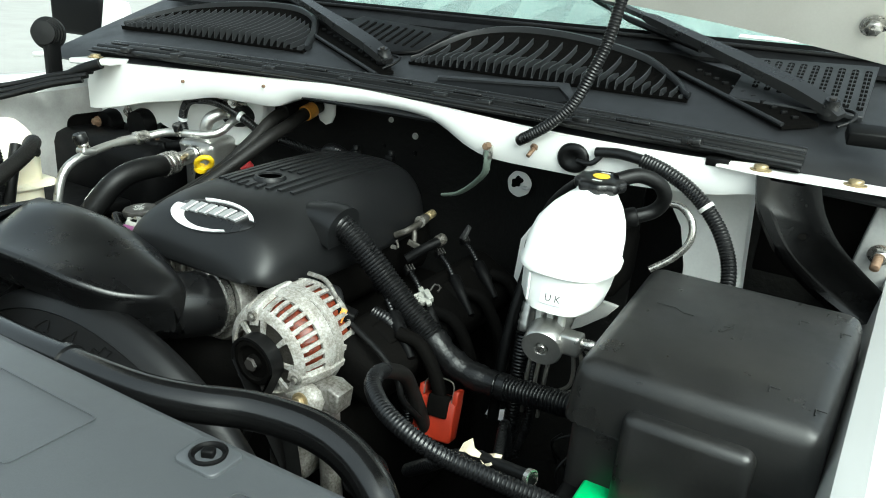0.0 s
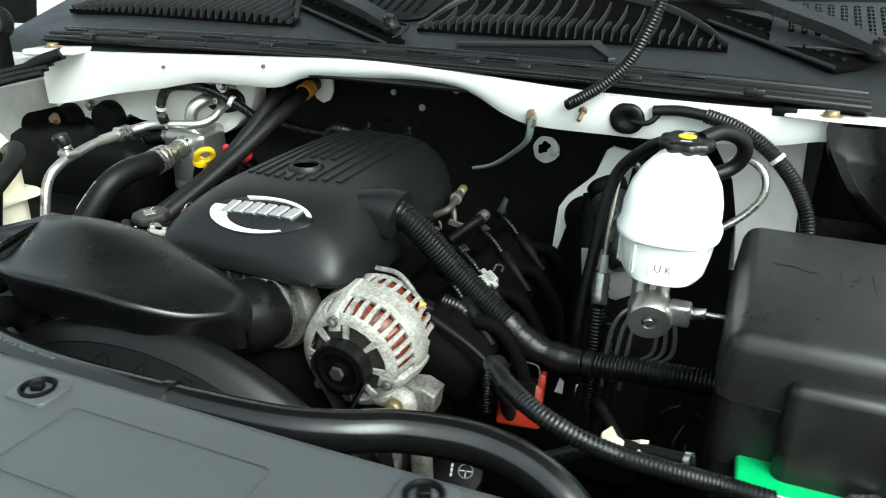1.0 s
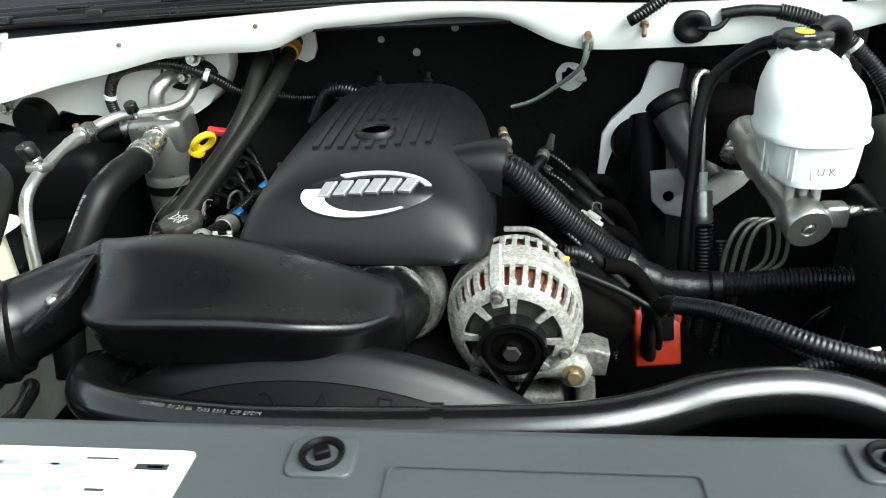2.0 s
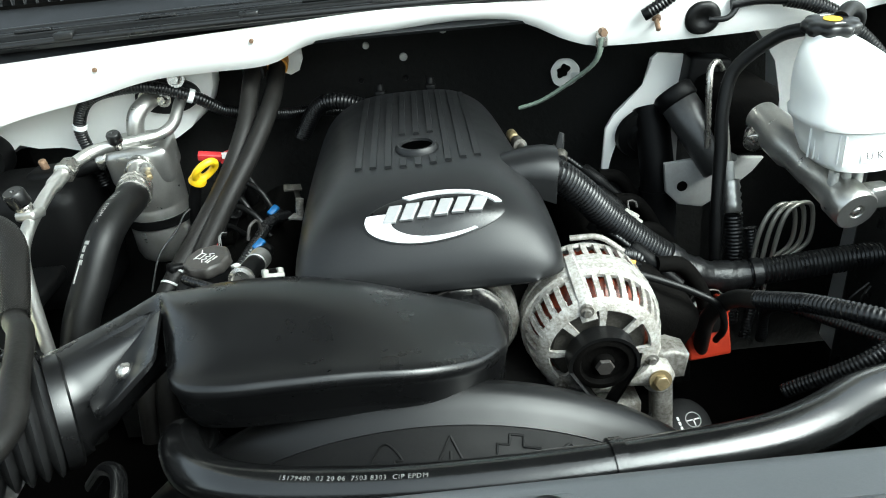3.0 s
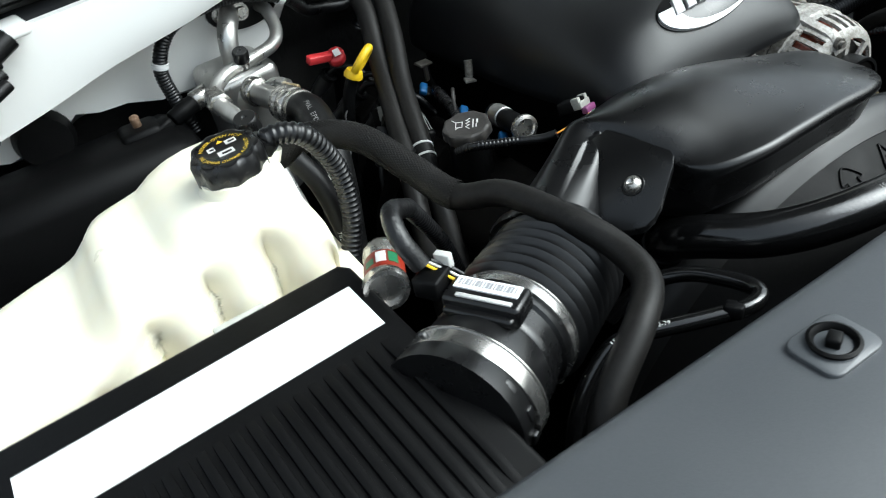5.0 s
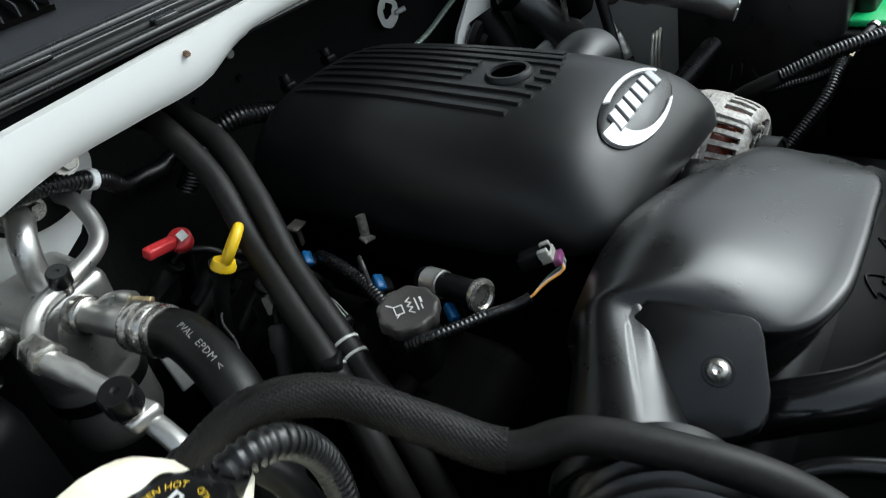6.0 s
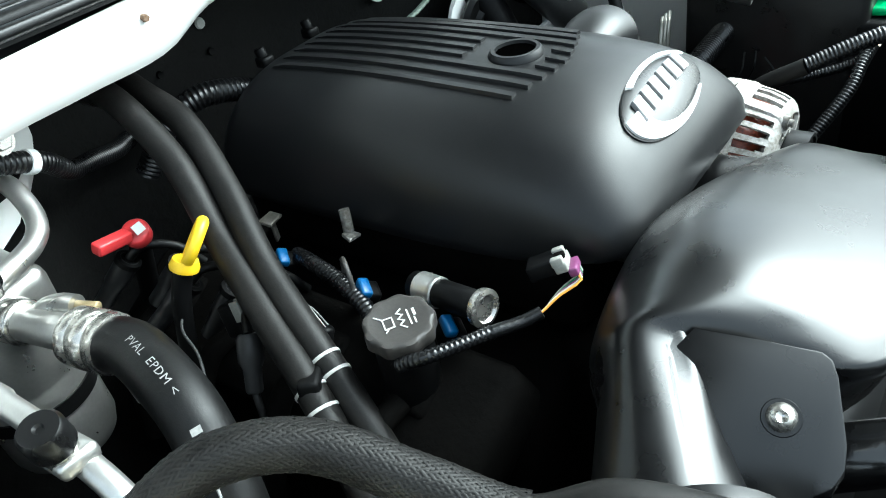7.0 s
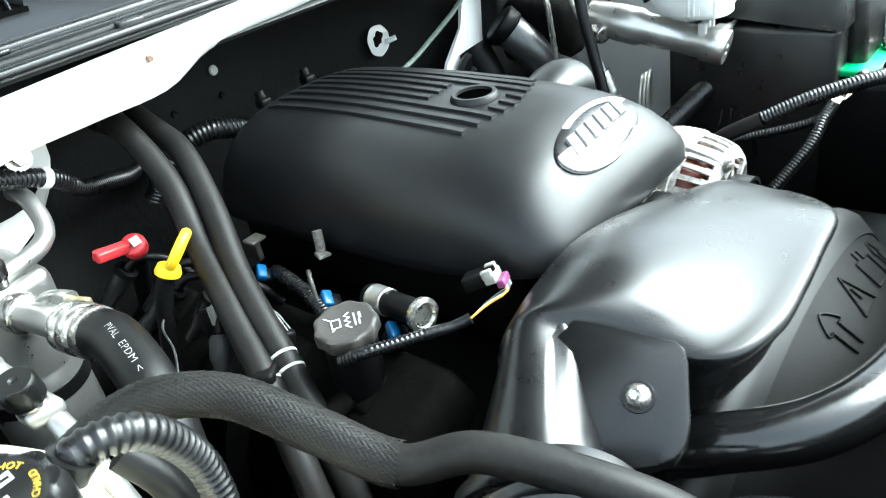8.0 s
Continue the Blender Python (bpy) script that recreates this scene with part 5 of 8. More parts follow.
# ---- thin vacuum hose in front of the bellows ----
VC = [(-0.420, 0.10, 0.98), (-0.39, 0.118, 1.05), (-0.355, 0.125, 1.082), (-0.33, 0.122, 1.086), (-0.290, 0.100, 1.090), (-0.258, 0.085, 1.092), (-0.241, 0.088, 1.092), (-0.238, 0.106, 1.090), (-0.252, 0.145, 1.084), (-0.275, 0.170, 1.070), (-0.30, 0.185, 1.04)]
vac = thing("vacuum_hose", "thin black rubber hose with white printing", "hose")
part("rubber", tube(VC, 0.0065, 14), HOSE, vac)
part("printed_code", written("15179480  2006   2-79", 0.0045, on_hose(VC, 0.0065, 0.40, (0, -0.4, 1)), spread=1.1), WHITEPRINT, vac, smooth=0)
part("clip", box(0.014, 0.014, 0.010, pose(-0.268, 0.088, 1.094, 0, 20, 30), 0.002), MATTE, vac)
part("clip_foot", box(0.016, 0.010, 0.004, pose(-0.266, 0.074, 1.082, 0, 0, 20), 0.001), MATTE, vac)

# ---- accumulator with its pipes ----
acc = thing("accumulator", "silver aluminium air conditioning accumulator with pipes", "accumulator")
AM = pose(-0.408, 0.758, 0.975)
part("can", lathe([(0, 0), (0.034, 0.0), (0.042, 0.006), (0.046, 0.018), (0.0465, 0.055), (0.0455, 0.058), (0.0465, 0.062), (0.0465, 0.088), (0.0455, 0.0905), (0.0465, 0.093), (0.0465, 0.155), (0.045, 0.166), (0.040, 0.174), (0.030, 0.177), (0, 0.178)], AM, 44), ALLOY, acc)
part("strap", lathe([(0.045, 0.060), (0.0482, 0.060), (0.0482, 0.074), (0.045, 0.074)], AM, 44), MATTE, acc, "black mounting strap")
n0, n1 = V(-0.4015, 0.716, 1.1340), V(-0.3785, 0.612, 1.1310)
d = (n1 - n0)
part("outlet_boss", rod(V(-0.407, 0.745, 1.132), n0, 0.018, 24), ALLOY, acc)
part("head_block", box(0.090, 0.080, 0.060, pose(-0.408, 0.757, 1.134, 8, 0, 6), 0.013, 4), ALLOY, acc, "squared cast head")
part("outlet_nut", rod(n0 - d * 0.04, n0 + d * 0.14, 0.0185, 24), STEEL, acc)
part("outlet_pipe", rod(n0, n0 + d * 0.75, 0.0145, 24), ALLOY, acc)
part("port_arm", tube([n0 + d * 0.22, n0 + d * 0.26 + V(0.010, 0, 0.008), n0 + d * 0.36 + V(0.016, 0, 0.011), n0 + d * 0.50 + V(0.018, 0, 0.011)], 0.0085, 14), ALLOY, acc)
part("port_valve", rod(n0 + d * 0.50 + V(0.018, 0, 0.011), n0 + d * 0.66 + V(0.022, 0, 0.010), 0.0042, 12), ZINC, acc)
part("ferrule", lathe([(0.015, 0), (0.022, 0.004), (0.0225, 0.010), (0.0205, 0.013), (0.023, 0.017), (0.023, 0.026), (0.0205, 0.029), (0.023, 0.033), (0.0225, 0.040), (0.019, 0.041)], aim(n0 + d * 0.62, n0 + d), 32), STEEL, acc)
SH = [tuple(n0 + d * 0.95), (-0.3765, 0.590, 1.133), (-0.382, 0.551, 1.129), (-0.389, 0.517, 1.114), (-0.402, 0.487, 1.078), (-0.420, 0.456, 1.028), (-0.430, 0.43, 0.96), (-0.43, 0.41, 0.90)]
suc = part("suction_hose", tube(SH, 0.0205, 26), RUBBER, acc, "thick black rubber hose")
part("printed_code", written("PVAL  EPDM <", 0.0080, on_hose(SH, 0.0205, 0.19, (-0.15, -0.1, 1.0)), spread=1.1), DIMPRINT, suc, "white printed code", smooth=0)
mark = on_hose(SH, 0.0205, 0.36, (-0.15, -0.1, 1.0))
for x, y, w, h in ((-0.012, 0.0, 0.004, 0.007), (-0.005, -0.001, 0.007, 0.005), (0.003, -0.001, 0.005, 0.005), (0.010, 0.0, 0.006, 0.006)):
    bm = bmesh.new()
    bm.faces.new([bm.verts.new(mark(x + dx * w / 2, y + dy * h / 2)) for dx, dy in ((-1, -1), (1, -1), (1, 1), (-1, 1))])
    part("printed_bar", bm, DIMPRINT, suc, smooth=0)
part("printed_mark", tube([on_hose(SH, 0.0205, 0.42, (-0.3, -0.2, 1.0))(x, 0) for x in (-0.014, 0.0, 0.014)], 0.0010, 6), DIMPRINT, suc, "white printed mark")
# upright pipe from the top to the bulkhead plate
part("upper_pipe", tube([(-0.405, 0.752, 1.146), (-0.406, 0.748, 1.175), (-0.400, 0.752, 1.200), (-0.388, 0.770, 1.212), (-0.382, 0.795, 1.214)], 0.0125, 20), ALLOY, acc)
PB = [(-0.342, 0.793, 1.210), (-0.340, 0.762, 1.206), (-0.345, 0.733, 1.188), (-0.362, 0.712, 1.180), (-0.400, 0.690, 1.180), (-0.435, 0.678, 1.178), (-0.456, 0.655, 1.172), (-0.462, 0.625, 1.168)]
part("liquid_pipe", tube(PB, 0.0082, 18), ALLOY, acc)
part("pipe_nut", lathe([(0.008, 0), (0.0125, 0.001), (0.0125, 0.016), (0.014, 0.018), (0.014, 0.028), (0.009, 0.031)], aim((-0.461, 0.648, 1.171), (-0.461, 0.610, 1.167)), 6), STEEL, acc, "hexagonal pipe nut")
PL = [(-0.462, 0.620, 1.168), (-0.458, 0.57, 1.166), (-0.456, 0.53, 1.160), (-0.455, 0.490, 1.150), (-0.455, 0.462, 1.130), (-0.452, 0.445, 1.09), (-0.448, 0.43, 1.02), (-0.445, 0.42, 0.94)]
part("liquid_line", tube(PL, 0.0075, 18, radius=lambda s: 0.0095 if s < 0.04 else 0.0078), ALLOY, acc)


def valve_cap(at_, up_, r=0.0105, h=0.017):
    v = part("valve_body", rod(V(*at_) - V(*up_) * 0.012, at_, r * 0.8, 16), STEEL, acc)
    part("valve_cap", lathe([(0, 0), (r, 0), (r * 1.02, h * 0.15), (r, h * 0.3), (r, h * 0.85), (r * 0.85, h), (r * 0.25, h), (r * 0.15, h * 0.9), (0, h * 0.9)], aim(at_, V(*at_) + V(*up_)), 24), GLOSSY, v, "black plastic cap")


valve_cap((-0.409, 0.682, 1.186), (0, -0.35, 0.93), 0.0095, 0.014)
valve_cap((-0.462, 0.508, 1.176), (-0.12, -0.25, 0.95), 0.0125, 0.018)
part("valve_saddle", box(0.024, 0.030, 0.012, pose(-0.458, 0.512, 1.160, -12, 0, 0), 0.004), ALLOY, acc)
plate = part("bulkhead_plate", prism([(0.048 * math.cos(a), 0.026 * math.sin(a)) for a in [2 * math.pi * k / 28 for k in range(28)]], -0.004, 0.008, Matrix(((1, 0, 0, -0.362), (0, 0, -1, 0.795), (0, 1, 0, 1.214), (0, 0, 0, 1))), 0.003), RUBBER, acc, "black oval seal plate")
for x, z in ((-0.368, 1.2104), (-0.393, 1.2138)):
    part("plate_nut", hexbolt((x, 0.786, z), (0, -1, 0.1), 0.0075, 0.012), STEEL, plate)
part("bracket_stud", rod((-0.4, 0.80, 1.10), (-0.4, 0.75, 1.10), 0.01), STEEL, acc)
psw = thing("pressure_switch", "black pressure switch with silver collar", "switch")
part("body", rod((-0.505, 0.735, 1.130), (-0.470, 0.745, 1.138), 0.011, 16), MATTE, psw)
part("collar", rod((-0.472, 0.744, 1.138), (-0.450, 0.750, 1.142), 0.0125, 18), STEEL, psw)
part("plug", box(0.05, 0.024, 0.022, pose(-0.53, 0.730, 1.122, 0, -15, 10), 0.004), MATTE, psw)
part("lead", tube([(-0.55, 0.725, 1.115), (-0.57, 0.71, 1.09), (-0.56, 0.70, 1.04), (-0.53, 0.68, 0.99)], 0.006, 10), TAPE, psw)
part("blue_lock", box(0.012, 0.014, 0.010, pose(-0.505, 0.718, 1.108), 0.002), BLUE, psw, "blue plug lock")

# ---- firewall harness over the accumulator ----
fh = thing("firewall_harness", "black corrugated harness looping over the accumulator", "wiring")
FH = [(-0.480, 0.765, 1.095), (-0.4885, 0.7690, 1.1452), (-0.4894, 0.7629, 1.1872), (-0.4642, 0.7557, 1.2261), (-0.4203, 0.7516, 1.2393), (-0.3673, 0.7543, 1.2371), (-0.3136, 0.7625, 1.2152), (-0.2827, 0.7880, 1.1852), (-0.2471, 0.8211, 1.1692), (-0.2079, 0.8543, 1.1531), (-0.1662, 0.8870, 1.1440), (-0.11, 0.89, 1.135)]
part("conduit", loom(FH, 0.0092, 0.0042, 0.12, 16), LOOM, fh)
part("tie", band(FH, 0.0092, 0.520, 0.008, out=0.0012), WHITEGLOSS, fh, "white plastic tie")
part("tie", band(FH, 0.0092, 0.170, 0.007, out=0.0012), WHITEGLOSS, fh, "white plastic tie")
part("stud", rod((-0.334, 0.79, 1.236), (-0.333, 0.752, 1.246), 0.005, 12), STEEL, fh)
part("stud_nut", hexbolt((-0.333, 0.756, 1.245), (0, -1, 0.2), 0.008, 0.010), STEEL, fh)

# ---- heater hoses ----
for pts, lab_ in (([(-0.230, 0.830, 1.236), (-0.230, 0.770, 1.232), (-0.236, 0.700, 1.186), (-0.258, 0.640, 1.136), (-0.286, 0.568, 1.096), (-0.310, 0.505, 1.064), (-0.332, 0.455, 1.025), (-0.345, 0.42, 0.97), (-0.35, 0.40, 0.90)], "dusty black heater hose running down from the firewall"),
                  ([(-0.201, 0.862, 1.246), (-0.199, 0.815, 1.236), (-0.199, 0.770, 1.219), (-0.203, 0.717, 1.200), (-0.225, 0.656, 1.160), (-0.255, 0.594, 1.117), (-0.280, 0.525, 1.078), (-0.303, 0.457, 1.032), (-0.318, 0.41, 0.97), (-0.325, 0.39, 0.90)], "dusty black heater hose from an amber firewall fitting")):
    hh = tagged(new("heater_hose"), lab_, "hose", "heater hoses")
    part("rubber", tube(pts, 0.0125, 20), OLDHOSE, hh)
    for f in ((0.645, 0.675) if pts[0][0] < -0.21 else (0.640, 0.668)):
        part("band", band(pts, 0.0125, f, 0.0032, out=0.0008), GREYPLASTIC, hh, "pale marking band")
    part("end_ring", band(pts, 0.0125, 0.06, 0.026, out=0.003), RUBBER if pts[0][0] < -0.21 else BRASS, hh, "end fitting")
sp = thing("hose_separator", "black plastic clip joining two heater hoses", "clip")
part("body", box(0.045, 0.018, 0.016, pose(-0.299, 0.515, 1.070, 0, 10, 40), 0.004), MATTE, sp)

# pale plates low beside the accumulator
br2 = thing("apron_brace", "dusty white stamped brace beside the accumulator", "brace")
part("plate", prism([(-0.085, -0.030), (0.080, -0.030), (0.090, -0.008), (0.030, 0.006), (-0.085, 0.016)], -0.004, 0.004, pose(-0.572, 0.757, 1.03, 35, 0, -30), 0.002), DUSTSHADEWHITE, br2)
# near-black disc on the brace paints a hole in shade
part("hole", lathe([(0, 0), (0.009, 0), (0.009, 0.001), (0, 0.001)], pose(-0.572, 0.757, 1.03, 35, 0, -30) @ Matrix.Translation((-0.02, -0.008, 0.0045)), 18), DARK, br2)
gp2 = thing("heat_shield", "small pale grey shield plate behind the accumulator", "shield")
part("plate", prism([(-0.020, -0.035), (0.016, -0.035), (0.020, 0.012), (0.006, 0.018), (-0.020, 0.016)], -0.003, 0.003, pose(-0.330, 0.742, 1.012, 75, 0, 0), 0.0015), DUSTSHADEWHITE, gp2)
part("fold", box(0.036, 0.014, 0.003, pose(-0.330, 0.750, 1.031), 0.001), DUSTSHADEWHITE, gp2)


# ---- engine body under the cover ----
eng = thing("engine", "engine under the plastic cover, near-black in place of deep shade", "engine")
# block, manifold and coils are coloured near-black for the shade under the cover
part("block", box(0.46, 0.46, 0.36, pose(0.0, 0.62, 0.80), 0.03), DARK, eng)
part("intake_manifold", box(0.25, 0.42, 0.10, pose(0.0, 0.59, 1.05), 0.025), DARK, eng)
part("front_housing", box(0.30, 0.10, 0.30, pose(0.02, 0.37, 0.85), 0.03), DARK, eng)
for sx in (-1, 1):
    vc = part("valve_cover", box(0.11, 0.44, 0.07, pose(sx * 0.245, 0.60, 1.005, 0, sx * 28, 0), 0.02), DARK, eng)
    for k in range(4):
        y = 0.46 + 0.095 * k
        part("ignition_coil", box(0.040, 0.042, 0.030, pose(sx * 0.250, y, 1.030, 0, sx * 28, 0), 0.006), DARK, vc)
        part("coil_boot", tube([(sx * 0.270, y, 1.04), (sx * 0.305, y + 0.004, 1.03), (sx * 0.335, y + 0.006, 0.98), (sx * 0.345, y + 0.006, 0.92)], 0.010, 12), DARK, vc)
tb = part("throttle_body", box(0.135, 0.05, 0.055, pose(-0.012, 0.378, 1.088), 0.008), CAST, eng, "rough cast aluminium throttle body")
part("bore", lathe([(0.030, 0), (0.052, 0), (0.056, 0.006), (0.056, 0.03), (0.046, 0.034)], aim((0.034, 0.352, 1.055), (0.036, 0.39, 1.052)), 40), CAST, tb)
part("motor_boss", rod((0.075, 0.355, 1.050), (0.078, 0.40, 1.05), 0.016, 18), CAST, tb)
part("band_clamp", lathe([(0.0452, 0), (0.0478, 0.0008), (0.0478, 0.0115), (0.0452, 0.012)], aim((0.0325, 0.336, 1.0595), (0.0335, 0.352, 1.058)), 44), STEEL, tb, "bright steel band clamp")
part("clamp_screw", rod((0.018, 0.340, 1.106), (0.042, 0.340, 1.104), 0.006, 12), STEEL, tb)
for k in range(5):
    part("fin", box(0.006, 0.012, 0.02, pose(-0.07 + 0.022 * k, 0.352, 1.092), 0.002), CAST, tb)

# oil filler
of = thing("oil_filler", "dark dusty oil filler cap on a black neck", "oil filler")
part("neck", tube([(-0.247, 0.466, 0.97), (-0.249, 0.463, 1.03), (-0.2510, 0.4600, 1.094)], 0.0225, 22), MATTE, of)
part("elbow", tube([(-0.244, 0.469, 0.985), (-0.215, 0.455, 0.975), (-0.195, 0.45, 0.97)], 0.020, 16), MATTE, of)
part("casting", lathe([(0, 0), (0.024, 0), (0.026, 0.006), (0.020, 0.016), (0, 0.018)], aim((-0.205, 0.452, 0.972), (-0.17, 0.44, 0.965)), 20), OILY, of, "oily brown casting")
OC = aim((-0.2510, 0.4600, 1.094), (-0.2545, 0.4560, 1.144))
oc = part("cap", lathe([(0, 0), (0.024, 0), (0.0265, 0.003), (0.0265, 0.0115), (0.0255, 0.0140), (0.0225, 0.0150), (0.0215, 0.0146), (0, 0.0147)], OC, 96, shape=lambda a, i: 1 + (0.034 * math.cos(9 * a) if 1 <= i <= 4 else 0)), CAPGREY, of, "dark grey scalloped cap with white oil symbol")
CR = OC @ Matrix.Rotation(radians(95), 4, "Z")


def flat_line(pts, w, m, z, material, parent, name="printed_line"):
    for (x0, y0), (x1, y1) in zip(pts, pts[1:]):
        L = math.hypot(x1 - x0, y1 - y0)
        part(name, box(L + w, w, 0.0004, m @ Matrix.Translation(((x0 + x1) / 2, (y0 + y1) / 2, z)) @ Matrix.Rotation(math.atan2(y1 - y0, x1 - x0), 4, "Z"), 0), material, parent, smooth=0)


flat_line([(-0.006, 0.004), (-0.006, 0.011), (0.004, 0.011), (0.009, 0.016)], 0.0010, CR, 0.0152, WHITEPRINT, oc)
flat_line([(-0.006, 0.004), (0.004, 0.004), (0.004, 0.011)], 0.0010, CR, 0.0152, WHITEPRINT, oc)
flat_line([(-0.009, 0.011), (-0.006, 0.008)], 0.0009, CR, 0.0152, WHITEPRINT, oc)
flat_line([(-0.010, -0.004), (-0.006, 0.0), (-0.003, -0.004), (0.0, 0.0), (0.003, -0.004), (0.006, 0.0), (0.009, -0.004)], 0.0009, CR, 0.0152, WHITEPRINT, oc)
flat_line([(-0.008, -0.008), (0.006, -0.008)], 0.0012, CR, 0.0152, WHITEPRINT, oc, "printed_bar")
flat_line([(-0.008, -0.0115), (-0.003, -0.0115)], 0.0012, CR, 0.0152, WHITEPRINT, oc, "printed_bar")
flat_line([(0.0, -0.0125), (0.005, -0.0125)], 0.0020, CR, 0.0152, WHITEPRINT, oc, "printed_bar")

# dipsticks
ds = thing("oil_dipstick", "yellow plastic ring handle of the oil dipstick", "dipstick")
yr = [V(-0.2835, 0.630, 1.151) + V(0.38, 0.82, -0.43) * 0.0130 * math.cos(a) + V(0.72, -0.05, 0.66) * 0.0175 * math.sin(a) for a in [2 * math.pi * k / 16 for k in range(17)]]
part("ring", tube(yr, 0.0050, 12, 0.003), YELLOW, ds)
part("stem_cap", lathe([(0, 0), (0.0115, 0), (0.012, 0.003), (0.010, 0.009), (0, 0.010)], aim((-0.299, 0.634, 1.134), (-0.292, 0.631, 1.148)), 18), YELLOW, ds)
part("tube", tube([(-0.299, 0.635, 1.135), (-0.312, 0.64, 1.10), (-0.325, 0.65, 1.02), (-0.33, 0.66, 0.92)], 0.008, 12), MATTE, ds)
dt = thing("transmission_dipstick", "red plastic handle of the transmission dipstick", "dipstick")
part("head", lathe([(0, 0), (0.0115, 0), (0.0125, 0.002), (0.0125, 0.012), (0.0105, 0.0145), (0, 0.015)], aim((-0.276, 0.738, 1.122), (-0.283, 0.725, 1.140)), 22), RED, dt)
part("lever", box(0.034, 0.012, 0.011, pose(-0.303, 0.729, 1.136, 15, 12, 8), 0.002), RED, dt)
part("marking", box(0.010, 0.0010, 0.009, pose(-0.2795, 0.7235, 1.137, -30, 0, 10), 0), WHITEPRINT, dt, "white marking", smooth=0)
part("tube", tube([(-0.276, 0.740, 1.122), (-0.272, 0.765, 1.08), (-0.27, 0.80, 1.0), (-0.27, 0.82, 0.9)], 0.010, 12), MATTE, dt)

# small sensors and plugs between cover and hoses
fs = thing("fuel_pulse_damper", "black cylinder with ribbed silver collar and steel end", "sensor")
e0, e1 = V(-0.196, 0.492, 1.088), V(-0.206, 0.412, 1.098)
dd = e1 - e0
part("body", rod(e0, e0 + dd * 0.92, 0.0115, 22), MATTE, fs)
part("collar", lathe([(0.011, 0), (0.0128, 0.001), (0.0128, 0.003)] + [(0.0128 - 0.0007 * (k % 2), 0.004 + 0.0018 * k) for k in range(9)] + [(0.0128, 0.021), (0.011, 0.022)], aim(e0 + dd * 0.10, e1), 28), ALLOY, fs, "ribbed silver collar")
part("end_cup", lathe([(0.006, 0), (0.0145, 0.0005), (0.0150, 0.003), (0.0150, 0.006), (0.0110, 0.0075), (0.0095, 0.005), (0, 0.005)], aim(e0 + dd * 0.88, e1 + dd), 28), STEEL, fs, "rounded steel end")
cw = thing("sensor_plug", "white and purple plug with coloured wires", "connector")
PQ = pose(-0.160, 0.376, 1.120, -20, 10, 25)
part("shell", box(0.022, 0.010, 0.008, PQ, 0.0015), OFFGREY, cw, "dusty white shell")
for x in (-0.008, 0.0075):
    part("tooth", box(0.006, 0.009, 0.007, PQ @ Matrix.Translation((x, 0.001, 0.005)), 0.001), OFFGREY, cw)
part("latch", box(0.007, 0.008, 0.005, PQ @ Matrix.Translation((0, 0, 0.005)), 0.001), DARK, cw)
part("rear_body", box(0.020, 0.022, 0.013, PQ @ Matrix.Translation((0.004, 0.015, 0.0)), 0.002), MATTE, cw, "black plug body")
part("lock", box(0.020, 0.007, 0.007, PQ @ Matrix.Translation((-0.001, -0.007, -0.006)), 0.0015), PURPLE, cw, "purple lock")
for k, c in enumerate((ORANGETAG, GREYPLASTIC, PURPLE, PATCHGREEN, OFFGREY)):
    q0 = PQ @ V(-0.008 + 0.0035 * k, -0.009, -0.008)
    part("wire", tube([q0, q0 + V(-0.003, -0.004, -0.004), q0.lerp(V(-0.196, 0.374, 1.102), 0.55) + V(0.001 * k, 0.0, -0.002), V(-0.196, 0.374, 1.102), V(-0.203, 0.380, 1.099)], 0.0010, 6), c, cw)
WZ = [(-0.196, 0.374, 1.102), (-0.207, 0.384, 1.098), (-0.225, 0.398, 1.098), (-0.250, 0.412, 1.100), (-0.268, 0.425, 1.100), (-0.275, 0.445, 1.09)]
part("conduit", loom(WZ[2:], 0.0055, 0.004, 0.14, 12), LOOM, cw)
part("taped_lead", tube(WZ[:3], 0.0048, 10), TAPE, cw)
for q in ((-0.2105, 0.536, 1.080), (-0.208, 0.638, 1.080), (-0.218, 0.444, 1.080)):
    bp = tagged(new("injector_plug"), "small blue injector plug among dark wiring", "connector", "injector plugs")
    part("shell", box(0.010, 0.018, 0.008, Matrix.Translation(q) @ pose(0, 0, 0, 20, 30, -25), 0.002), BLUE, bp)
    part("base", box(0.018, 0.018, 0.02, Matrix.Translation(V(*q) + V(0.004, 0.004, -0.012)) @ pose(0, 0, 0, 20, 30, -25), 0.003), MATTE, bp)
ih = thing("injector_harness", "black corrugated injector harness along the engine", "wiring")
IH = [(-0.19, 0.64, 1.07), (-0.205, 0.60, 1.082), (-0.212, 0.565, 1.080), (-0.222, 0.53, 1.074), (-0.232, 0.505, 1.066), (-0.243, 0.48, 1.07)]
part("conduit", loom(IH, 0.0075, 0.0042, 0.13, 14), LOOM, ih)
part("collar", band(IH, 0.0075, 0.88, 0.010, out=0.0015), GREYPLASTIC, ih)
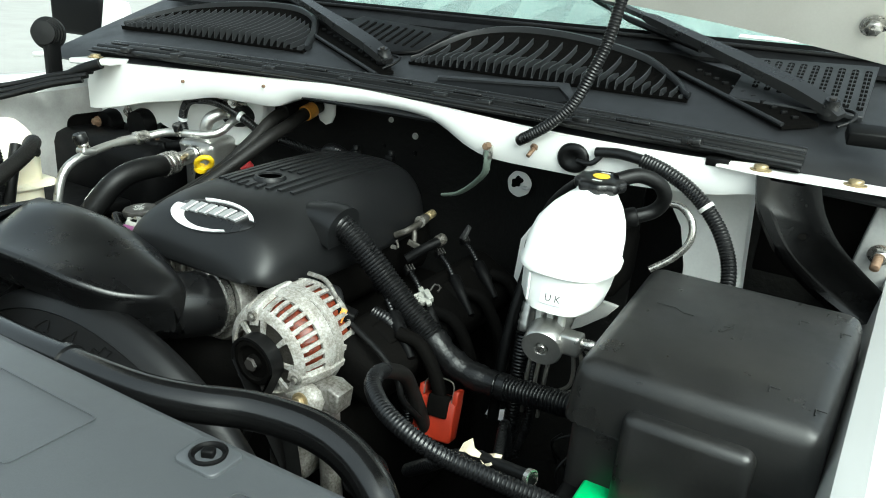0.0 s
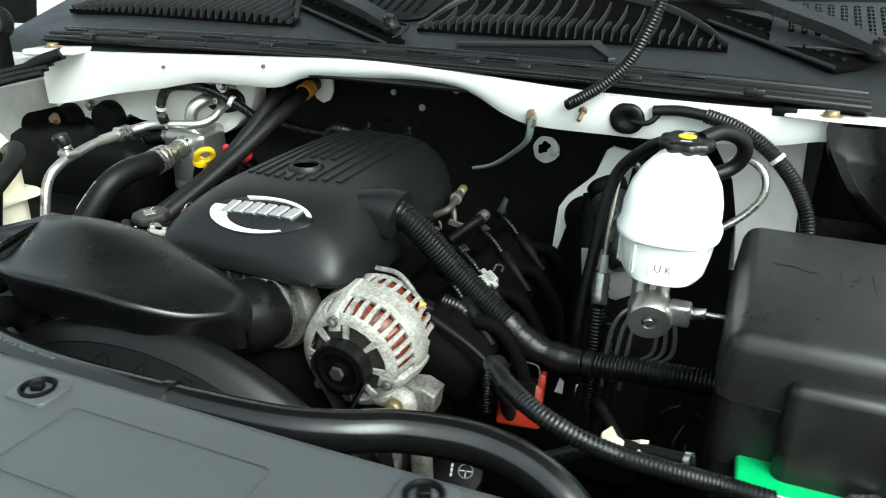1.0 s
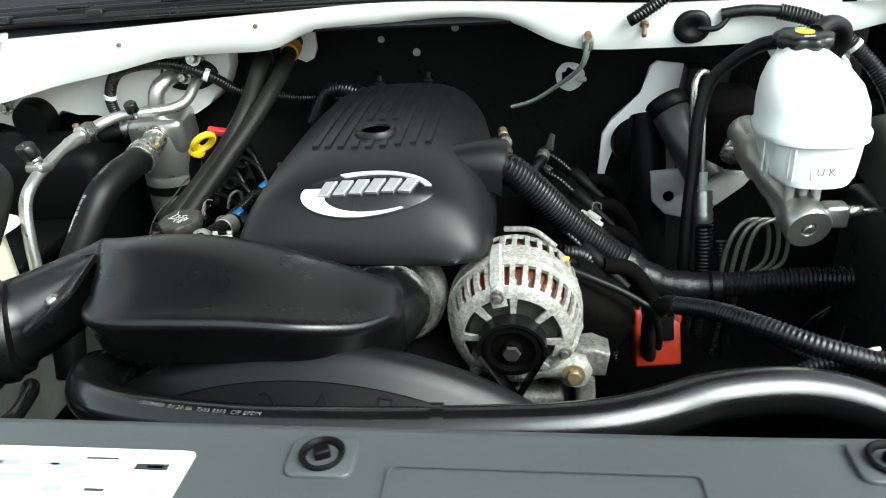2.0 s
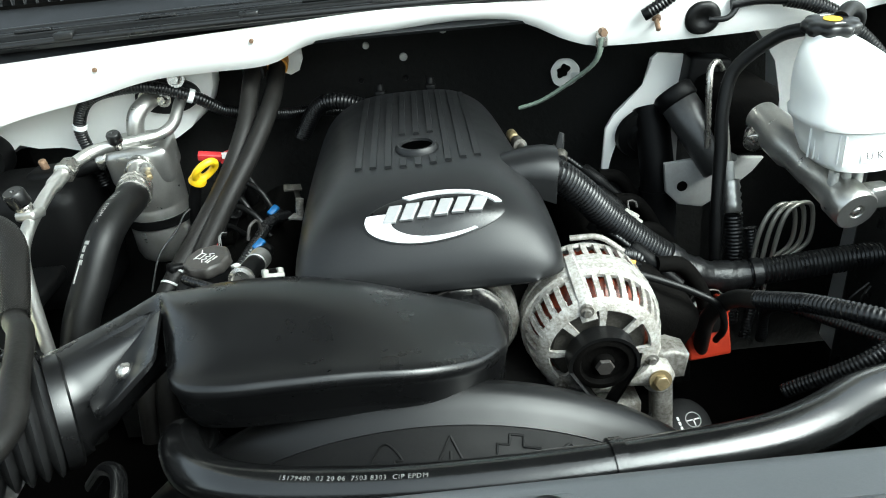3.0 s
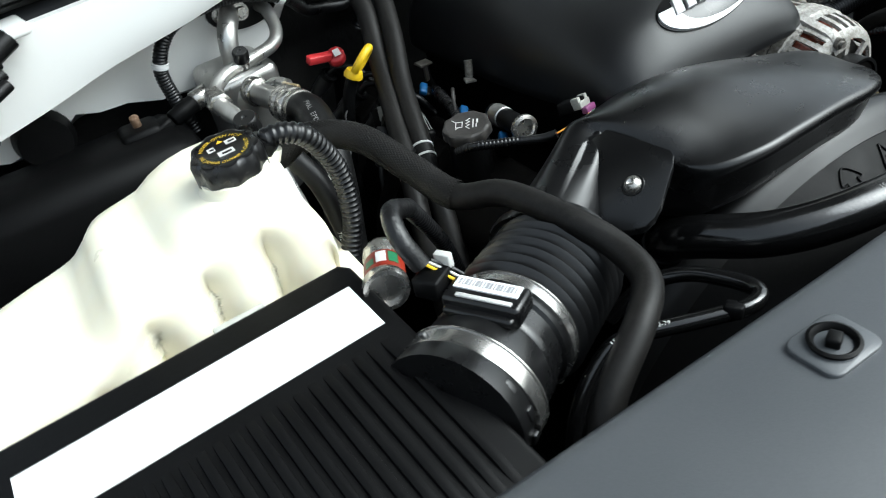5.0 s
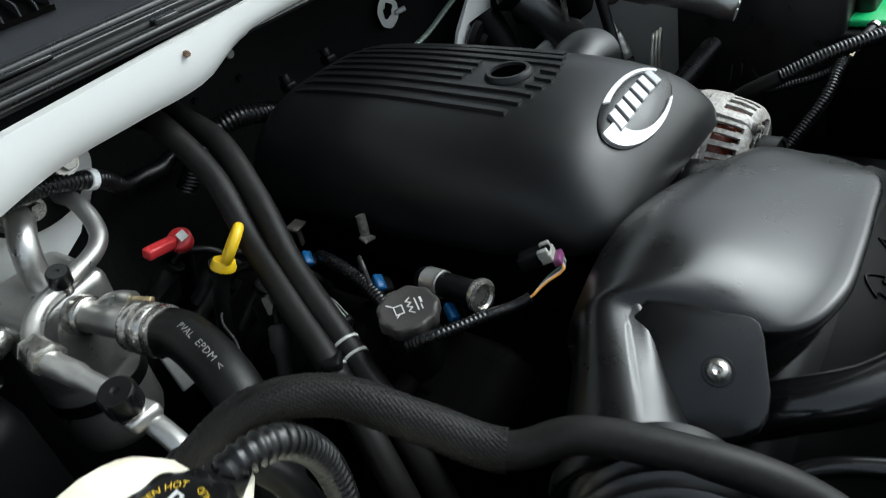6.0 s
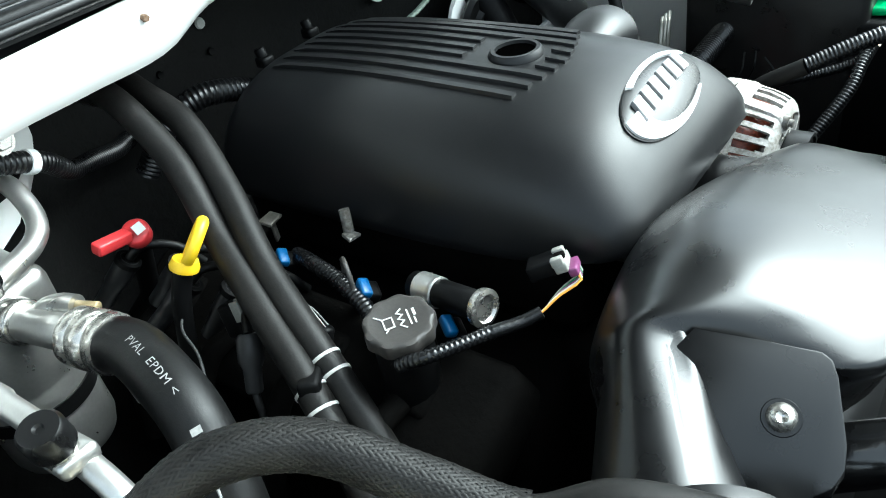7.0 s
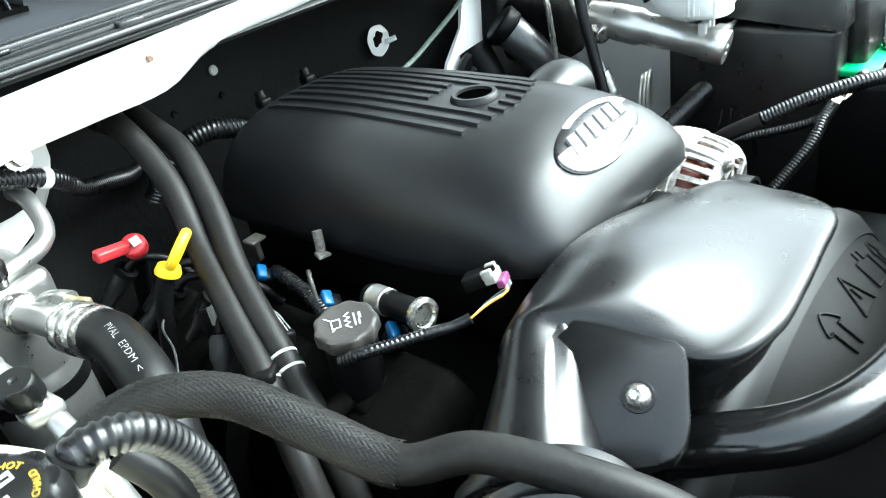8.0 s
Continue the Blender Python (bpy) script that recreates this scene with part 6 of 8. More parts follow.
for a, b in (((-0.290, 0.745, 1.105), (-0.316, 0.770, 1.070)), ((-0.283, 0.665, 1.100), (-0.310, 0.690, 1.070)), ((-0.266, 0.705, 1.095), (-0.284, 0.735, 1.060)), ((-0.262, 0.640, 1.085), (-0.285, 0.665, 1.045))):
    pb = tagged(new("ignition_wire"), "black ignition wire with thick rubber boot", "wire", "ignition wires")
    a, b = V(*a), V(*b)
    part("boot", lathe([(0, 0), (0.0085, 0), (0.0105, 0.004), (0.0105, 0.030), (0.0085, 0.036), (0.0085, 0.058), (0, 0.06)], aim(a, b), 18), BOOT, pb)
    part("collar", lathe([(0.0075, 0), (0.0118, 0.0005), (0.0122, 0.003), (0.0118, 0.006), (0.0075, 0.0065)], aim(a, b), 18), MATTE, pb)
    part("lead", tube([a, a + V(0.012, -0.008, 0.008), a + V(0.035, -0.02, -0.004), a + V(0.05, -0.03, -0.03)], 0.0042, 10), RUBBER, pb)
rw = thing("coil_wires", "bundle of white and red coil wires in a black plug", "wiring")
part("plug", box(0.012, 0.014, 0.018, pose(-0.262, 0.538, 1.070, 10, 20, 0), 0.003), MATTE, rw)
for k, c in enumerate((DIMPRINT, RED, DIMPRINT, FAINTPRINT)):
    part("wire", tube([(-0.266 + 0.003 * k, 0.535, 1.078), (-0.264 + 0.002 * k, 0.545, 1.092), (-0.258, 0.552, 1.094), (-0.254, 0.560, 1.090)], 0.0007, 6), c, rw)
pw = thing("coil_connector", "pale slotted coil connector under the heater hoses", "connector")
for k in range(3):
    part("fin", box(0.0022, 0.010, 0.018, pose(-0.284 + 0.005 * k, 0.612, 1.085, -20, 15, 10), 0.0006), OFFGREY, pw)
part("body", box(0.020, 0.020, 0.03, pose(-0.280, 0.622, 1.072, -20, 15, 10), 0.003), MATTE, pw)
gb = thing("spark_plug_lead", "grey rubber plug boot on a thin lead", "wire")
GA, GB = V(-0.294, 0.590, 1.078), V(-0.316, 0.575, 1.042)
part("boot", lathe([(0, 0), (0.008, 0), (0.0105, 0.004), (0.0105, 0.022), (0.0075, 0.028), (0.0070, 0.046), (0.0055, 0.048), (0, 0.049)], aim(GA, GB), 20), GREYBOOT, gb)
part("lead", tube([GB, GB + V(-0.006, -0.008, -0.012), GB + V(-0.010, -0.014, -0.035), GB + V(-0.008, -0.01, -0.08)], 0.0032, 10), RUBBER, gb)
part("upper_lead", tube([GA, GA + V(0.010, 0.012, 0.006), GA + V(0.028, 0.03, -0.006), GA + V(0.04, 0.05, -0.03)], 0.0036, 10), RUBBER, gb)
rb = thing("rail_bracket", "dull metal bracket at the end of the fuel rail", "bracket")
part("plate", prism([(-0.014, -0.006), (0.012, -0.008), (0.015, 0.005), (-0.010, 0.008)], 0, 0.003, pose(-0.184, 0.674, 1.096, 15, 10, 30), 0.001), CASTDARK, rb)
part("leg", box(0.008, 0.003, 0.028, pose(-0.179, 0.679, 1.083, 0, 0, 30), 0.0008), CASTDARK, rb)
tw = thing("thin_wire", "thin grey wire hanging beside the aluminium pipe", "wire")
part("strand", tube([(-0.312, 0.640, 1.098), (-0.325, 0.628, 1.092), (-0.332, 0.605, 1.080), (-0.352, 0.575, 1.060), (-0.365, 0.55, 1.02)], 0.0013, 8), GREYBOOT, tw)
hk = thing("wire_clip", "small black plastic clip loop on the injector harness", "clip")
part("loop", tube([(-0.222, 0.535, 1.088), (-0.218, 0.541, 1.104), (-0.210, 0.553, 1.106), (-0.209, 0.557, 1.090)], 0.0022, 8), CAPGREY, hk)
lb = thing("small_bracket", "small grey metal bracket beside the cover", "bracket")
part("plate", prism([(-0.012, -0.006), (0.006, -0.009), (0.010, 0.004), (-0.002, 0.006)], 0, 0.003, pose(-0.168, 0.588, 1.090, 10, 15, 20), 0.001), CAST, lb)
part("post", tube([(-0.163, 0.592, 1.092), (-0.162, 0.592, 1.103), (-0.160, 0.594, 1.113)], 0.0052, 10), CAST, lb)
tl = thing("throttle_loom", "thick black corrugated loom at the back of the cover", "wiring")
TL = [(-0.187, 0.857, 1.113), (-0.154, 0.830, 1.162), (-0.122, 0.811, 1.177), (-0.083, 0.804, 1.168), (-0.04, 0.813, 1.146)]
part("conduit", loom(TL, 0.013, 0.005, 0.12, 18), LOOM, tl)
for q in ((-0.050, 0.783, 1.188), (0.026, 0.788, 1.190)):
    cl = tagged(new("cover_clip"), "small black clip stud at the cover's rear edge", "clip", "cover clips")
    part("stud", rod(V(*q), V(*q) + V(0, 0.004, 0.014), 0.006, 12), MATTE, cl)
    part("foot", box(0.016, 0.016, 0.012, Matrix.Translation(q), 0.003), MATTE, cl)

# ---- brake reservoir and master cylinder ----
mc = thing("master_cylinder", "cast aluminium brake master cylinder", "master cylinder")
M0, M1 = V(0.487, 0.433, 1.098), V(0.462, 0.640, 1.150)
part("barrel", lathe([(0, 0), (0.006, 0.0), (0.007, 0.004), (0.009, 0.0), (0.0235, 0), (0.025, 0.002), (0.025, 0.030), (0.0225, 0.034), (0.0215, 0.08), (0.023, 0.085), (0.023, 0.12), (0.027, 0.13), (0.027, 0.16), (0.022, 0.21), (0, 0.21)], aim(M0, M1), 36), ALLOY, mc)
part("end_plug", lathe([(0, -0.001), (0.0045, -0.001), (0.0055, 0.001), (0, 0.001)], aim(M0, M1), 16), STEEL, mc)
part("port_boss", box(0.026, 0.024, 0.026, pose(0.517, 0.452, 1.108, 0, 0, 0), 0.004), ALLOY, mc)
part("line_nut", rod((0.527, 0.452, 1.110), (0.546, 0.452, 1.112), 0.007, 6), STEEL, mc)
part("brake_line", tube([(0.545, 0.452, 1.112), (0.565, 0.452, 1.112), (0.585, 0.458, 1.108), (0.59, 0.47, 1.09), (0.59, 0.50, 1.05)], 0.0032, 10), STEEL, mc)
for k in range(3):
    part("reservoir_foot", box(0.008, 0.012, 0.020, pose(0.470 + 0.014 * k, 0.462, 1.128), 0.002), GREYPLASTIC, mc)
res = thing("brake_reservoir", "bright white plastic brake fluid reservoir with black cap", "reservoir")
secs = [  # z, centre y, half x, half y
    (1.144, 0.468, 0.026, 0.030), (1.147, 0.472, 0.042, 0.042), (1.154, 0.479, 0.049, 0.048), (1.170, 0.486, 0.053, 0.054), (1.190, 0.490, 0.056, 0.058), (1.193, 0.490, 0.061, 0.063), (1.200, 0.491, 0.062, 0.064),
    (1.203, 0.492, 0.059, 0.061), (1.225, 0.498, 0.058, 0.060), (1.243, 0.508, 0.053, 0.054), (1.257, 0.524, 0.043, 0.043), (1.266, 0.539, 0.032, 0.032), (1.270, 0.550, 0.026, 0.026), (1.276, 0.553, 0.025, 0.025)]
lp = []
for z, cy, hx, hy in secs:
    ring = []
    for k in range(56):
        a = 2 * math.pi * k / 56
        c, s = math.cos(a), math.sin(a)
        ring.append((0.490 + 0.94 * hx * (1 if c > 0 else -1) * abs(c) ** 0.8, cy + hy * (1 if s > 0 else -1) * abs(s) ** 0.8, z))
    lp.append(ring)
part("body", rings(bmesh.new(), lp), RESERVOIR, res, smooth=55)
for k in range(7):
    part("moulded_rib", box(0.0025, 0.003, 0.035, pose(0.4395 + 0.0035 * k, 0.470 - 0.0058 * k, 1.172, 0, 0, -30), 0.001), RESERVOIR, res)
RC = pose(0.492, 0.556, 1.273, 5, 0, 0)
rc = part("cap", lathe([(0, 0), (0.029, 0), (0.031, 0.003), (0.031, 0.011), (0.0285, 0.0135), (0.020, 0.0145), (0, 0.0150)], RC, 96, shape=lambda a, i: 1 + (0.05 * math.cos(9 * a) if 1 <= i <= 4 else 0)), GLOSSY, res, "black scalloped cap with yellow symbol")
part("yellow_disc", lathe([(0, 0.0150), (0.0105, 0.0150), (0.0105, 0.0156), (0, 0.0156)], RC, 28), YELLOWPRINT, rc, "yellow printed disc", smooth=0)
for dy in (0.017, -0.017):
    part("printed_bar", box(0.012, 0.003, 0.0004, RC @ Matrix.Translation((0, dy, 0.0147)), 0), WHITEPRINT, rc, smooth=0)
LM = pose(0.493, 0.4325, 1.169, 80, 0, 0)
lbm = part("sticker", box(0.030, 0.022, 0.0008, LM, 0), LABEL, res, "white sticker with bar code and letters", smooth=0)
part("lettering", written("U K", 0.012, lambda x, y: LM @ V(x, y - 0.004, 0.0007)), INK, lbm, smooth=0)
for k in range(8):
    part("bar", box(0.0012, 0.005, 0.0003, LM @ Matrix.Translation((-0.008 + 0.0022 * k, 0.0068, 0.0006)), 0), GREYINK, lbm, smooth=0)

# hydraulic booster cluster behind
hb = thing("hydraulic_booster", "grey metal brake booster with black cylinders behind the reservoir", "brake booster")
part("side_plate", prism([(0.357, 1.067), (0.420, 1.072), (0.505, 1.063), (0.490, 1.043), (0.455, 1.015), (0.418, 0.992), (0.382, 1.000), (0.362, 1.021)], -0.705, -0.697, Matrix(((1, 0, 0, 0), (0, 0, -1, 0), (0, 1, 0, 0), (0, 0, 0, 1))), 0.002), DUSTSHADEWHITE, hb, "dusty grey bracket plate")
# plate is not drilled: the hole's shade is a near-black disc
part("plate_hole", lathe([(0, 0), (0.008, 0), (0.008, 0.0012), (0, 0.0012)], aim((0.385, 0.6965, 1.030), (0.385, 0.6, 1.030)), 16), DARK, hb)
part("control_module", box(0.062, 0.04, 0.090, pose(0.437, 0.785, 1.155, 0, 8, 0), 0.006), MATTE, hb, "black module")
part("main_body", box(0.09, 0.12, 0.10, pose(0.46, 0.72, 1.13), 0.02), DARK, hb)
part("accumulator_tube", rod((0.383, 0.735, 1.150), (0.432, 0.672, 1.062), 0.027, 28), DARKMETAL, hb, "dark grey cylinder")
part("tube_collar", rod((0.376, 0.745, 1.163), (0.386, 0.732, 1.146), 0.030, 28), MATTE, hb)
part("port_ball", rod((0.455, 0.63, 1.135), (0.440, 0.60, 1.125), 0.014, 16), STEEL, hb)
part("return_pipe", tube([(0.405, 0.665, 1.10), (0.402, 0.67, 1.18), (0.406, 0.68, 1.208), (0.418, 0.69, 1.214), (0.43, 0.70, 1.20)], 0.0045, 12), STEEL, hb)
part("green_clip", box(0.014, 0.01, 0.02, pose(0.437, 0.695, 1.165, 0, 20, 0), 0.003), GREEN, hb)
for k in range(3):
    part("hydraulic_pipe", tube([(0.43 + 0.012 * k, 0.55, 0.93), (0.435 + 0.014 * k, 0.545, 1.02 + 0.006 * k), (0.455 + 0.014 * k, 0.55, 1.055), (0.485 + 0.012 * k, 0.56, 1.045), (0.49 + 0.012 * k, 0.565, 0.99), (0.46 + 0.01 * k, 0.57, 0.96)], 0.0030, 10), PIPE, hb, "bent pale steel pipe")
steer = thing("steering_column_boot", "black plastic boot and sleeve on the firewall", "steering column")
part("flange", lathe([(0.02, 0), (0.050, 0), (0.054, 0.006), (0.050, 0.016), (0.034, 0.020), (0.030, 0.03)], aim((0.352, 0.795, 1.086), (0.352, 0.72, 1.070)) @ Matrix.Scale(0.82, 4), 36), RUBBER, steer)
part("sleeve", tube([(0.361, 0.790, 1.125), (0.362, 0.765, 1.08), (0.363, 0.745, 1.03), (0.363, 0.735, 0.965)], 0.026, 24), MATTE, steer)
part("lower_sleeve", tube([(0.363, 0.740, 1.01), (0.363, 0.730, 0.93), (0.363, 0.72, 0.85)], 0.029, 24), MATTE, steer)
bv = thing("brake_vacuum_hose", "black rubber hose from the reservoir down to the engine", "hose")
part("rubber", tube([(0.478, 0.572, 1.276), (0.450, 0.598, 1.262), (0.412, 0.618, 1.222), (0.398, 0.610, 1.175), (0.394, 0.595, 1.12), (0.388, 0.575, 1.05), (0.386, 0.56, 0.98), (0.386, 0.55, 0.90)], 0.0085, 16), RUBBER, bv)
fo = thing("foil_fitting", "silver foil wrapped pipe fitting over black conduit", "fitting")
part("pipe", tube([(0.408, 0.64, 1.20), (0.406, 0.61, 1.14), (0.407, 0.595, 1.10)], 0.0035, 10), PIPE, fo)
part("tip", rod((0.407, 0.597, 1.105), (0.408, 0.588, 1.080), 0.006, 14), GREYPLASTIC, fo)
part("foil", tube([(0.408, 0.588, 1.082), (0.409, 0.58, 1.06), (0.410, 0.574, 1.042)], 0.0115, 14, 0.005, lambda s: 0.0115 + 0.0012 * math.sin(s * 700)), ALLOY, fo)
part("conduit", loom([(0.410, 0.573, 1.040), (0.412, 0.565, 1.00), (0.413, 0.56, 0.95), (0.413, 0.555, 0.88)], 0.012, 0.005, 0.1, 16), LOOM, fo)
fc = thing("thin_conduit", "thin black corrugated conduit hanging down", "conduit")
part("conduit", loom([(0.432, 0.565, 1.02), (0.436, 0.555, 0.98), (0.44, 0.55, 0.92), (0.43, 0.54, 0.86)], 0.0075, 0.0045, 0.12, 12), LOOM, fc)

# hose looping off the reservoir, harness above it, steel line
rl = thing("reservoir_return_hose", "black rubber hose looping behind the reservoir", "hose")
part("rubber", tube([(0.508, 0.566, 1.284), (0.530, 0.588, 1.290), (0.552, 0.606, 1.280), (0.559, 0.618, 1.260), (0.548, 0.622, 1.240), (0.522, 0.606, 1.228), (0.50, 0.60, 1.21)], 0.0095, 16), RUBBER, rl)
part("clip", rod((0.515, 0.602, 1.226), (0.53, 0.610, 1.232), 0.013, 14), MATTE, rl)
ls = thing("steel_brake_line", "bent steel brake line on the firewall", "pipe")
part("pipe", tube([(0.545, 0.69, 1.235), (0.570, 0.68, 1.238), (0.590, 0.67, 1.222), (0.592, 0.665, 1.195), (0.575, 0.66, 1.170), (0.55, 0.65, 1.15)], 0.005, 12), STEEL, ls)
ch2 = thing("cowl_harness", "black corrugated harness along the cowl edge", "wiring")
CH2 = [(0.435, 0.704, 1.286), (0.470, 0.700, 1.290), (0.505, 0.694, 1.288), (0.540, 0.690, 1.279), (0.575, 0.688, 1.262), (0.605, 0.685, 1.238), (0.632, 0.672, 1.208), (0.650, 0.655, 1.17), (0.655, 0.63, 1.12)]
part("taped_end", tube(CH2[:3], 0.0075, 12), TAPE, ch2)
part("conduit", loom(CH2[2:], 0.0105, 0.0045, 0.12, 16), LOOM, ch2)
part("tie", band(CH2, 0.0105, 0.55, 0.006, out=0.0012), GREYPLASTIC, ch2)
part("branch", tube([(0.446, 0.703, 1.286), (0.435, 0.700, 1.272), (0.425, 0.70, 1.268), (0.408, 0.706, 1.268)], 0.004, 10), TAPE, ch2)
gr = thing("rubber_grommet", "black rubber grommet in the white cowl panel", "grommet")
part("ring", lathe([(0.006, 0.004), (0.010, 0.008), (0.018, 0.008), (0.0215, 0.005), (0.0225, 0.0), (0.0215, -0.004), (0.006, -0.004)], aim((0.400, 0.7115, 1.2705), (0.400, 0.60, 1.2605)), 32, shape=lambda a, i: 1 + 0.12 * abs(math.cos(a))), RUBBER, gr)

# loom from the cover's snout
ml = thing("main_loom", "thick black corrugated engine loom", "wiring")
ML = [(0.128, 0.484, 1.165), (0.155, 0.487, 1.157), (0.185, 0.494, 1.130), (0.220, 0.503, 1.090), (0.262, 0.508, 1.050), (0.302, 0.509, 1.018)]
ML2 = [(0.297, 0.509, 1.022), (0.322, 0.508, 1.003), (0.346, 0.508, 0.990), (0.376, 0.508, 0.984), (0.405, 0.507, 0.984)]
ML3 = [(0.395, 0.507, 0.984), (0.44, 0.505, 0.988), (0.50, 0.502, 0.994), (0.55, 0.500, 0.998), (0.62, 0.500, 1.0)]
part("conduit", loom(ML, 0.0190, 0.0052, 0.11, 22), LOOM, ml)
part("taped_bend", tube(ML2, 0.0185, 20, 0.006, lambda s: 0.0195 + 0.0012 * math.sin(s * 160) + 0.0008 * math.sin(s * 420)), TAPE, ml)
part("conduit", loom(ML3, 0.0172, 0.0052, 0.10, 22), LOOM, ml)
part("band", band(ML3, 0.0178, 0.10, 0.012, out=0.001), TAPE, ml)

# battery cable loom
bl = thing("battery_cable", "black corrugated battery cable crossing to the battery", "cable")
BL = [(0.330, 0.452, 0.912), (0.3231, 0.4215, 0.9821), (0.3295, 0.3826, 1.0307), (0.3347, 0.3308, 1.0623), (0.3562, 0.2814, 1.0862), (0.3844, 0.2351, 1.0996), (0.4247, 0.2066, 1.0976), (0.4769, 0.2013, 1.0846), (0.5300, 0.2180, 1.0676), (0.5844, 0.2434, 1.0471), (0.625, 0.250, 1.040)]
part("taped_loop", tube(BL[:4], 0.0098, 16), OLDHOSE, bl)
part("conduit", loom(BL[3:], 0.0096, 0.0044, 0.12, 16), LOOM, bl)
part("terminal", box(0.03, 0.02, 0.016, pose(0.630, 0.228, 1.045, 0, 0, -10), 0.004), STEEL, bl)
bd = thing("second_battery_cable", "black battery cable with a corrugated conduit and a paper tag", "cable")
part("smooth_lead", tube([(0.554, 0.269, 1.045), (0.522, 0.278, 1.038), (0.489, 0.288, 1.03)], 0.0075, 14), RUBBER, bd)
part("clamp_ring", band([(0.554, 0.269, 1.045), (0.522, 0.278, 1.038), (0.489, 0.288, 1.03)], 0.0075, 0.06, 0.006, out=0.0020), STEEL, bd, "bright metal ring")
part("conduit", loom([(0.489, 0.288, 1.03), (0.458, 0.293, 1.016), (0.426, 0.299, 0.99), (0.376, 0.329, 0.94)], 0.0085, 0.0044, 0.12, 14), LOOM, bd)
part("branch", loom([(0.489, 0.288, 1.03), (0.493, 0.318, 0.995), (0.436, 0.476, 0.95), (0.436, 0.506, 0.88)], 0.0070, 0.0044, 0.12, 12), LOOM, bd)
lp = []
for k in range(7):
    w = 0.005 + 0.003 * math.sin(1.7 * k)
    c = V(0.467 + 0.0075 * k, 0.282 + 0.003 * math.sin(2.3 * k), 1.038 + 0.004 * math.sin(1.3 * k))
    lp.append([c + V(0, -w, -w * 0.4), c + V(0, w, w * 0.6), c + V(0.0004, w, w * 0.6 + 0.0006), c + V(0.0004, -w, -w * 0.4 + 0.0006)])
part("paper_tag", rings(bmesh.new(), lp), PAPER, bd, "crumpled beige paper tag", smooth=0)
br_ = thing("battery_cable_branch", "thin black cable to the alternator", "cable")
part("cable", tube([(0.222, 0.405, 1.066), (0.255, 0.398, 1.055), (0.290, 0.392, 1.040), (0.318, 0.385, 1.022), (0.328, 0.388, 0.99), (0.335, 0.42, 0.95)], 0.0042, 10), RUBBER, br_)
ap = thing("alternator_plug", "black alternator plug with an orange tag", "connector")
part("shell", box(0.030, 0.022, 0.022, pose(0.216, 0.408, 1.070, 0, 20, 20), 0.003), MATTE, ap)
part("tag", box(0.008, 0.003, 0.022, pose(0.2205, 0.3955, 1.074, -15, 20, 20), 0.001), ORANGETAG, ap, "orange tag")
part("lead", tube([(0.205, 0.415, 1.075), (0.185, 0.43, 1.090), (0.16, 0.43, 1.085)], 0.006, 10), TAPE, ap)
al = thing("alternator_loom", "black corrugated loom hanging beside the alternator", "wiring")
part("conduit", loom([(0.222, 0.468, 1.055), (0.250, 0.470, 1.045), (0.270, 0.472, 1.01), (0.284, 0.472, 0.96), (0.290, 0.470, 0.90)], 0.0095, 0.0045, 0.12, 14), LOOM, al)
rcp = thing("terminal_cover", "orange-red plastic battery terminal cover", "terminal cover")
RM = pose(0.338, 0.466, 0.930, -18, 0, 8)
part("shell", box(0.058, 0.034, 0.060, RM, 0.004), ORANGERED, rcp)
# near-black block in the red shell paints the shade inside its opening
part("slot", box(0.030, 0.020, 0.030, RM @ Matrix.Translation((0.004, -0.012, 0.019)), 0.002), DARK, rcp, "near-black inlay in place of a shaded opening")
for x in (-0.024, 0.026):
    part("ear", box(0.008, 0.026, 0.020, RM @ Matrix.Translation((x, -0.004, 0.034)), 0.002), ORANGERED, rcp)
part("bail", tube([RM @ V(-0.020, -0.016, 0.03), RM @ V(-0.018, -0.014, 0.052), RM @ V(0.018, -0.014, 0.054), RM @ V(0.022, -0.016, 0.02)], 0.0012, 8), CASTDARK, rcp, "thin wire bail")
bt = thing("battery", "black battery with a green top", "battery")
part("case", box(0.19, 0.17, 0.20, pose(0.665, 0.300, 0.925), 0.008), MATTE, bt)
part("top", box(0.150, 0.075, 0.012, pose(0.668, 0.283, 1.032), 0.004), GREEN, bt, "green plastic top")
part("printed_strip", box(0.120, 0.014, 0.0008, pose(0.672, 0.254, 1.0386), 0), LABEL, bt, "white printed strip", smooth=0)
part("red_bar", box(0.034, 0.006, 0.0006, pose(0.640, 0.255, 1.0394), 0), RED, bt, "red printed bar", smooth=0)
part("terminal_clamp", box(0.030, 0.022, 0.012, pose(0.700, 0.268, 1.046, 0, 0, 20), 0.004), STEEL, bt, "grey lead clamp")
part("clamp_bolt", hexbolt((0.706, 0.262, 1.052), (0, 0, 1), 0.006, 0.006), ZINC, bt)
jb = thing("wire_cluster", "dark tangle of plugs and wires beside the fuse box", "wiring")
rng = random.Random(5)
for k in range(5):
    a = V(0.545 + rng.uniform(-0.02, 0.02), 0.44 + rng.uniform(-0.02, 0.02), 0.985 + rng.uniform(-0.03, 0.01))
    b = a + V(rng.uniform(-0.03, 0.03), rng.uniform(-0.02, 0.02), -0.06)
    part("wire", tube([a, a.lerp(b, 0.5) + V(rng.uniform(-0.02, 0.02), -0.01, 0.01), b], 0.0015, 6), RUBBER, jb)

# fuse box
fb = thing("fuse_box", "large black plastic underhood fuse box with handle recess", "fuse box")


def fz(y):
    return 1.165 + 0.12 * (y - 0.305)


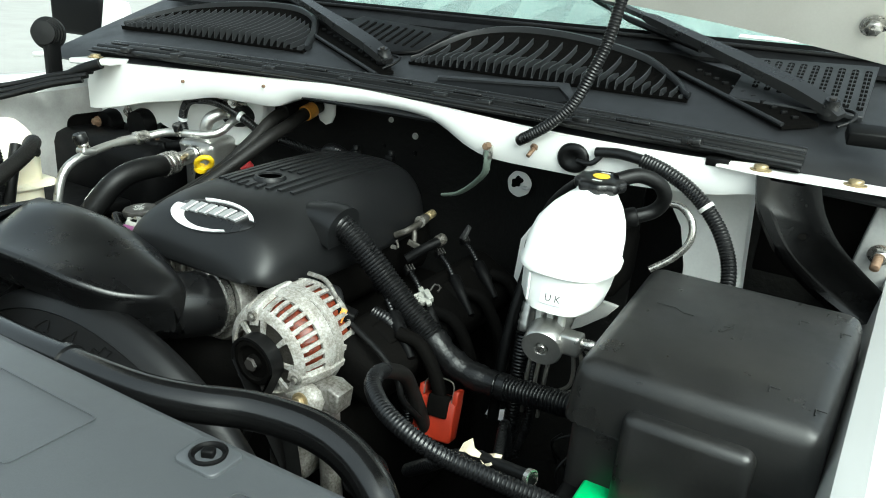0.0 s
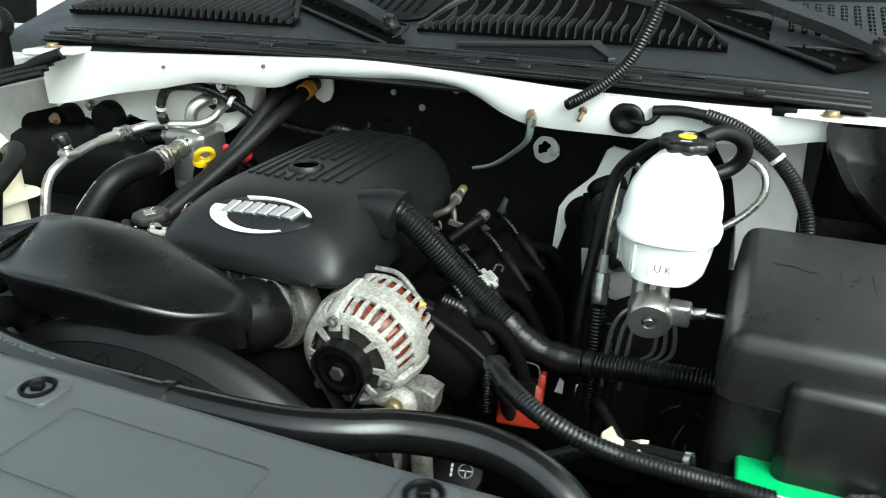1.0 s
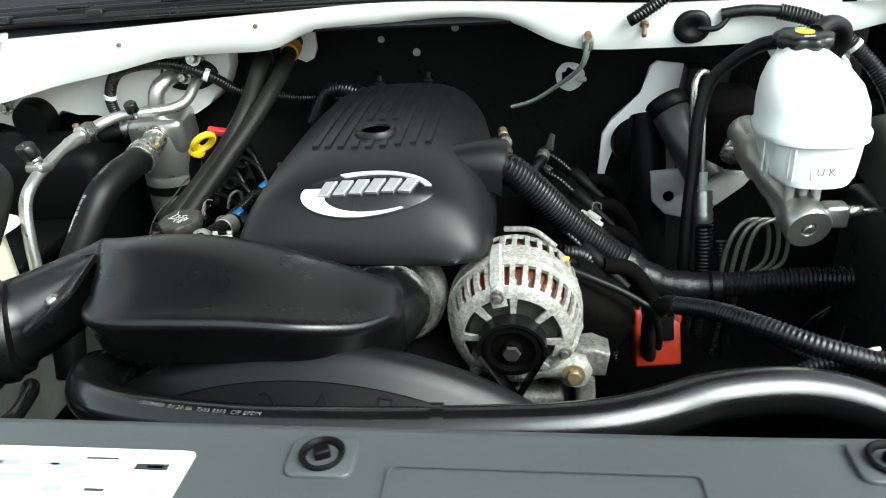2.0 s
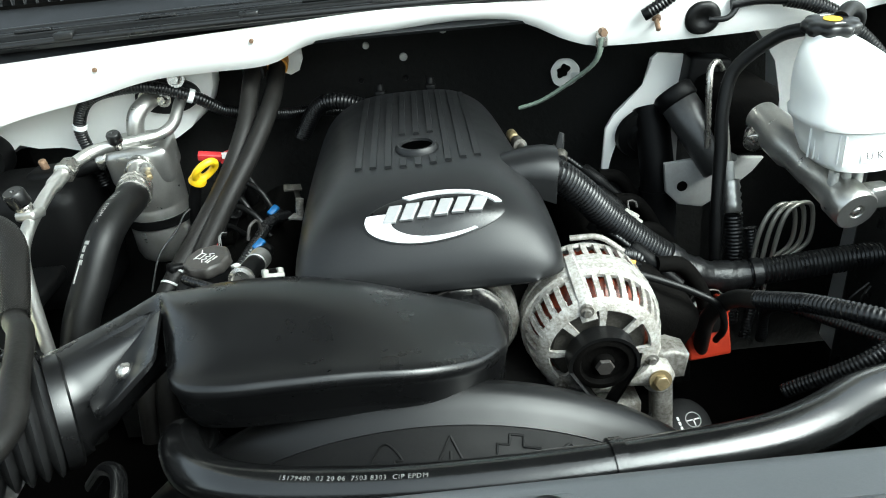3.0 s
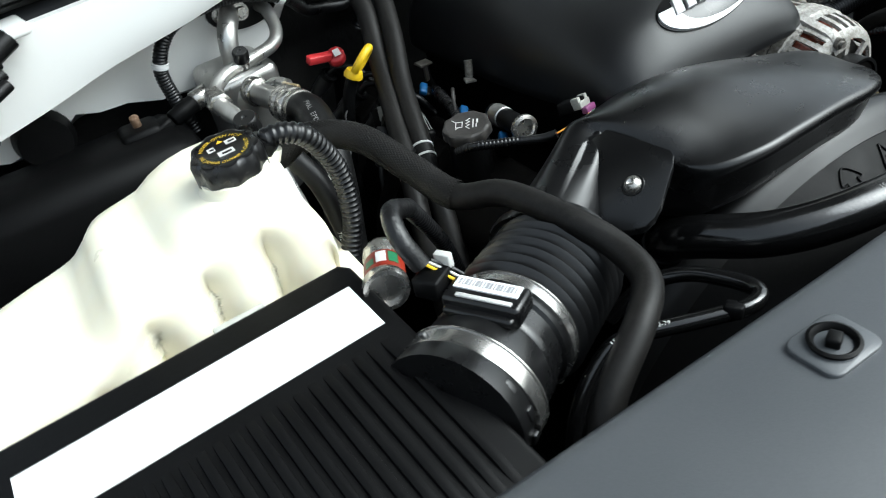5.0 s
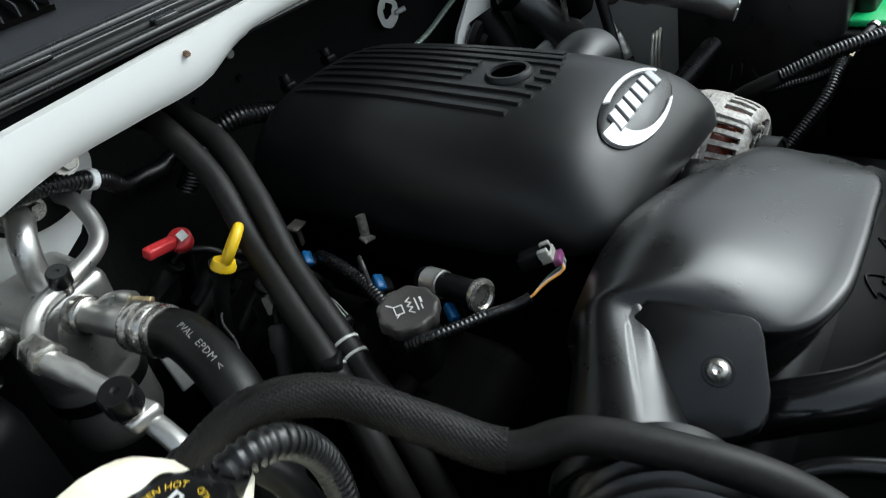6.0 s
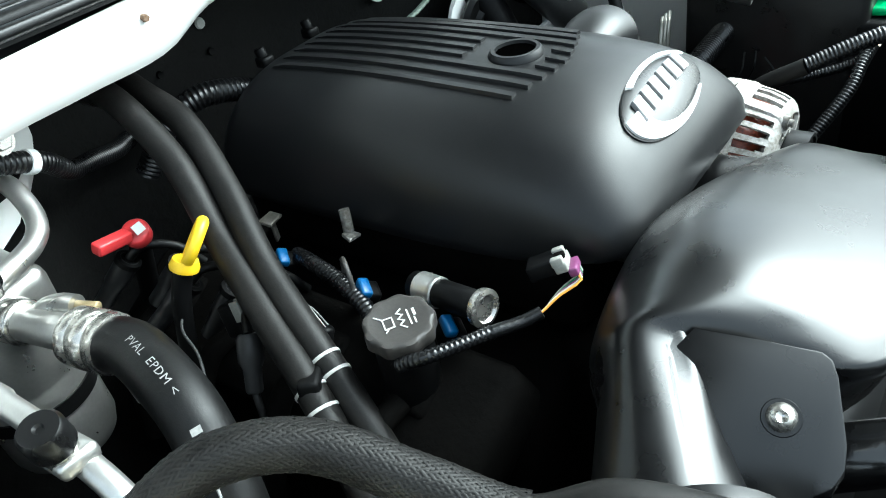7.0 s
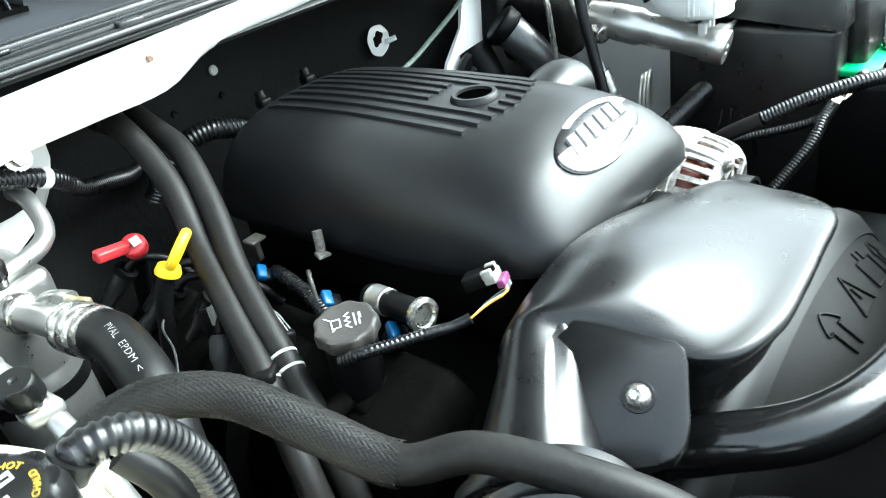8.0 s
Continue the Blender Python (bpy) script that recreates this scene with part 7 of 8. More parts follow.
o0 = [(0.574, 0.556), (0.567, 0.309), (0.786, 0.309), (0.806, 0.556)]
bm = bmesh.new()
top = [bm.verts.new((x, y, fz(y))) for x, y in o0]
mid = [bm.verts.new((x + (x - 0.685) * 0.05, y + (y - 0.43) * 0.05, fz(y) - 0.065)) for x, y in o0]
bm.faces.new(top)
bm.faces.new(mid[::-1])
for i in range(4):
    bm.faces.new((top[i], mid[i], mid[(i + 1) % 4], top[(i + 1) % 4]))
bmesh.ops.bevel(bm, geom=[e for e in bm.edges if not (e.verts[0] in mid and e.verts[1] in mid)], offset=0.017, segments=5, affect="EDGES", profile=0.5)
part("lid", bm, BOXTOP, fb, smooth=60)
part("base", box(0.232, 0.252, 0.34, pose(0.686, 0.435, 0.935), 0.012), BOXTOP, fb)
part("handle_bulge", box(0.118, 0.03, 0.13, pose(0.682, 0.300, 1.070, -4, 0, 0), 0.012, 4), BOXTOP, fb)
for x, y, a in ((0.745, 0.50, 0), (0.785, 0.495, 90), (0.735, 0.36, 180), (0.775, 0.345, 270)):
    for dx, dy, w, h in ((0.004, 0, 0.010, 0.0012), (0, -0.004, 0.0012, 0.010)):
        part("moulded_corner", box(w, h, 0.0012, pose(x + dx, y + dy, fz(y + dy) + 0.0004, 7, 0, 0), 0.0003), BOXTOP, fb)
flat_line([(0.0, 0.018), (0.0, -0.018)], 0.0016, pose(0.668, 0.447, fz(0.447), 7, 0, 0), 0.0005, BOXTOP, fb, "moulded_symbol")
flat_line([(0.03, 0.018), (0.03, -0.018)], 0.0016, pose(0.668, 0.447, fz(0.447), 7, 0, 0), 0.0005, BOXTOP, fb, "moulded_symbol")
flat_line([(0.018, 0.010), (0.010, -0.001), (0.018, 0.001), (0.010, -0.012)], 0.0018, pose(0.668, 0.447, fz(0.447), 7, 0, 0), 0.0005, BOXTOP, fb, "moulded_symbol")
flat_line([(-0.035, 0.003), (-0.015, 0.003), (-0.005, -0.004), (0.005, -0.004)], 0.0016, pose(0.640, 0.455, fz(0.455), 7, 0, 0), 0.0005, BOXTOP, fb, "moulded_symbol")

# ground strap, bolts and holes of the firewall
gs = thing("ground_strap", "dirty green braided ground strap on a stud", "ground strap")
part("braid", tube([(0.262, 0.705, 1.258), (0.260, 0.710, 1.235), (0.250, 0.722, 1.214), (0.215, 0.745, 1.182), (0.185, 0.757, 1.162), (0.155, 0.765, 1.152)], 0.0065, 14, 0.004, lambda s: 0.0062 + 0.0007 * math.sin(s * 900), flat=0.5), WIREGREEN, gs)
part("terminal", box(0.016, 0.004, 0.022, pose(0.262, 0.706, 1.256), 0.0015), STEEL, gs)
part("stud", hexbolt((0.262, 0.706, 1.266), (0, -1, 0), 0.0058, 0.014, False), RUSTY, gs)
for x, z in ((-0.419, 1.279), (-0.206, 1.297)):
    cb = tagged(new("cowl_screw"), "small rusty screw in the white cowl panel", "screw", "cowl screws")
    part("head", hexbolt((x, 0.7105, z), (0, -1, -0.1), 0.0032, 0.007, False), RUSTY, cb)
st_ = thing("cowl_stud", "rusty threaded stud under the cowl harness", "stud")
part("thread", rod((0.337, 0.712, 1.276), (0.335, 0.692, 1.264), 0.0034, 12), RUSTY, st_)
part("washer", rod((0.337, 0.711, 1.277), (0.3365, 0.707, 1.274), 0.0062, 16), RUSTY, st_)
wd = thing("firewall_seal_plate", "white round plate with a dark torn opening", "plate")
part("disc", lathe([(0, 0.001), (0.018, 0.002), (0.021, 0.0), (0.018, -0.003), (0, -0.004)], aim((0.2475, 0.880, 1.168), (0.2475, 0.80, 1.172)), 36, shape=lambda a, i: 1.12 + 0.02 * math.sin(3 * a + 1) + 0.02 * math.sin(7 * a)), WHITE, wd)
# uneven near-black disc paints the torn opening's shade on the white plate
part("opening", lathe([(0, 0), (0.010, 0), (0.010, 0.0015), (0, 0.0015)], aim((0.2440, 0.8775, 1.172), (0.2475, 0.80, 1.172)), 30, shape=lambda a, i: 1 + 0.22 * math.sin(2 * a) + 0.15 * math.sin(5 * a)), DARK, wd, "near-black inlay in place of a shaded opening")
part("rod", rod((0.258, 0.876, 1.163), (0.272, 0.866, 1.166), 0.004, 10), WHITEGLOSS, wd)
for x, z, r in ((-0.012, 1.206, 0.007), (-0.072, 1.230, 0.006), (0.057, 1.245, 0.0075), (-0.087, 1.173, 0.005), (-0.011, 1.171, 0.005)):
    fp = tagged(new("firewall_plug"), "small pale plug in the black firewall", "plug", "firewall plugs")
    part("ring", lathe([(r * 0.45, 0.0025), (r * 0.8, 0.003), (r, 0.0), (r * 0.45, -0.002)], aim((x, 0.9335, z), (x, 0.90, z)), 20), GREYPLASTIC if r > 0.0055 else MATTE, fp)
    part("core", lathe([(0, 0.0), (r * 0.5, 0.0), (r * 0.5, 0.001), (0, 0.001)], aim((x, 0.9335, z), (x, 0.90, z)), 16), DARK if x != 0.057 else STEEL, fp)
ri = thing("fuel_rail_fitting", "steel fuel line fitting beside the cover", "fitting")
part("pipe", tube([(0.132, 0.655, 1.100), (0.152, 0.660, 1.112), (0.148, 0.70, 1.113), (0.143, 0.735, 1.115)], 0.0055, 12), CASTDARK, ri)
part("tee", tube([(0.149, 0.682, 1.112), (0.156, 0.676, 1.100), (0.160, 0.668, 1.082)], 0.0048, 10), CASTDARK, ri)
part("stay", box(0.030, 0.004, 0.010, pose(0.165, 0.668, 1.086, 0, 20, 20), 0.001), CASTDARK, ri)
part("ring", lathe([(0.0080, 0), (0.0100, 0.0006), (0.0100, 0.003), (0.0080, 0.0035)], aim((0.1465, 0.706, 1.114), (0.144, 0.728, 1.115)), 20), CAST, ri)
part("collar", rod((0.146, 0.712, 1.114), (0.144, 0.728, 1.115), 0.0085, 18), CASTDARK, ri)
part("cap", rod((0.1425, 0.738, 1.115), (0.140, 0.760, 1.116), 0.0075, 16), ZINC, ri)
part("bracket", tube([(0.135, 0.640, 1.085), (0.150, 0.636, 1.088), (0.148, 0.634, 1.10)], 0.004, 8, flat=0.5), CAST, ri)
part("silver_cap", lathe([(0, 0), (0.0085, 0), (0.0098, 0.0012), (0.0098, 0.004), (0.0092, 0.005), (0.0098, 0.006), (0.0098, 0.014), (0.0085, 0.016), (0, 0.016)], aim((0.199, 0.678, 1.098), (0.203, 0.694, 1.102)), 22), CASTDARK, ri)
part("black_sleeve", tube([(0.200, 0.680, 1.098), (0.188, 0.660, 1.090), (0.165, 0.640, 1.070)], 0.0082, 14), MATTE, ri)
part("grey_clip", prism([(-0.006, -0.012), (0.007, -0.010), (0.004, 0.014), (-0.003, 0.016)], 0, 0.006, pose(0.214, 0.752, 1.096, 60, 0, -30), 0.0015), GREYBOOT, ri)
for k, y in enumerate((0.505, 0.585, 0.680, 0.765)):
    cp = tagged(new("coil_plug"), "black coil plug with ribbed lead and boot", "connector", "coil plugs")
    a, b, c = V(0.205, y, 1.078), V(0.245, y - 0.022, 1.054), V(0.288, y - 0.048, 1.022)
    part("comb", box(0.016, 0.012, 0.012, aim(a, b), 0.002), MATTE, cp)
    for d_ in range(3):
        part("tooth", box(0.0018, 0.003, 0.012, aim(a, b) @ Matrix.Translation((-0.005 + 0.005 * d_, 0.007, 0)), 0.0004, 1), CAPGREY, cp)
    part("lead", loom([a, a.lerp(b, 0.5) + V(0, 0, 0.003), b], 0.0042, 0.005, 0.2, 10), LOOM, cp)
    part("boot", lathe([(0, 0), (0.009, 0.0), (0.011, 0.004), (0.011, 0.036), (0.008, 0.046), (0.006, 0.075), (0, 0.076)], aim(b, c), 18), MATTE, cp)
gp = thing("harness_connector", "pale grey slotted harness connector beside the loom", "connector")
GM = pose(0.257, 0.539, 1.060, 20, 25, -28)
part("body", box(0.020, 0.032, 0.012, GM, 0.002), OFFGREY, gp)
for k in range(3):
    part("slat", box(0.004, 0.022, 0.004, GM @ Matrix.Translation((-0.006 + 0.006 * k, -0.012, 0.006)), 0.001), OFFGREY, gp)
part("side_latch", box(0.034, 0.008, 0.008, GM @ Matrix.Translation((0, 0.006, 0.002)), 0.0015), OFFGREY, gp)
part("tail", box(0.012, 0.030, 0.007, GM @ Matrix.Translation((0.006, -0.034, 0.002)), 0.0015), OFFGREY, gp)
part("hook", tube([GM @ V(-0.006, 0.018, 0.002), GM @ V(-0.012, 0.028, 0.004), GM @ V(-0.004, 0.034, 0.004), GM @ V(0.002, 0.026, 0.004)], 0.0016, 8), CAPGREY, gp)
part("plug", box(0.016, 0.016, 0.012, GM @ Matrix.Translation((0.002, -0.034, -0.004)), 0.002), MATTE, gp)

tp = thing("torn_label", "torn white paper label low beside the loom", "label")
part("paper", prism([(-0.016, -0.010), (0.012, -0.014), (0.018, 0.006), (0.002, 0.002), (-0.010, 0.012)], 0, 0.0006, pose(0.374, 0.592, 0.888, 50, 0, 10)), LABEL, tp, smooth=0)


# ---- cowl: seal strip, grilles, wipers ----
seal = thing("cowl_seal", "black rubber weather seal along the cowl edge", "seal")
xs = [-0.72 + 1.42 * i / 60 for i in range(61)]
crest = lambda x: 1.302 + 0.016 * (1 - (x / 0.75) ** 2)
for y, dz, r in ((0.7135, 0.006, 0.0055), (0.728, 0.010, 0.0075), (0.746, 0.012, 0.0060), (0.764, 0.016, 0.0070)):
    part("bead", tube([(x, y + 0.018 * (x / 0.75) ** 2, crest(x) + dz) for x in xs[::4]], r, 12, 0.02), RUBBER if r > 0.007 else GLOSSY, seal)
for x in (-0.66, -0.50, -0.33, -0.11, 0.07, 0.20, 0.31, 0.47):
    part("slider", box(0.050, 0.007, 0.005, pose(x, 0.737 + 0.018 * (x / 0.75) ** 2, crest(x) + 0.019), 0.0015), GLOSSY, seal)
part("web", rings(bmesh.new(), [[(x, 0.712 + 0.018 * (x / 0.75) ** 2, crest(x) - 0.002), (x, 0.714, crest(x) + 0.004), (x, 0.77, crest(x) + 0.014), (x, 0.79, crest(x) + 0.012), (x, 0.79, crest(x) + 0.004)] for x in xs]), RUBBER, seal)
for x in (-0.60, -0.45, -0.205, -0.03, 0.16, 0.24, 0.40, 0.56):
    part("clip", box(0.026, 0.016, 0.010, pose(x, 0.722, crest(x) + 0.011), 0.002), GLOSSY, seal)
part("end_clip", box(0.03, 0.02, 0.012, pose(0.60, 0.716, 1.300), 0.002), MATTE, seal)


def grille(x0, x1, y0, y1, n, lean, every):
    """A hump with an open mouth towards the front, closed by curved fins; every second fin may be shorter."""
    g = tagged(new("cowl_grille"), "black cowl grille with upright curved fins", "grille", "cowl grilles")
    up = curve([(0.0, 0.06), (0.06, 0.45), (0.14, 0.80), (0.3, 1.0), (0.55, 0.95), (0.8, 0.68), (0.94, 0.30), (1.0, 0.06)])
    depth = lambda f: (y1 - y0) * up(f)
    high = lambda f: 0.006 + 0.020 * up(f)
    floor_, rim = [], []
    for i in range(49):
        f = i / 48
        x = x0 + (x1 - x0) * f
        d, h = depth(f), high(f)
        zb = cowl_z(y0 + d)
        floor_.append([(x, y0 - 0.002, cowl_z(y0) + 0.001), (x, y0 + 0.004, cowl_z(y0) - 0.002), (x, y0 + d * 0.9, zb - 0.003), (x, y0 + d, zb + h - 0.006), (x, y0 + d + 0.004, zb - 0.006), (x, y0, cowl_z(y0) - 0.008)])
        rim.append([(x, y0 + d - 0.004, zb + h - 0.004), (x, y0 + d - 0.002, zb + h), (x, y0 + d + 0.010, zb + h + 0.001), (x, y0 + d + 0.020, zb + h - 0.006), (x, y0 + d + 0.026, zb - 0.008), (x, y0 + d + 0.002, zb - 0.008)])
    # near-black floor carries the shade between the fins
    part("recess", rings(bmesh.new(), floor_), DARK, g, "near-black sheet behind the fins in place of shade")
    part("rim", rings(bmesh.new(), rim), SHIELD, g)
    for i in range(n):
        f = (i + 0.9) / (n + 0.8)
        x = x0 + (x1 - x0) * f
        reach = 0.62 if every == 2 and i % 2 else 0.985
        d, h = depth(f), high(f)
        rise = cowl_z(y0 + d) + h - cowl_z(y0)
        lp = []
        for s, k in ((0.0, 0.0), (0.012, 0.26), (0.10, 0.32), (0.25, 0.37), (0.45, 0.47), (0.65, 0.60), (0.82, 0.76), (1.0, 0.94)):
            if s > reach:
                continue
            y = y0 + d * s
            top = cowl_z(y0) + 0.001 + rise * k
            fall = top - 0.011 if s > 0.05 else cowl_z(y0) - 0.003
            if reach < 0.9 and s > 0.4:
                top -= rise * 0.10
            sx = lean * 0.012 * s
            lp.append([(x - 0.0011 + sx, y, fall), (x - 0.0008 + sx, y, top), (x + 0.0008 + sx, y, top), (x + 0.0011 + sx, y, fall)])
        part("fin", rings(bmesh.new(), lp), FIN, g, smooth=0)
    return g


grille(0.005, 0.515, 0.866, 1.005, 34, 0.6, 2)
grille(-0.235, -0.780, 0.850, 0.995, 30, 0.6, 1)
# gutters under the wiper arms: near-black plates on the tray, their shade painted
for ol in ([(0.308, 1.035), (0.478, 0.948), (0.659, 0.824), (0.703, 0.846), (0.566, 0.972), (0.394, 1.045)], [(-0.395, 1.011), (-0.294, 0.932), (-0.02, 0.797), (0.004, 0.818), (-0.206, 0.945), (-0.33, 1.012)]):
    gu = tagged(new("wiper_gutter"), "near-black plate on the cowl painting the shaded gutter under the wiper", "gutter", "wiper gutters")
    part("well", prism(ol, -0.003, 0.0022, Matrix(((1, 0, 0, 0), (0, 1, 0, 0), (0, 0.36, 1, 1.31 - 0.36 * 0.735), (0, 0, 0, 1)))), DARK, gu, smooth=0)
    a, b = V(*ol[1], 0), V(*ol[2], 0)
    sl = lambda q, h: (q.x, q.y, cowl_z(q.y) + h)
    part("edge", tube([sl(a.lerp(b, k / 6), 0.004) for k in range(7)], 0.0035, 8, 0.02), SHIELD, gu)
    for k in range(11):
        q = a.lerp(b, (k + 0.5) / 11) + V(0.02, 0.022, 0)
        part("louvre", box(0.010, 0.006, 0.006, Matrix.Translation(sl(q, 0.003)) @ Matrix.Rotation(0.5, 4, "Z"), 0.0015), MATTE, gu)
rear = thing("cowl_rear_trim", "black rear edge of the cowl under the glass", "cowl")
part("strip", rings(bmesh.new(), [[(x, 1.015, cowl_z(1.015) - 0.002), (x, 1.017, cowl_z(1.015) + 0.004), (x, 1.066, cowl_z(1.066) + 0.004), (x, 1.066, cowl_z(1.066) - 0.002)] for x in [-0.82 + 1.64 * i / 30 for i in range(31)]]), MATTE, rear)
part("edge_bead", tube([(x, 1.066, cowl_z(1.066) + 0.006) for x in [-0.82 + 1.64 * i / 12 for i in range(13)]], 0.005, 10, 0.04), RUBBER, rear)
lg = thing("cowl_tray_lip", "raised black moulded lip on the cowl tray", "cowl")
part("lip", prism([(0.095, 0.822), (0.325, 0.858), (0.360, 0.805), (0.35, 0.80), (0.315, 0.842), (0.10, 0.812)], 0, 0.006, Matrix(((1, 0, 0, 0), (0, 1, 0, 0), (0, 0.36, 1, 1.31 - 0.36 * 0.735), (0, 0, 0, 1))), 0.002), SHIELD, lg)
part("well", prism([(0.105, 0.818), (0.318, 0.850), (0.350, 0.808), (0.330, 0.795), (0.10, 0.800)], -0.001, 0.0025, Matrix(((1, 0, 0, 0), (0, 1, 0, 0), (0, 0.36, 1, 1.31 - 0.36 * 0.735), (0, 0, 0, 1)))), MATTE, lg)
side = thing("cowl_side_vent", "black perforated side vent of the cowl", "vent")
S = Matrix(((1, 0, 0, 0), (0, 1, 0, 0), (0, 0.36, 1, 1.31 - 0.36 * 0.735), (0, 0, 0, 1)))
part("panel", prism([(0.57, 0.885), (0.755, 0.875), (0.76, 1.045), (0.575, 1.03)], 0.0, 0.006, S, 0.002), SHIELD, side)
for i in range(9):
    x, y0_, y1_ = 0.600 + 0.0185 * i, 0.895 + 0.004 * (8 - i), 1.018
    # slots are near-black inlays in the panel; their shade is only colour
    part("slot", prism([(x + 0.005 * math.cos(radians(a)), (y1_ if a <= 180 else y0_) + 0.005 * math.sin(radians(a))) for a in range(0, 361, 30)][:-1], 0.004, 0.0066, S), DARK, side, "near-black inlay painting a shaded slot", smooth=0)
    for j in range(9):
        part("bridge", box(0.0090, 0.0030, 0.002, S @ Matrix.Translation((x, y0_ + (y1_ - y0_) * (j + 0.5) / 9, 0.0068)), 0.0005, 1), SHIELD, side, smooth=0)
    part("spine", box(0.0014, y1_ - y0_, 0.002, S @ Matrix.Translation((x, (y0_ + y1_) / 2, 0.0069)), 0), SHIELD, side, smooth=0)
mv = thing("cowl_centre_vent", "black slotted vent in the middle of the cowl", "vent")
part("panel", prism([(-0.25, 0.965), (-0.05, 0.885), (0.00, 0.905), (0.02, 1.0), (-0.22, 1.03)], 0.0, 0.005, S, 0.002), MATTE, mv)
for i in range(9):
    # near-black bars on the panel stand in for the shade of open slots
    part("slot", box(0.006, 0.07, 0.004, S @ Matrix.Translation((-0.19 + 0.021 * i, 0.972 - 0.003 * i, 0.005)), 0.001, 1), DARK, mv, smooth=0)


def wiper(pivot, way, length, label):
    w = tagged(new("windshield_wiper"), label, "wiper", "wipers")
    p = V(*pivot)
    d = V(*way).normalized()
    nrm = V(0, -0.36, 1).normalized()
    sd = d.cross(nrm).normalized()
    bm = bmesh.new()
    lp = []
    for f, wd_, h, lift in ((-0.03, 0.010, 0.006, 0.008), (0.0, 0.017, 0.012, 0.012), (0.10, 0.017, 0.014, 0.018), (0.30, 0.017, 0.014, 0.024), (0.36, 0.014, 0.013, 0.026), (0.62, 0.011, 0.012, 0.032), (0.66, 0.007, 0.008, 0.034), (1.0, 0.006, 0.006, 0.036)):
        q = p + d * (length * f) + nrm * lift
        lp.append([q + sd * wd_, q + sd * wd_ * 0.8 + nrm * h, q - sd * wd_ * 0.8 + nrm * h, q - sd * wd_])
    part("arm", rings(bm, lp), GLOSSY, w, smooth=30)
    part("pivot_nut", lathe([(0, 0), (0.016, 0), (0.016, 0.010), (0.011, 0.016), (0.0095, 0.026), (0, 0.026)], aim(p + nrm * 0.004, p + nrm), 24), GLOSSY, w)
    part("nut", lathe([(0, 0), (0.005, 0), (0.005, 0.003), (0, 0.003)], aim(p + nrm * 0.030, p + nrm), 6), CAPGREY, w)
    part("hinge_pin", rod(p + d * length * 0.5 + nrm * 0.036 - sd * 0.012, p + d * length * 0.5 + nrm * 0.036 + sd * 0.012, 0.004, 10), GLOSSY, w)
    q = p + d * length * 0.86 + nrm * 0.014
    part("blade", tube([q - d * 0.26 + sd * 0.012, q + sd * 0.010, q + d * 0.28 + sd * 0.012], 0.006, 8, 0.03), RUBBER, w)
    part("washer_hose", tube([p + sd * 0.02 + nrm * 0.01, p - d * 0.025 + sd * 0.02 + nrm * 0.012, p - d * 0.035 + nrm * 0.010, p - d * 0.03 - sd * 0.02 + nrm * 0.006], 0.0025, 8), RUBBER, w)
    return w


wiper((0.713, 0.868, 1.358), (-0.46, 0.29, 0.105), 0.62, "black windscreen wiper arm parked on the driver side")
wiper((-0.035, 0.846, 1.350), (-0.43, 0.21, 0.076), 0.60, "black windscreen wiper arm parked on the passenger side")

# hood harness tube
ht = thing("hood_harness", "black corrugated tube rising from cowl to hood", "wiring")
part("conduit", loom([(0.322, 0.694, 1.288), (0.335, 0.692, 1.296), (0.365, 0.690, 1.318), (0.395, 0.690, 1.350), (0.414, 0.692, 1.392), (0.428, 0.705, 1.440), (0.435, 0.72, 1.50)], 0.0088, 0.0045, 0.14, 16), LOOM, ht)
part("end_cap", rod((0.330, 0.693, 1.292), (0.315, 0.697, 1.283), 0.008, 14), RUBBER, ht)

# right side: hinge carrier, fender brace, bolts
rb = thing("cowl_end_bracket", "white painted bracket with flange bolts at the cowl end", "bracket")
part("plate", prism([(0.600, 0.700), (0.66, 0.690), (0.80, 0.695), (0.85, 0.72), (0.85, 0.80), (0.62, 0.73)], 0, 0.004, pose(0, 0, 1.296), 0.001), WHITE, rb)
for x, y in ((0.655, 0.706), (0.765, 0.712)):
    part("bolt", hexbolt((x, y, 1.3005), (0, 0, 1), 0.009, 0.007), ZINC, rb, "yellowish flange bolt")
fbz = thing("fender_brace", "black curved steel brace beside the fuse box", "brace")
lp = []
pth = spline([(0.652, 0.700, 1.290), (0.659, 0.700, 1.258), (0.670, 0.700, 1.236), (0.698, 0.700, 1.196), (0.745, 0.700, 1.158), (0.80, 0.69, 1.13)], 0.01)
pth2 = spline([(0.728, 0.712, 1.288), (0.736, 0.710, 1.264), (0.746, 0.708, 1.244), (0.772, 0.704, 1.212), (0.825, 0.70, 1.171), (0.86, 0.70, 1.15)], 0.01)
n = min(len(pth), len(pth2))
for i in range(n):
    a, b = pth[i * (len(pth) - 1) // (n - 1)], pth2[i * (len(pth2) - 1) // (n - 1)]
    u = V(0, -0.6, 0.8) * 0.010
    lp.append([a - u * 0.5, a + u, a.lerp(b, 0.15) + u, a.lerp(b, 0.25), a.lerp(b, 0.75), a.lerp(b, 0.85) + u, b + u, b - u * 0.5])
part("channel", rings(bmesh.new(), lp), BRACE, fbz)
# hole in the channel is a near-black disc coloured like its shade
part("hole", lathe([(0, 0), (0.005, 0), (0.005, 0.001), (0, 0.001)], aim((0.722, 0.698, 1.226), (0.70, 0.60, 1.32)), 14), DARK, fbz)
rk = thing("hinge_mount", "grey metal hinge mount with a threaded stud", "bracket")
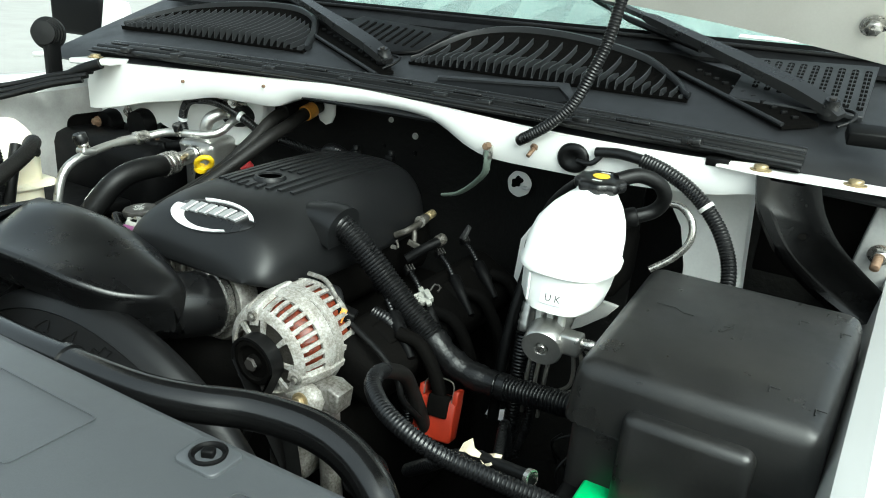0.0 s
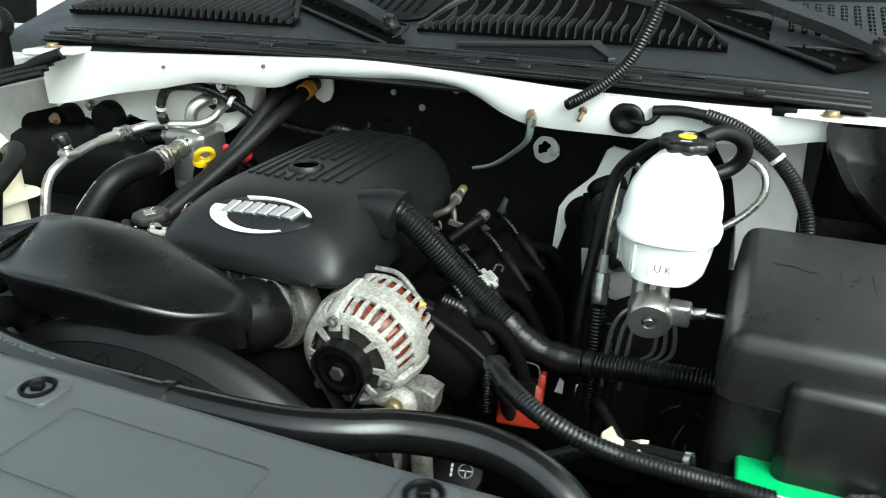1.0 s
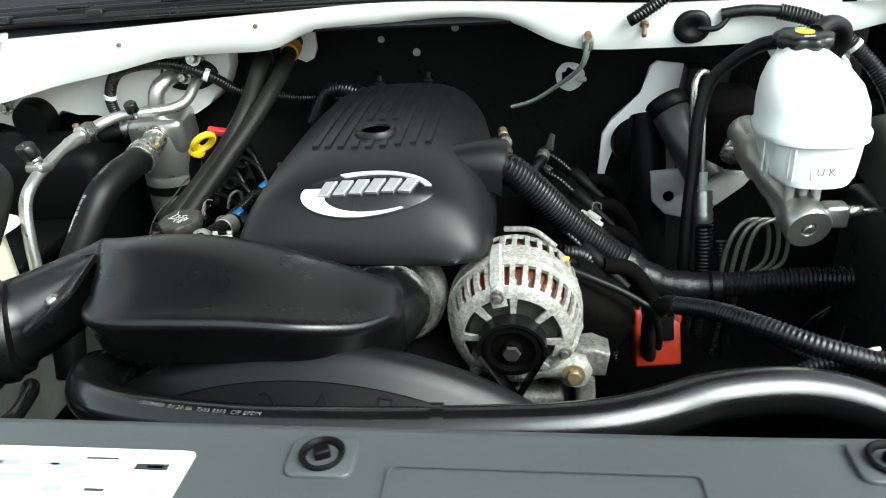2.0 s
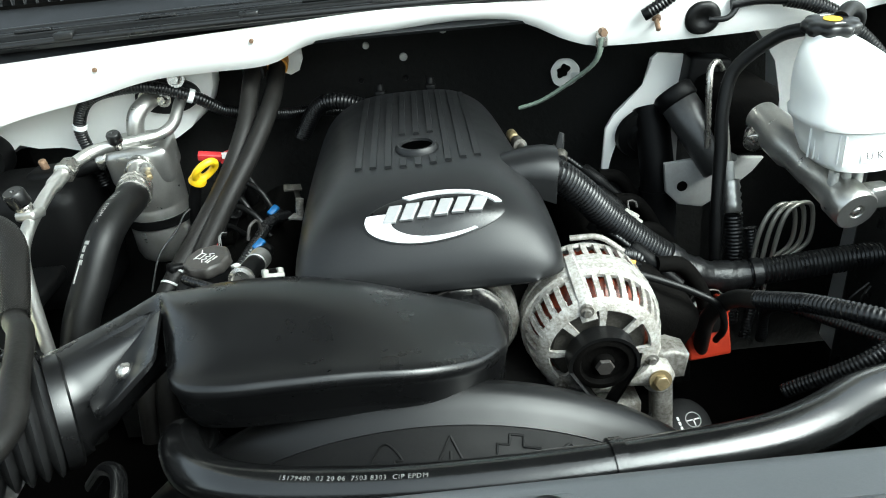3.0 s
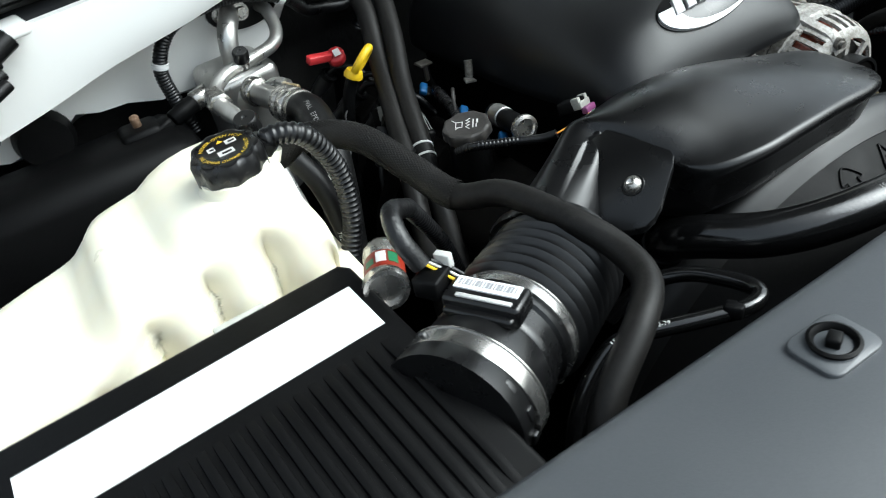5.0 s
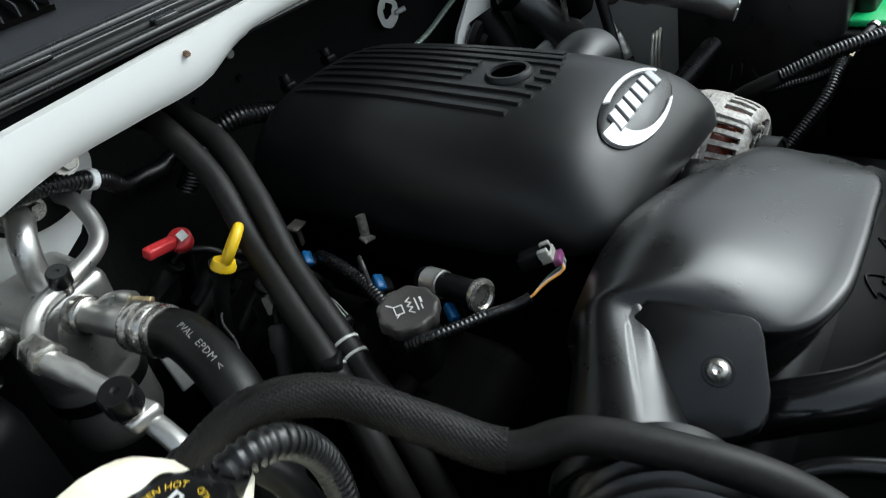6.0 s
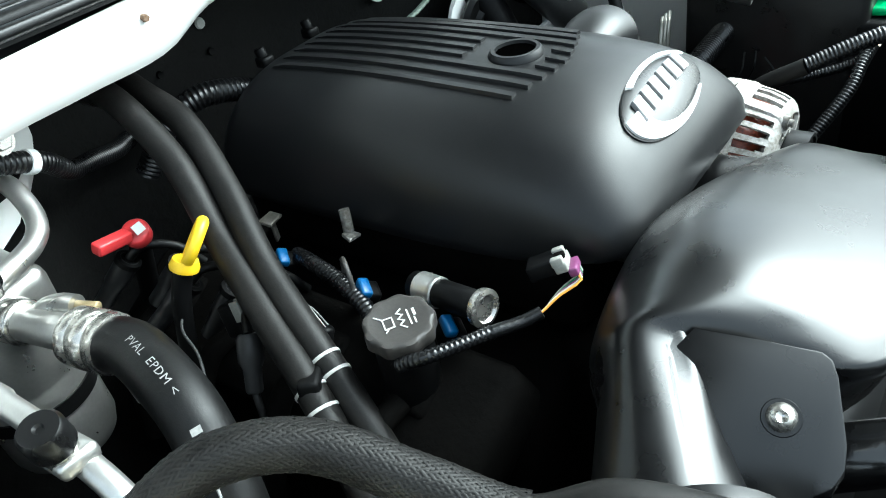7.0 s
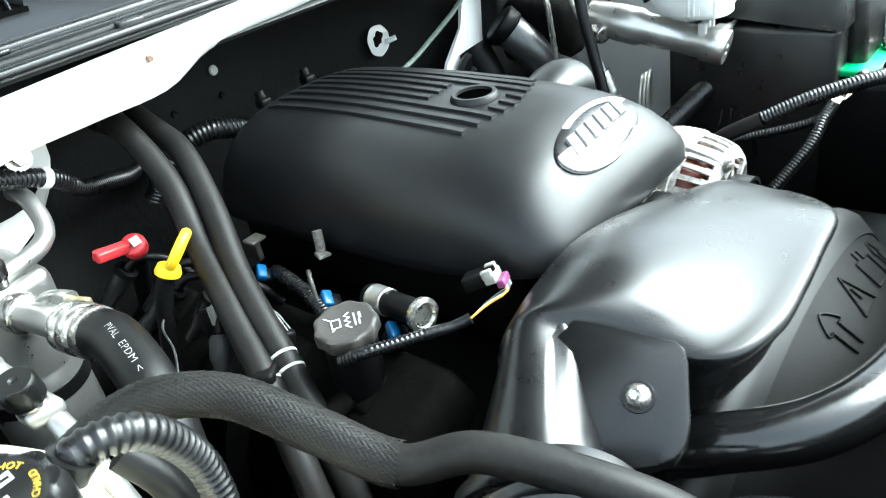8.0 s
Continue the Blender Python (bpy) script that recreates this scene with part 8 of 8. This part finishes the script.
part("plate", box(0.06, 0.02, 0.11, pose(0.820, 0.76, 1.22, 0, 8, 0), 0.004), DUSTSHADEWHITE, rk)
part("stud", rod((0.815, 0.75, 1.215), (0.810, 0.715, 1.200), 0.006, 12), RUSTY, rk)
part("nut", hexbolt((0.814, 0.742, 1.212), (-0.1, -1, -0.3), 0.010, 0.010), STEEL, rk)
# near-black panel added where the gap beside the cowl lies in shade
dk = thing("cowl_side_shade", "near-black panel painting the shaded gap beside the cowl end", "panel")
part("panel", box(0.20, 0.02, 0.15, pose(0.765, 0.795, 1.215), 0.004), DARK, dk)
part("side_clip", box(0.05, 0.03, 0.02, pose(0.765, 0.79, 1.352, 20, 0, 10), 0.003), MATTE, dk)

# passenger side: hinge bracket, bumper, cables, apron holes
lbk = thing("hood_hinge_bracket", "white hinge bracket with bolt and black arm", "bracket")
part("plate", box(0.11, 0.06, 0.012, pose(-0.655, 0.695, 1.292, 0, -3, 8), 0.004), WHITE, lbk)
part("bolt", hexbolt((-0.66, 0.69, 1.300), (0, 0, 1), 0.010, 0.006), ZINC, lbk)
part("arm", tube([(-0.62, 0.672, 1.292), (-0.66, 0.655, 1.276), (-0.70, 0.64, 1.255), (-0.78, 0.61, 1.225)], 0.011, 12), RUBBER, lbk)
hs = thing("hood_bumper", "black ribbed rubber hood bumper", "bumper")
part("disc", lathe([(0, 0.0)] + [(0.034 - 0.0026 * (k // 2), 0.004 * k + (0.002 if k % 2 else 0)) for k in range(10)] + [(0, 0.04)], aim((-0.765, 0.66, 1.338), (-0.685, 0.56, 1.352)), 32), RUBBER, hs)
part("post", box(0.02, 0.03, 0.10, pose(-0.745, 0.65, 1.29), 0.004), MATTE, hs)
lc = thing("fender_cables", "black cables along the passenger fender", "cable")
for k in range(3):
    part("cable", tube([(-0.64, 0.665 - 0.012 * k, 1.275 - 0.008 * k), (-0.70, 0.63 - 0.015 * k, 1.262 - 0.010 * k), (-0.78, 0.57 - 0.02 * k, 1.235 - 0.012 * k), (-0.84, 0.50 - 0.02 * k, 1.222 - 0.008 * k)], 0.0065, 10), RUBBER, lc)
hd = thing("blower_housing", "black blower housing under the white firewall edge", "housing")
part("shell", box(0.34, 0.14, 0.20, pose(-0.655, 0.735, 1.03), 0.03), MATTE, hd)
part("upper_lobe", lathe([(0, 0), (0.034, 0), (0.036, 0.01), (0.03, 0.03), (0, 0.032)], aim((-0.645, 0.795, 1.150), (-0.645, 0.74, 1.150)), 28), MATTE, hd)
part("upper_lobe", lathe([(0, 0), (0.030, 0), (0.032, 0.01), (0.026, 0.03), (0, 0.032)], aim((-0.755, 0.795, 1.138), (-0.755, 0.74, 1.138)), 28), MATTE, hd)
part("bolt", hexbolt((-0.760, 0.752, 1.142), (0, -1, 0), 0.008, 0.012), RUSTY, hd)
part("bolt", hexbolt((-0.700, 0.790, 1.170), (0, -1, 0), 0.009, 0.008), STEEL, hd)
part("bracket", box(0.05, 0.05, 0.04, pose(-0.545, 0.742, 1.118), 0.008), MATTE, hd)
part("bolt", rod((-0.545, 0.74, 1.135), (-0.545, 0.735, 1.152), 0.0055, 14), RUSTY, hd)
wl_ = thing("wheel_liner", "black plastic liner along the passenger apron", "liner")
part("panel", box(0.02, 0.55, 0.24, pose(-0.785, 0.30, 1.02), 0.008), MATTE, wl_)
part("shelf", box(0.30, 0.16, 0.02, pose(-0.66, 0.56, 1.02), 0.006), MATTE, wl_)

# added panel and tabs; their black stands in for shade beside the fender
rl_ = thing("fender_gap_shade", "black panel added for the shaded gap between fuse box and fender", "liner")
part("panel", box(0.012, 0.26, 0.22, pose(0.768, 0.15, 0.965, 0, 2, 0), 0.005), MATTE, rl_)
for k in range(5):
    part("clip_tab", box(0.012, 0.03, 0.02, pose(0.765, 0.04 + 0.05 * k, 1.075, 0, 10, 0), 0.003), MATTE, rl_)

# passenger door pillar, dark mirror opening and the rear of the fender
pl = thing("hinge_pillar", "white painted pillar at the cowl's passenger end", "pillar")
part("post", prism([(-1.02, 1.24), (-0.915, 1.25), (-0.905, 1.33), (-0.925, 1.395), (-0.985, 1.40), (-1.000, 1.33)], -0.985, -0.955, Matrix(((1, 0, 0, 0), (0, 0, -1, 0), (0, 1, 0, 0), (0, 0, 0, 1))), 0.004), WHITE, pl)
part("sill", box(0.26, 0.10, 0.012, pose(-0.97, 0.87, 1.272, 6, -6, 0), 0.004), WHITE, pl)
dm = thing("side_mirror", "black door mirror beyond the passenger fender", "mirror")
part("housing", box(0.20, 0.06, 0.11, pose(-1.175, 1.03, 1.345, 0, 0, 8), 0.02, 4), MATTE, dm)
part("arm", box(0.10, 0.04, 0.03, pose(-1.06, 1.04, 1.31), 0.008), MATTE, dm)
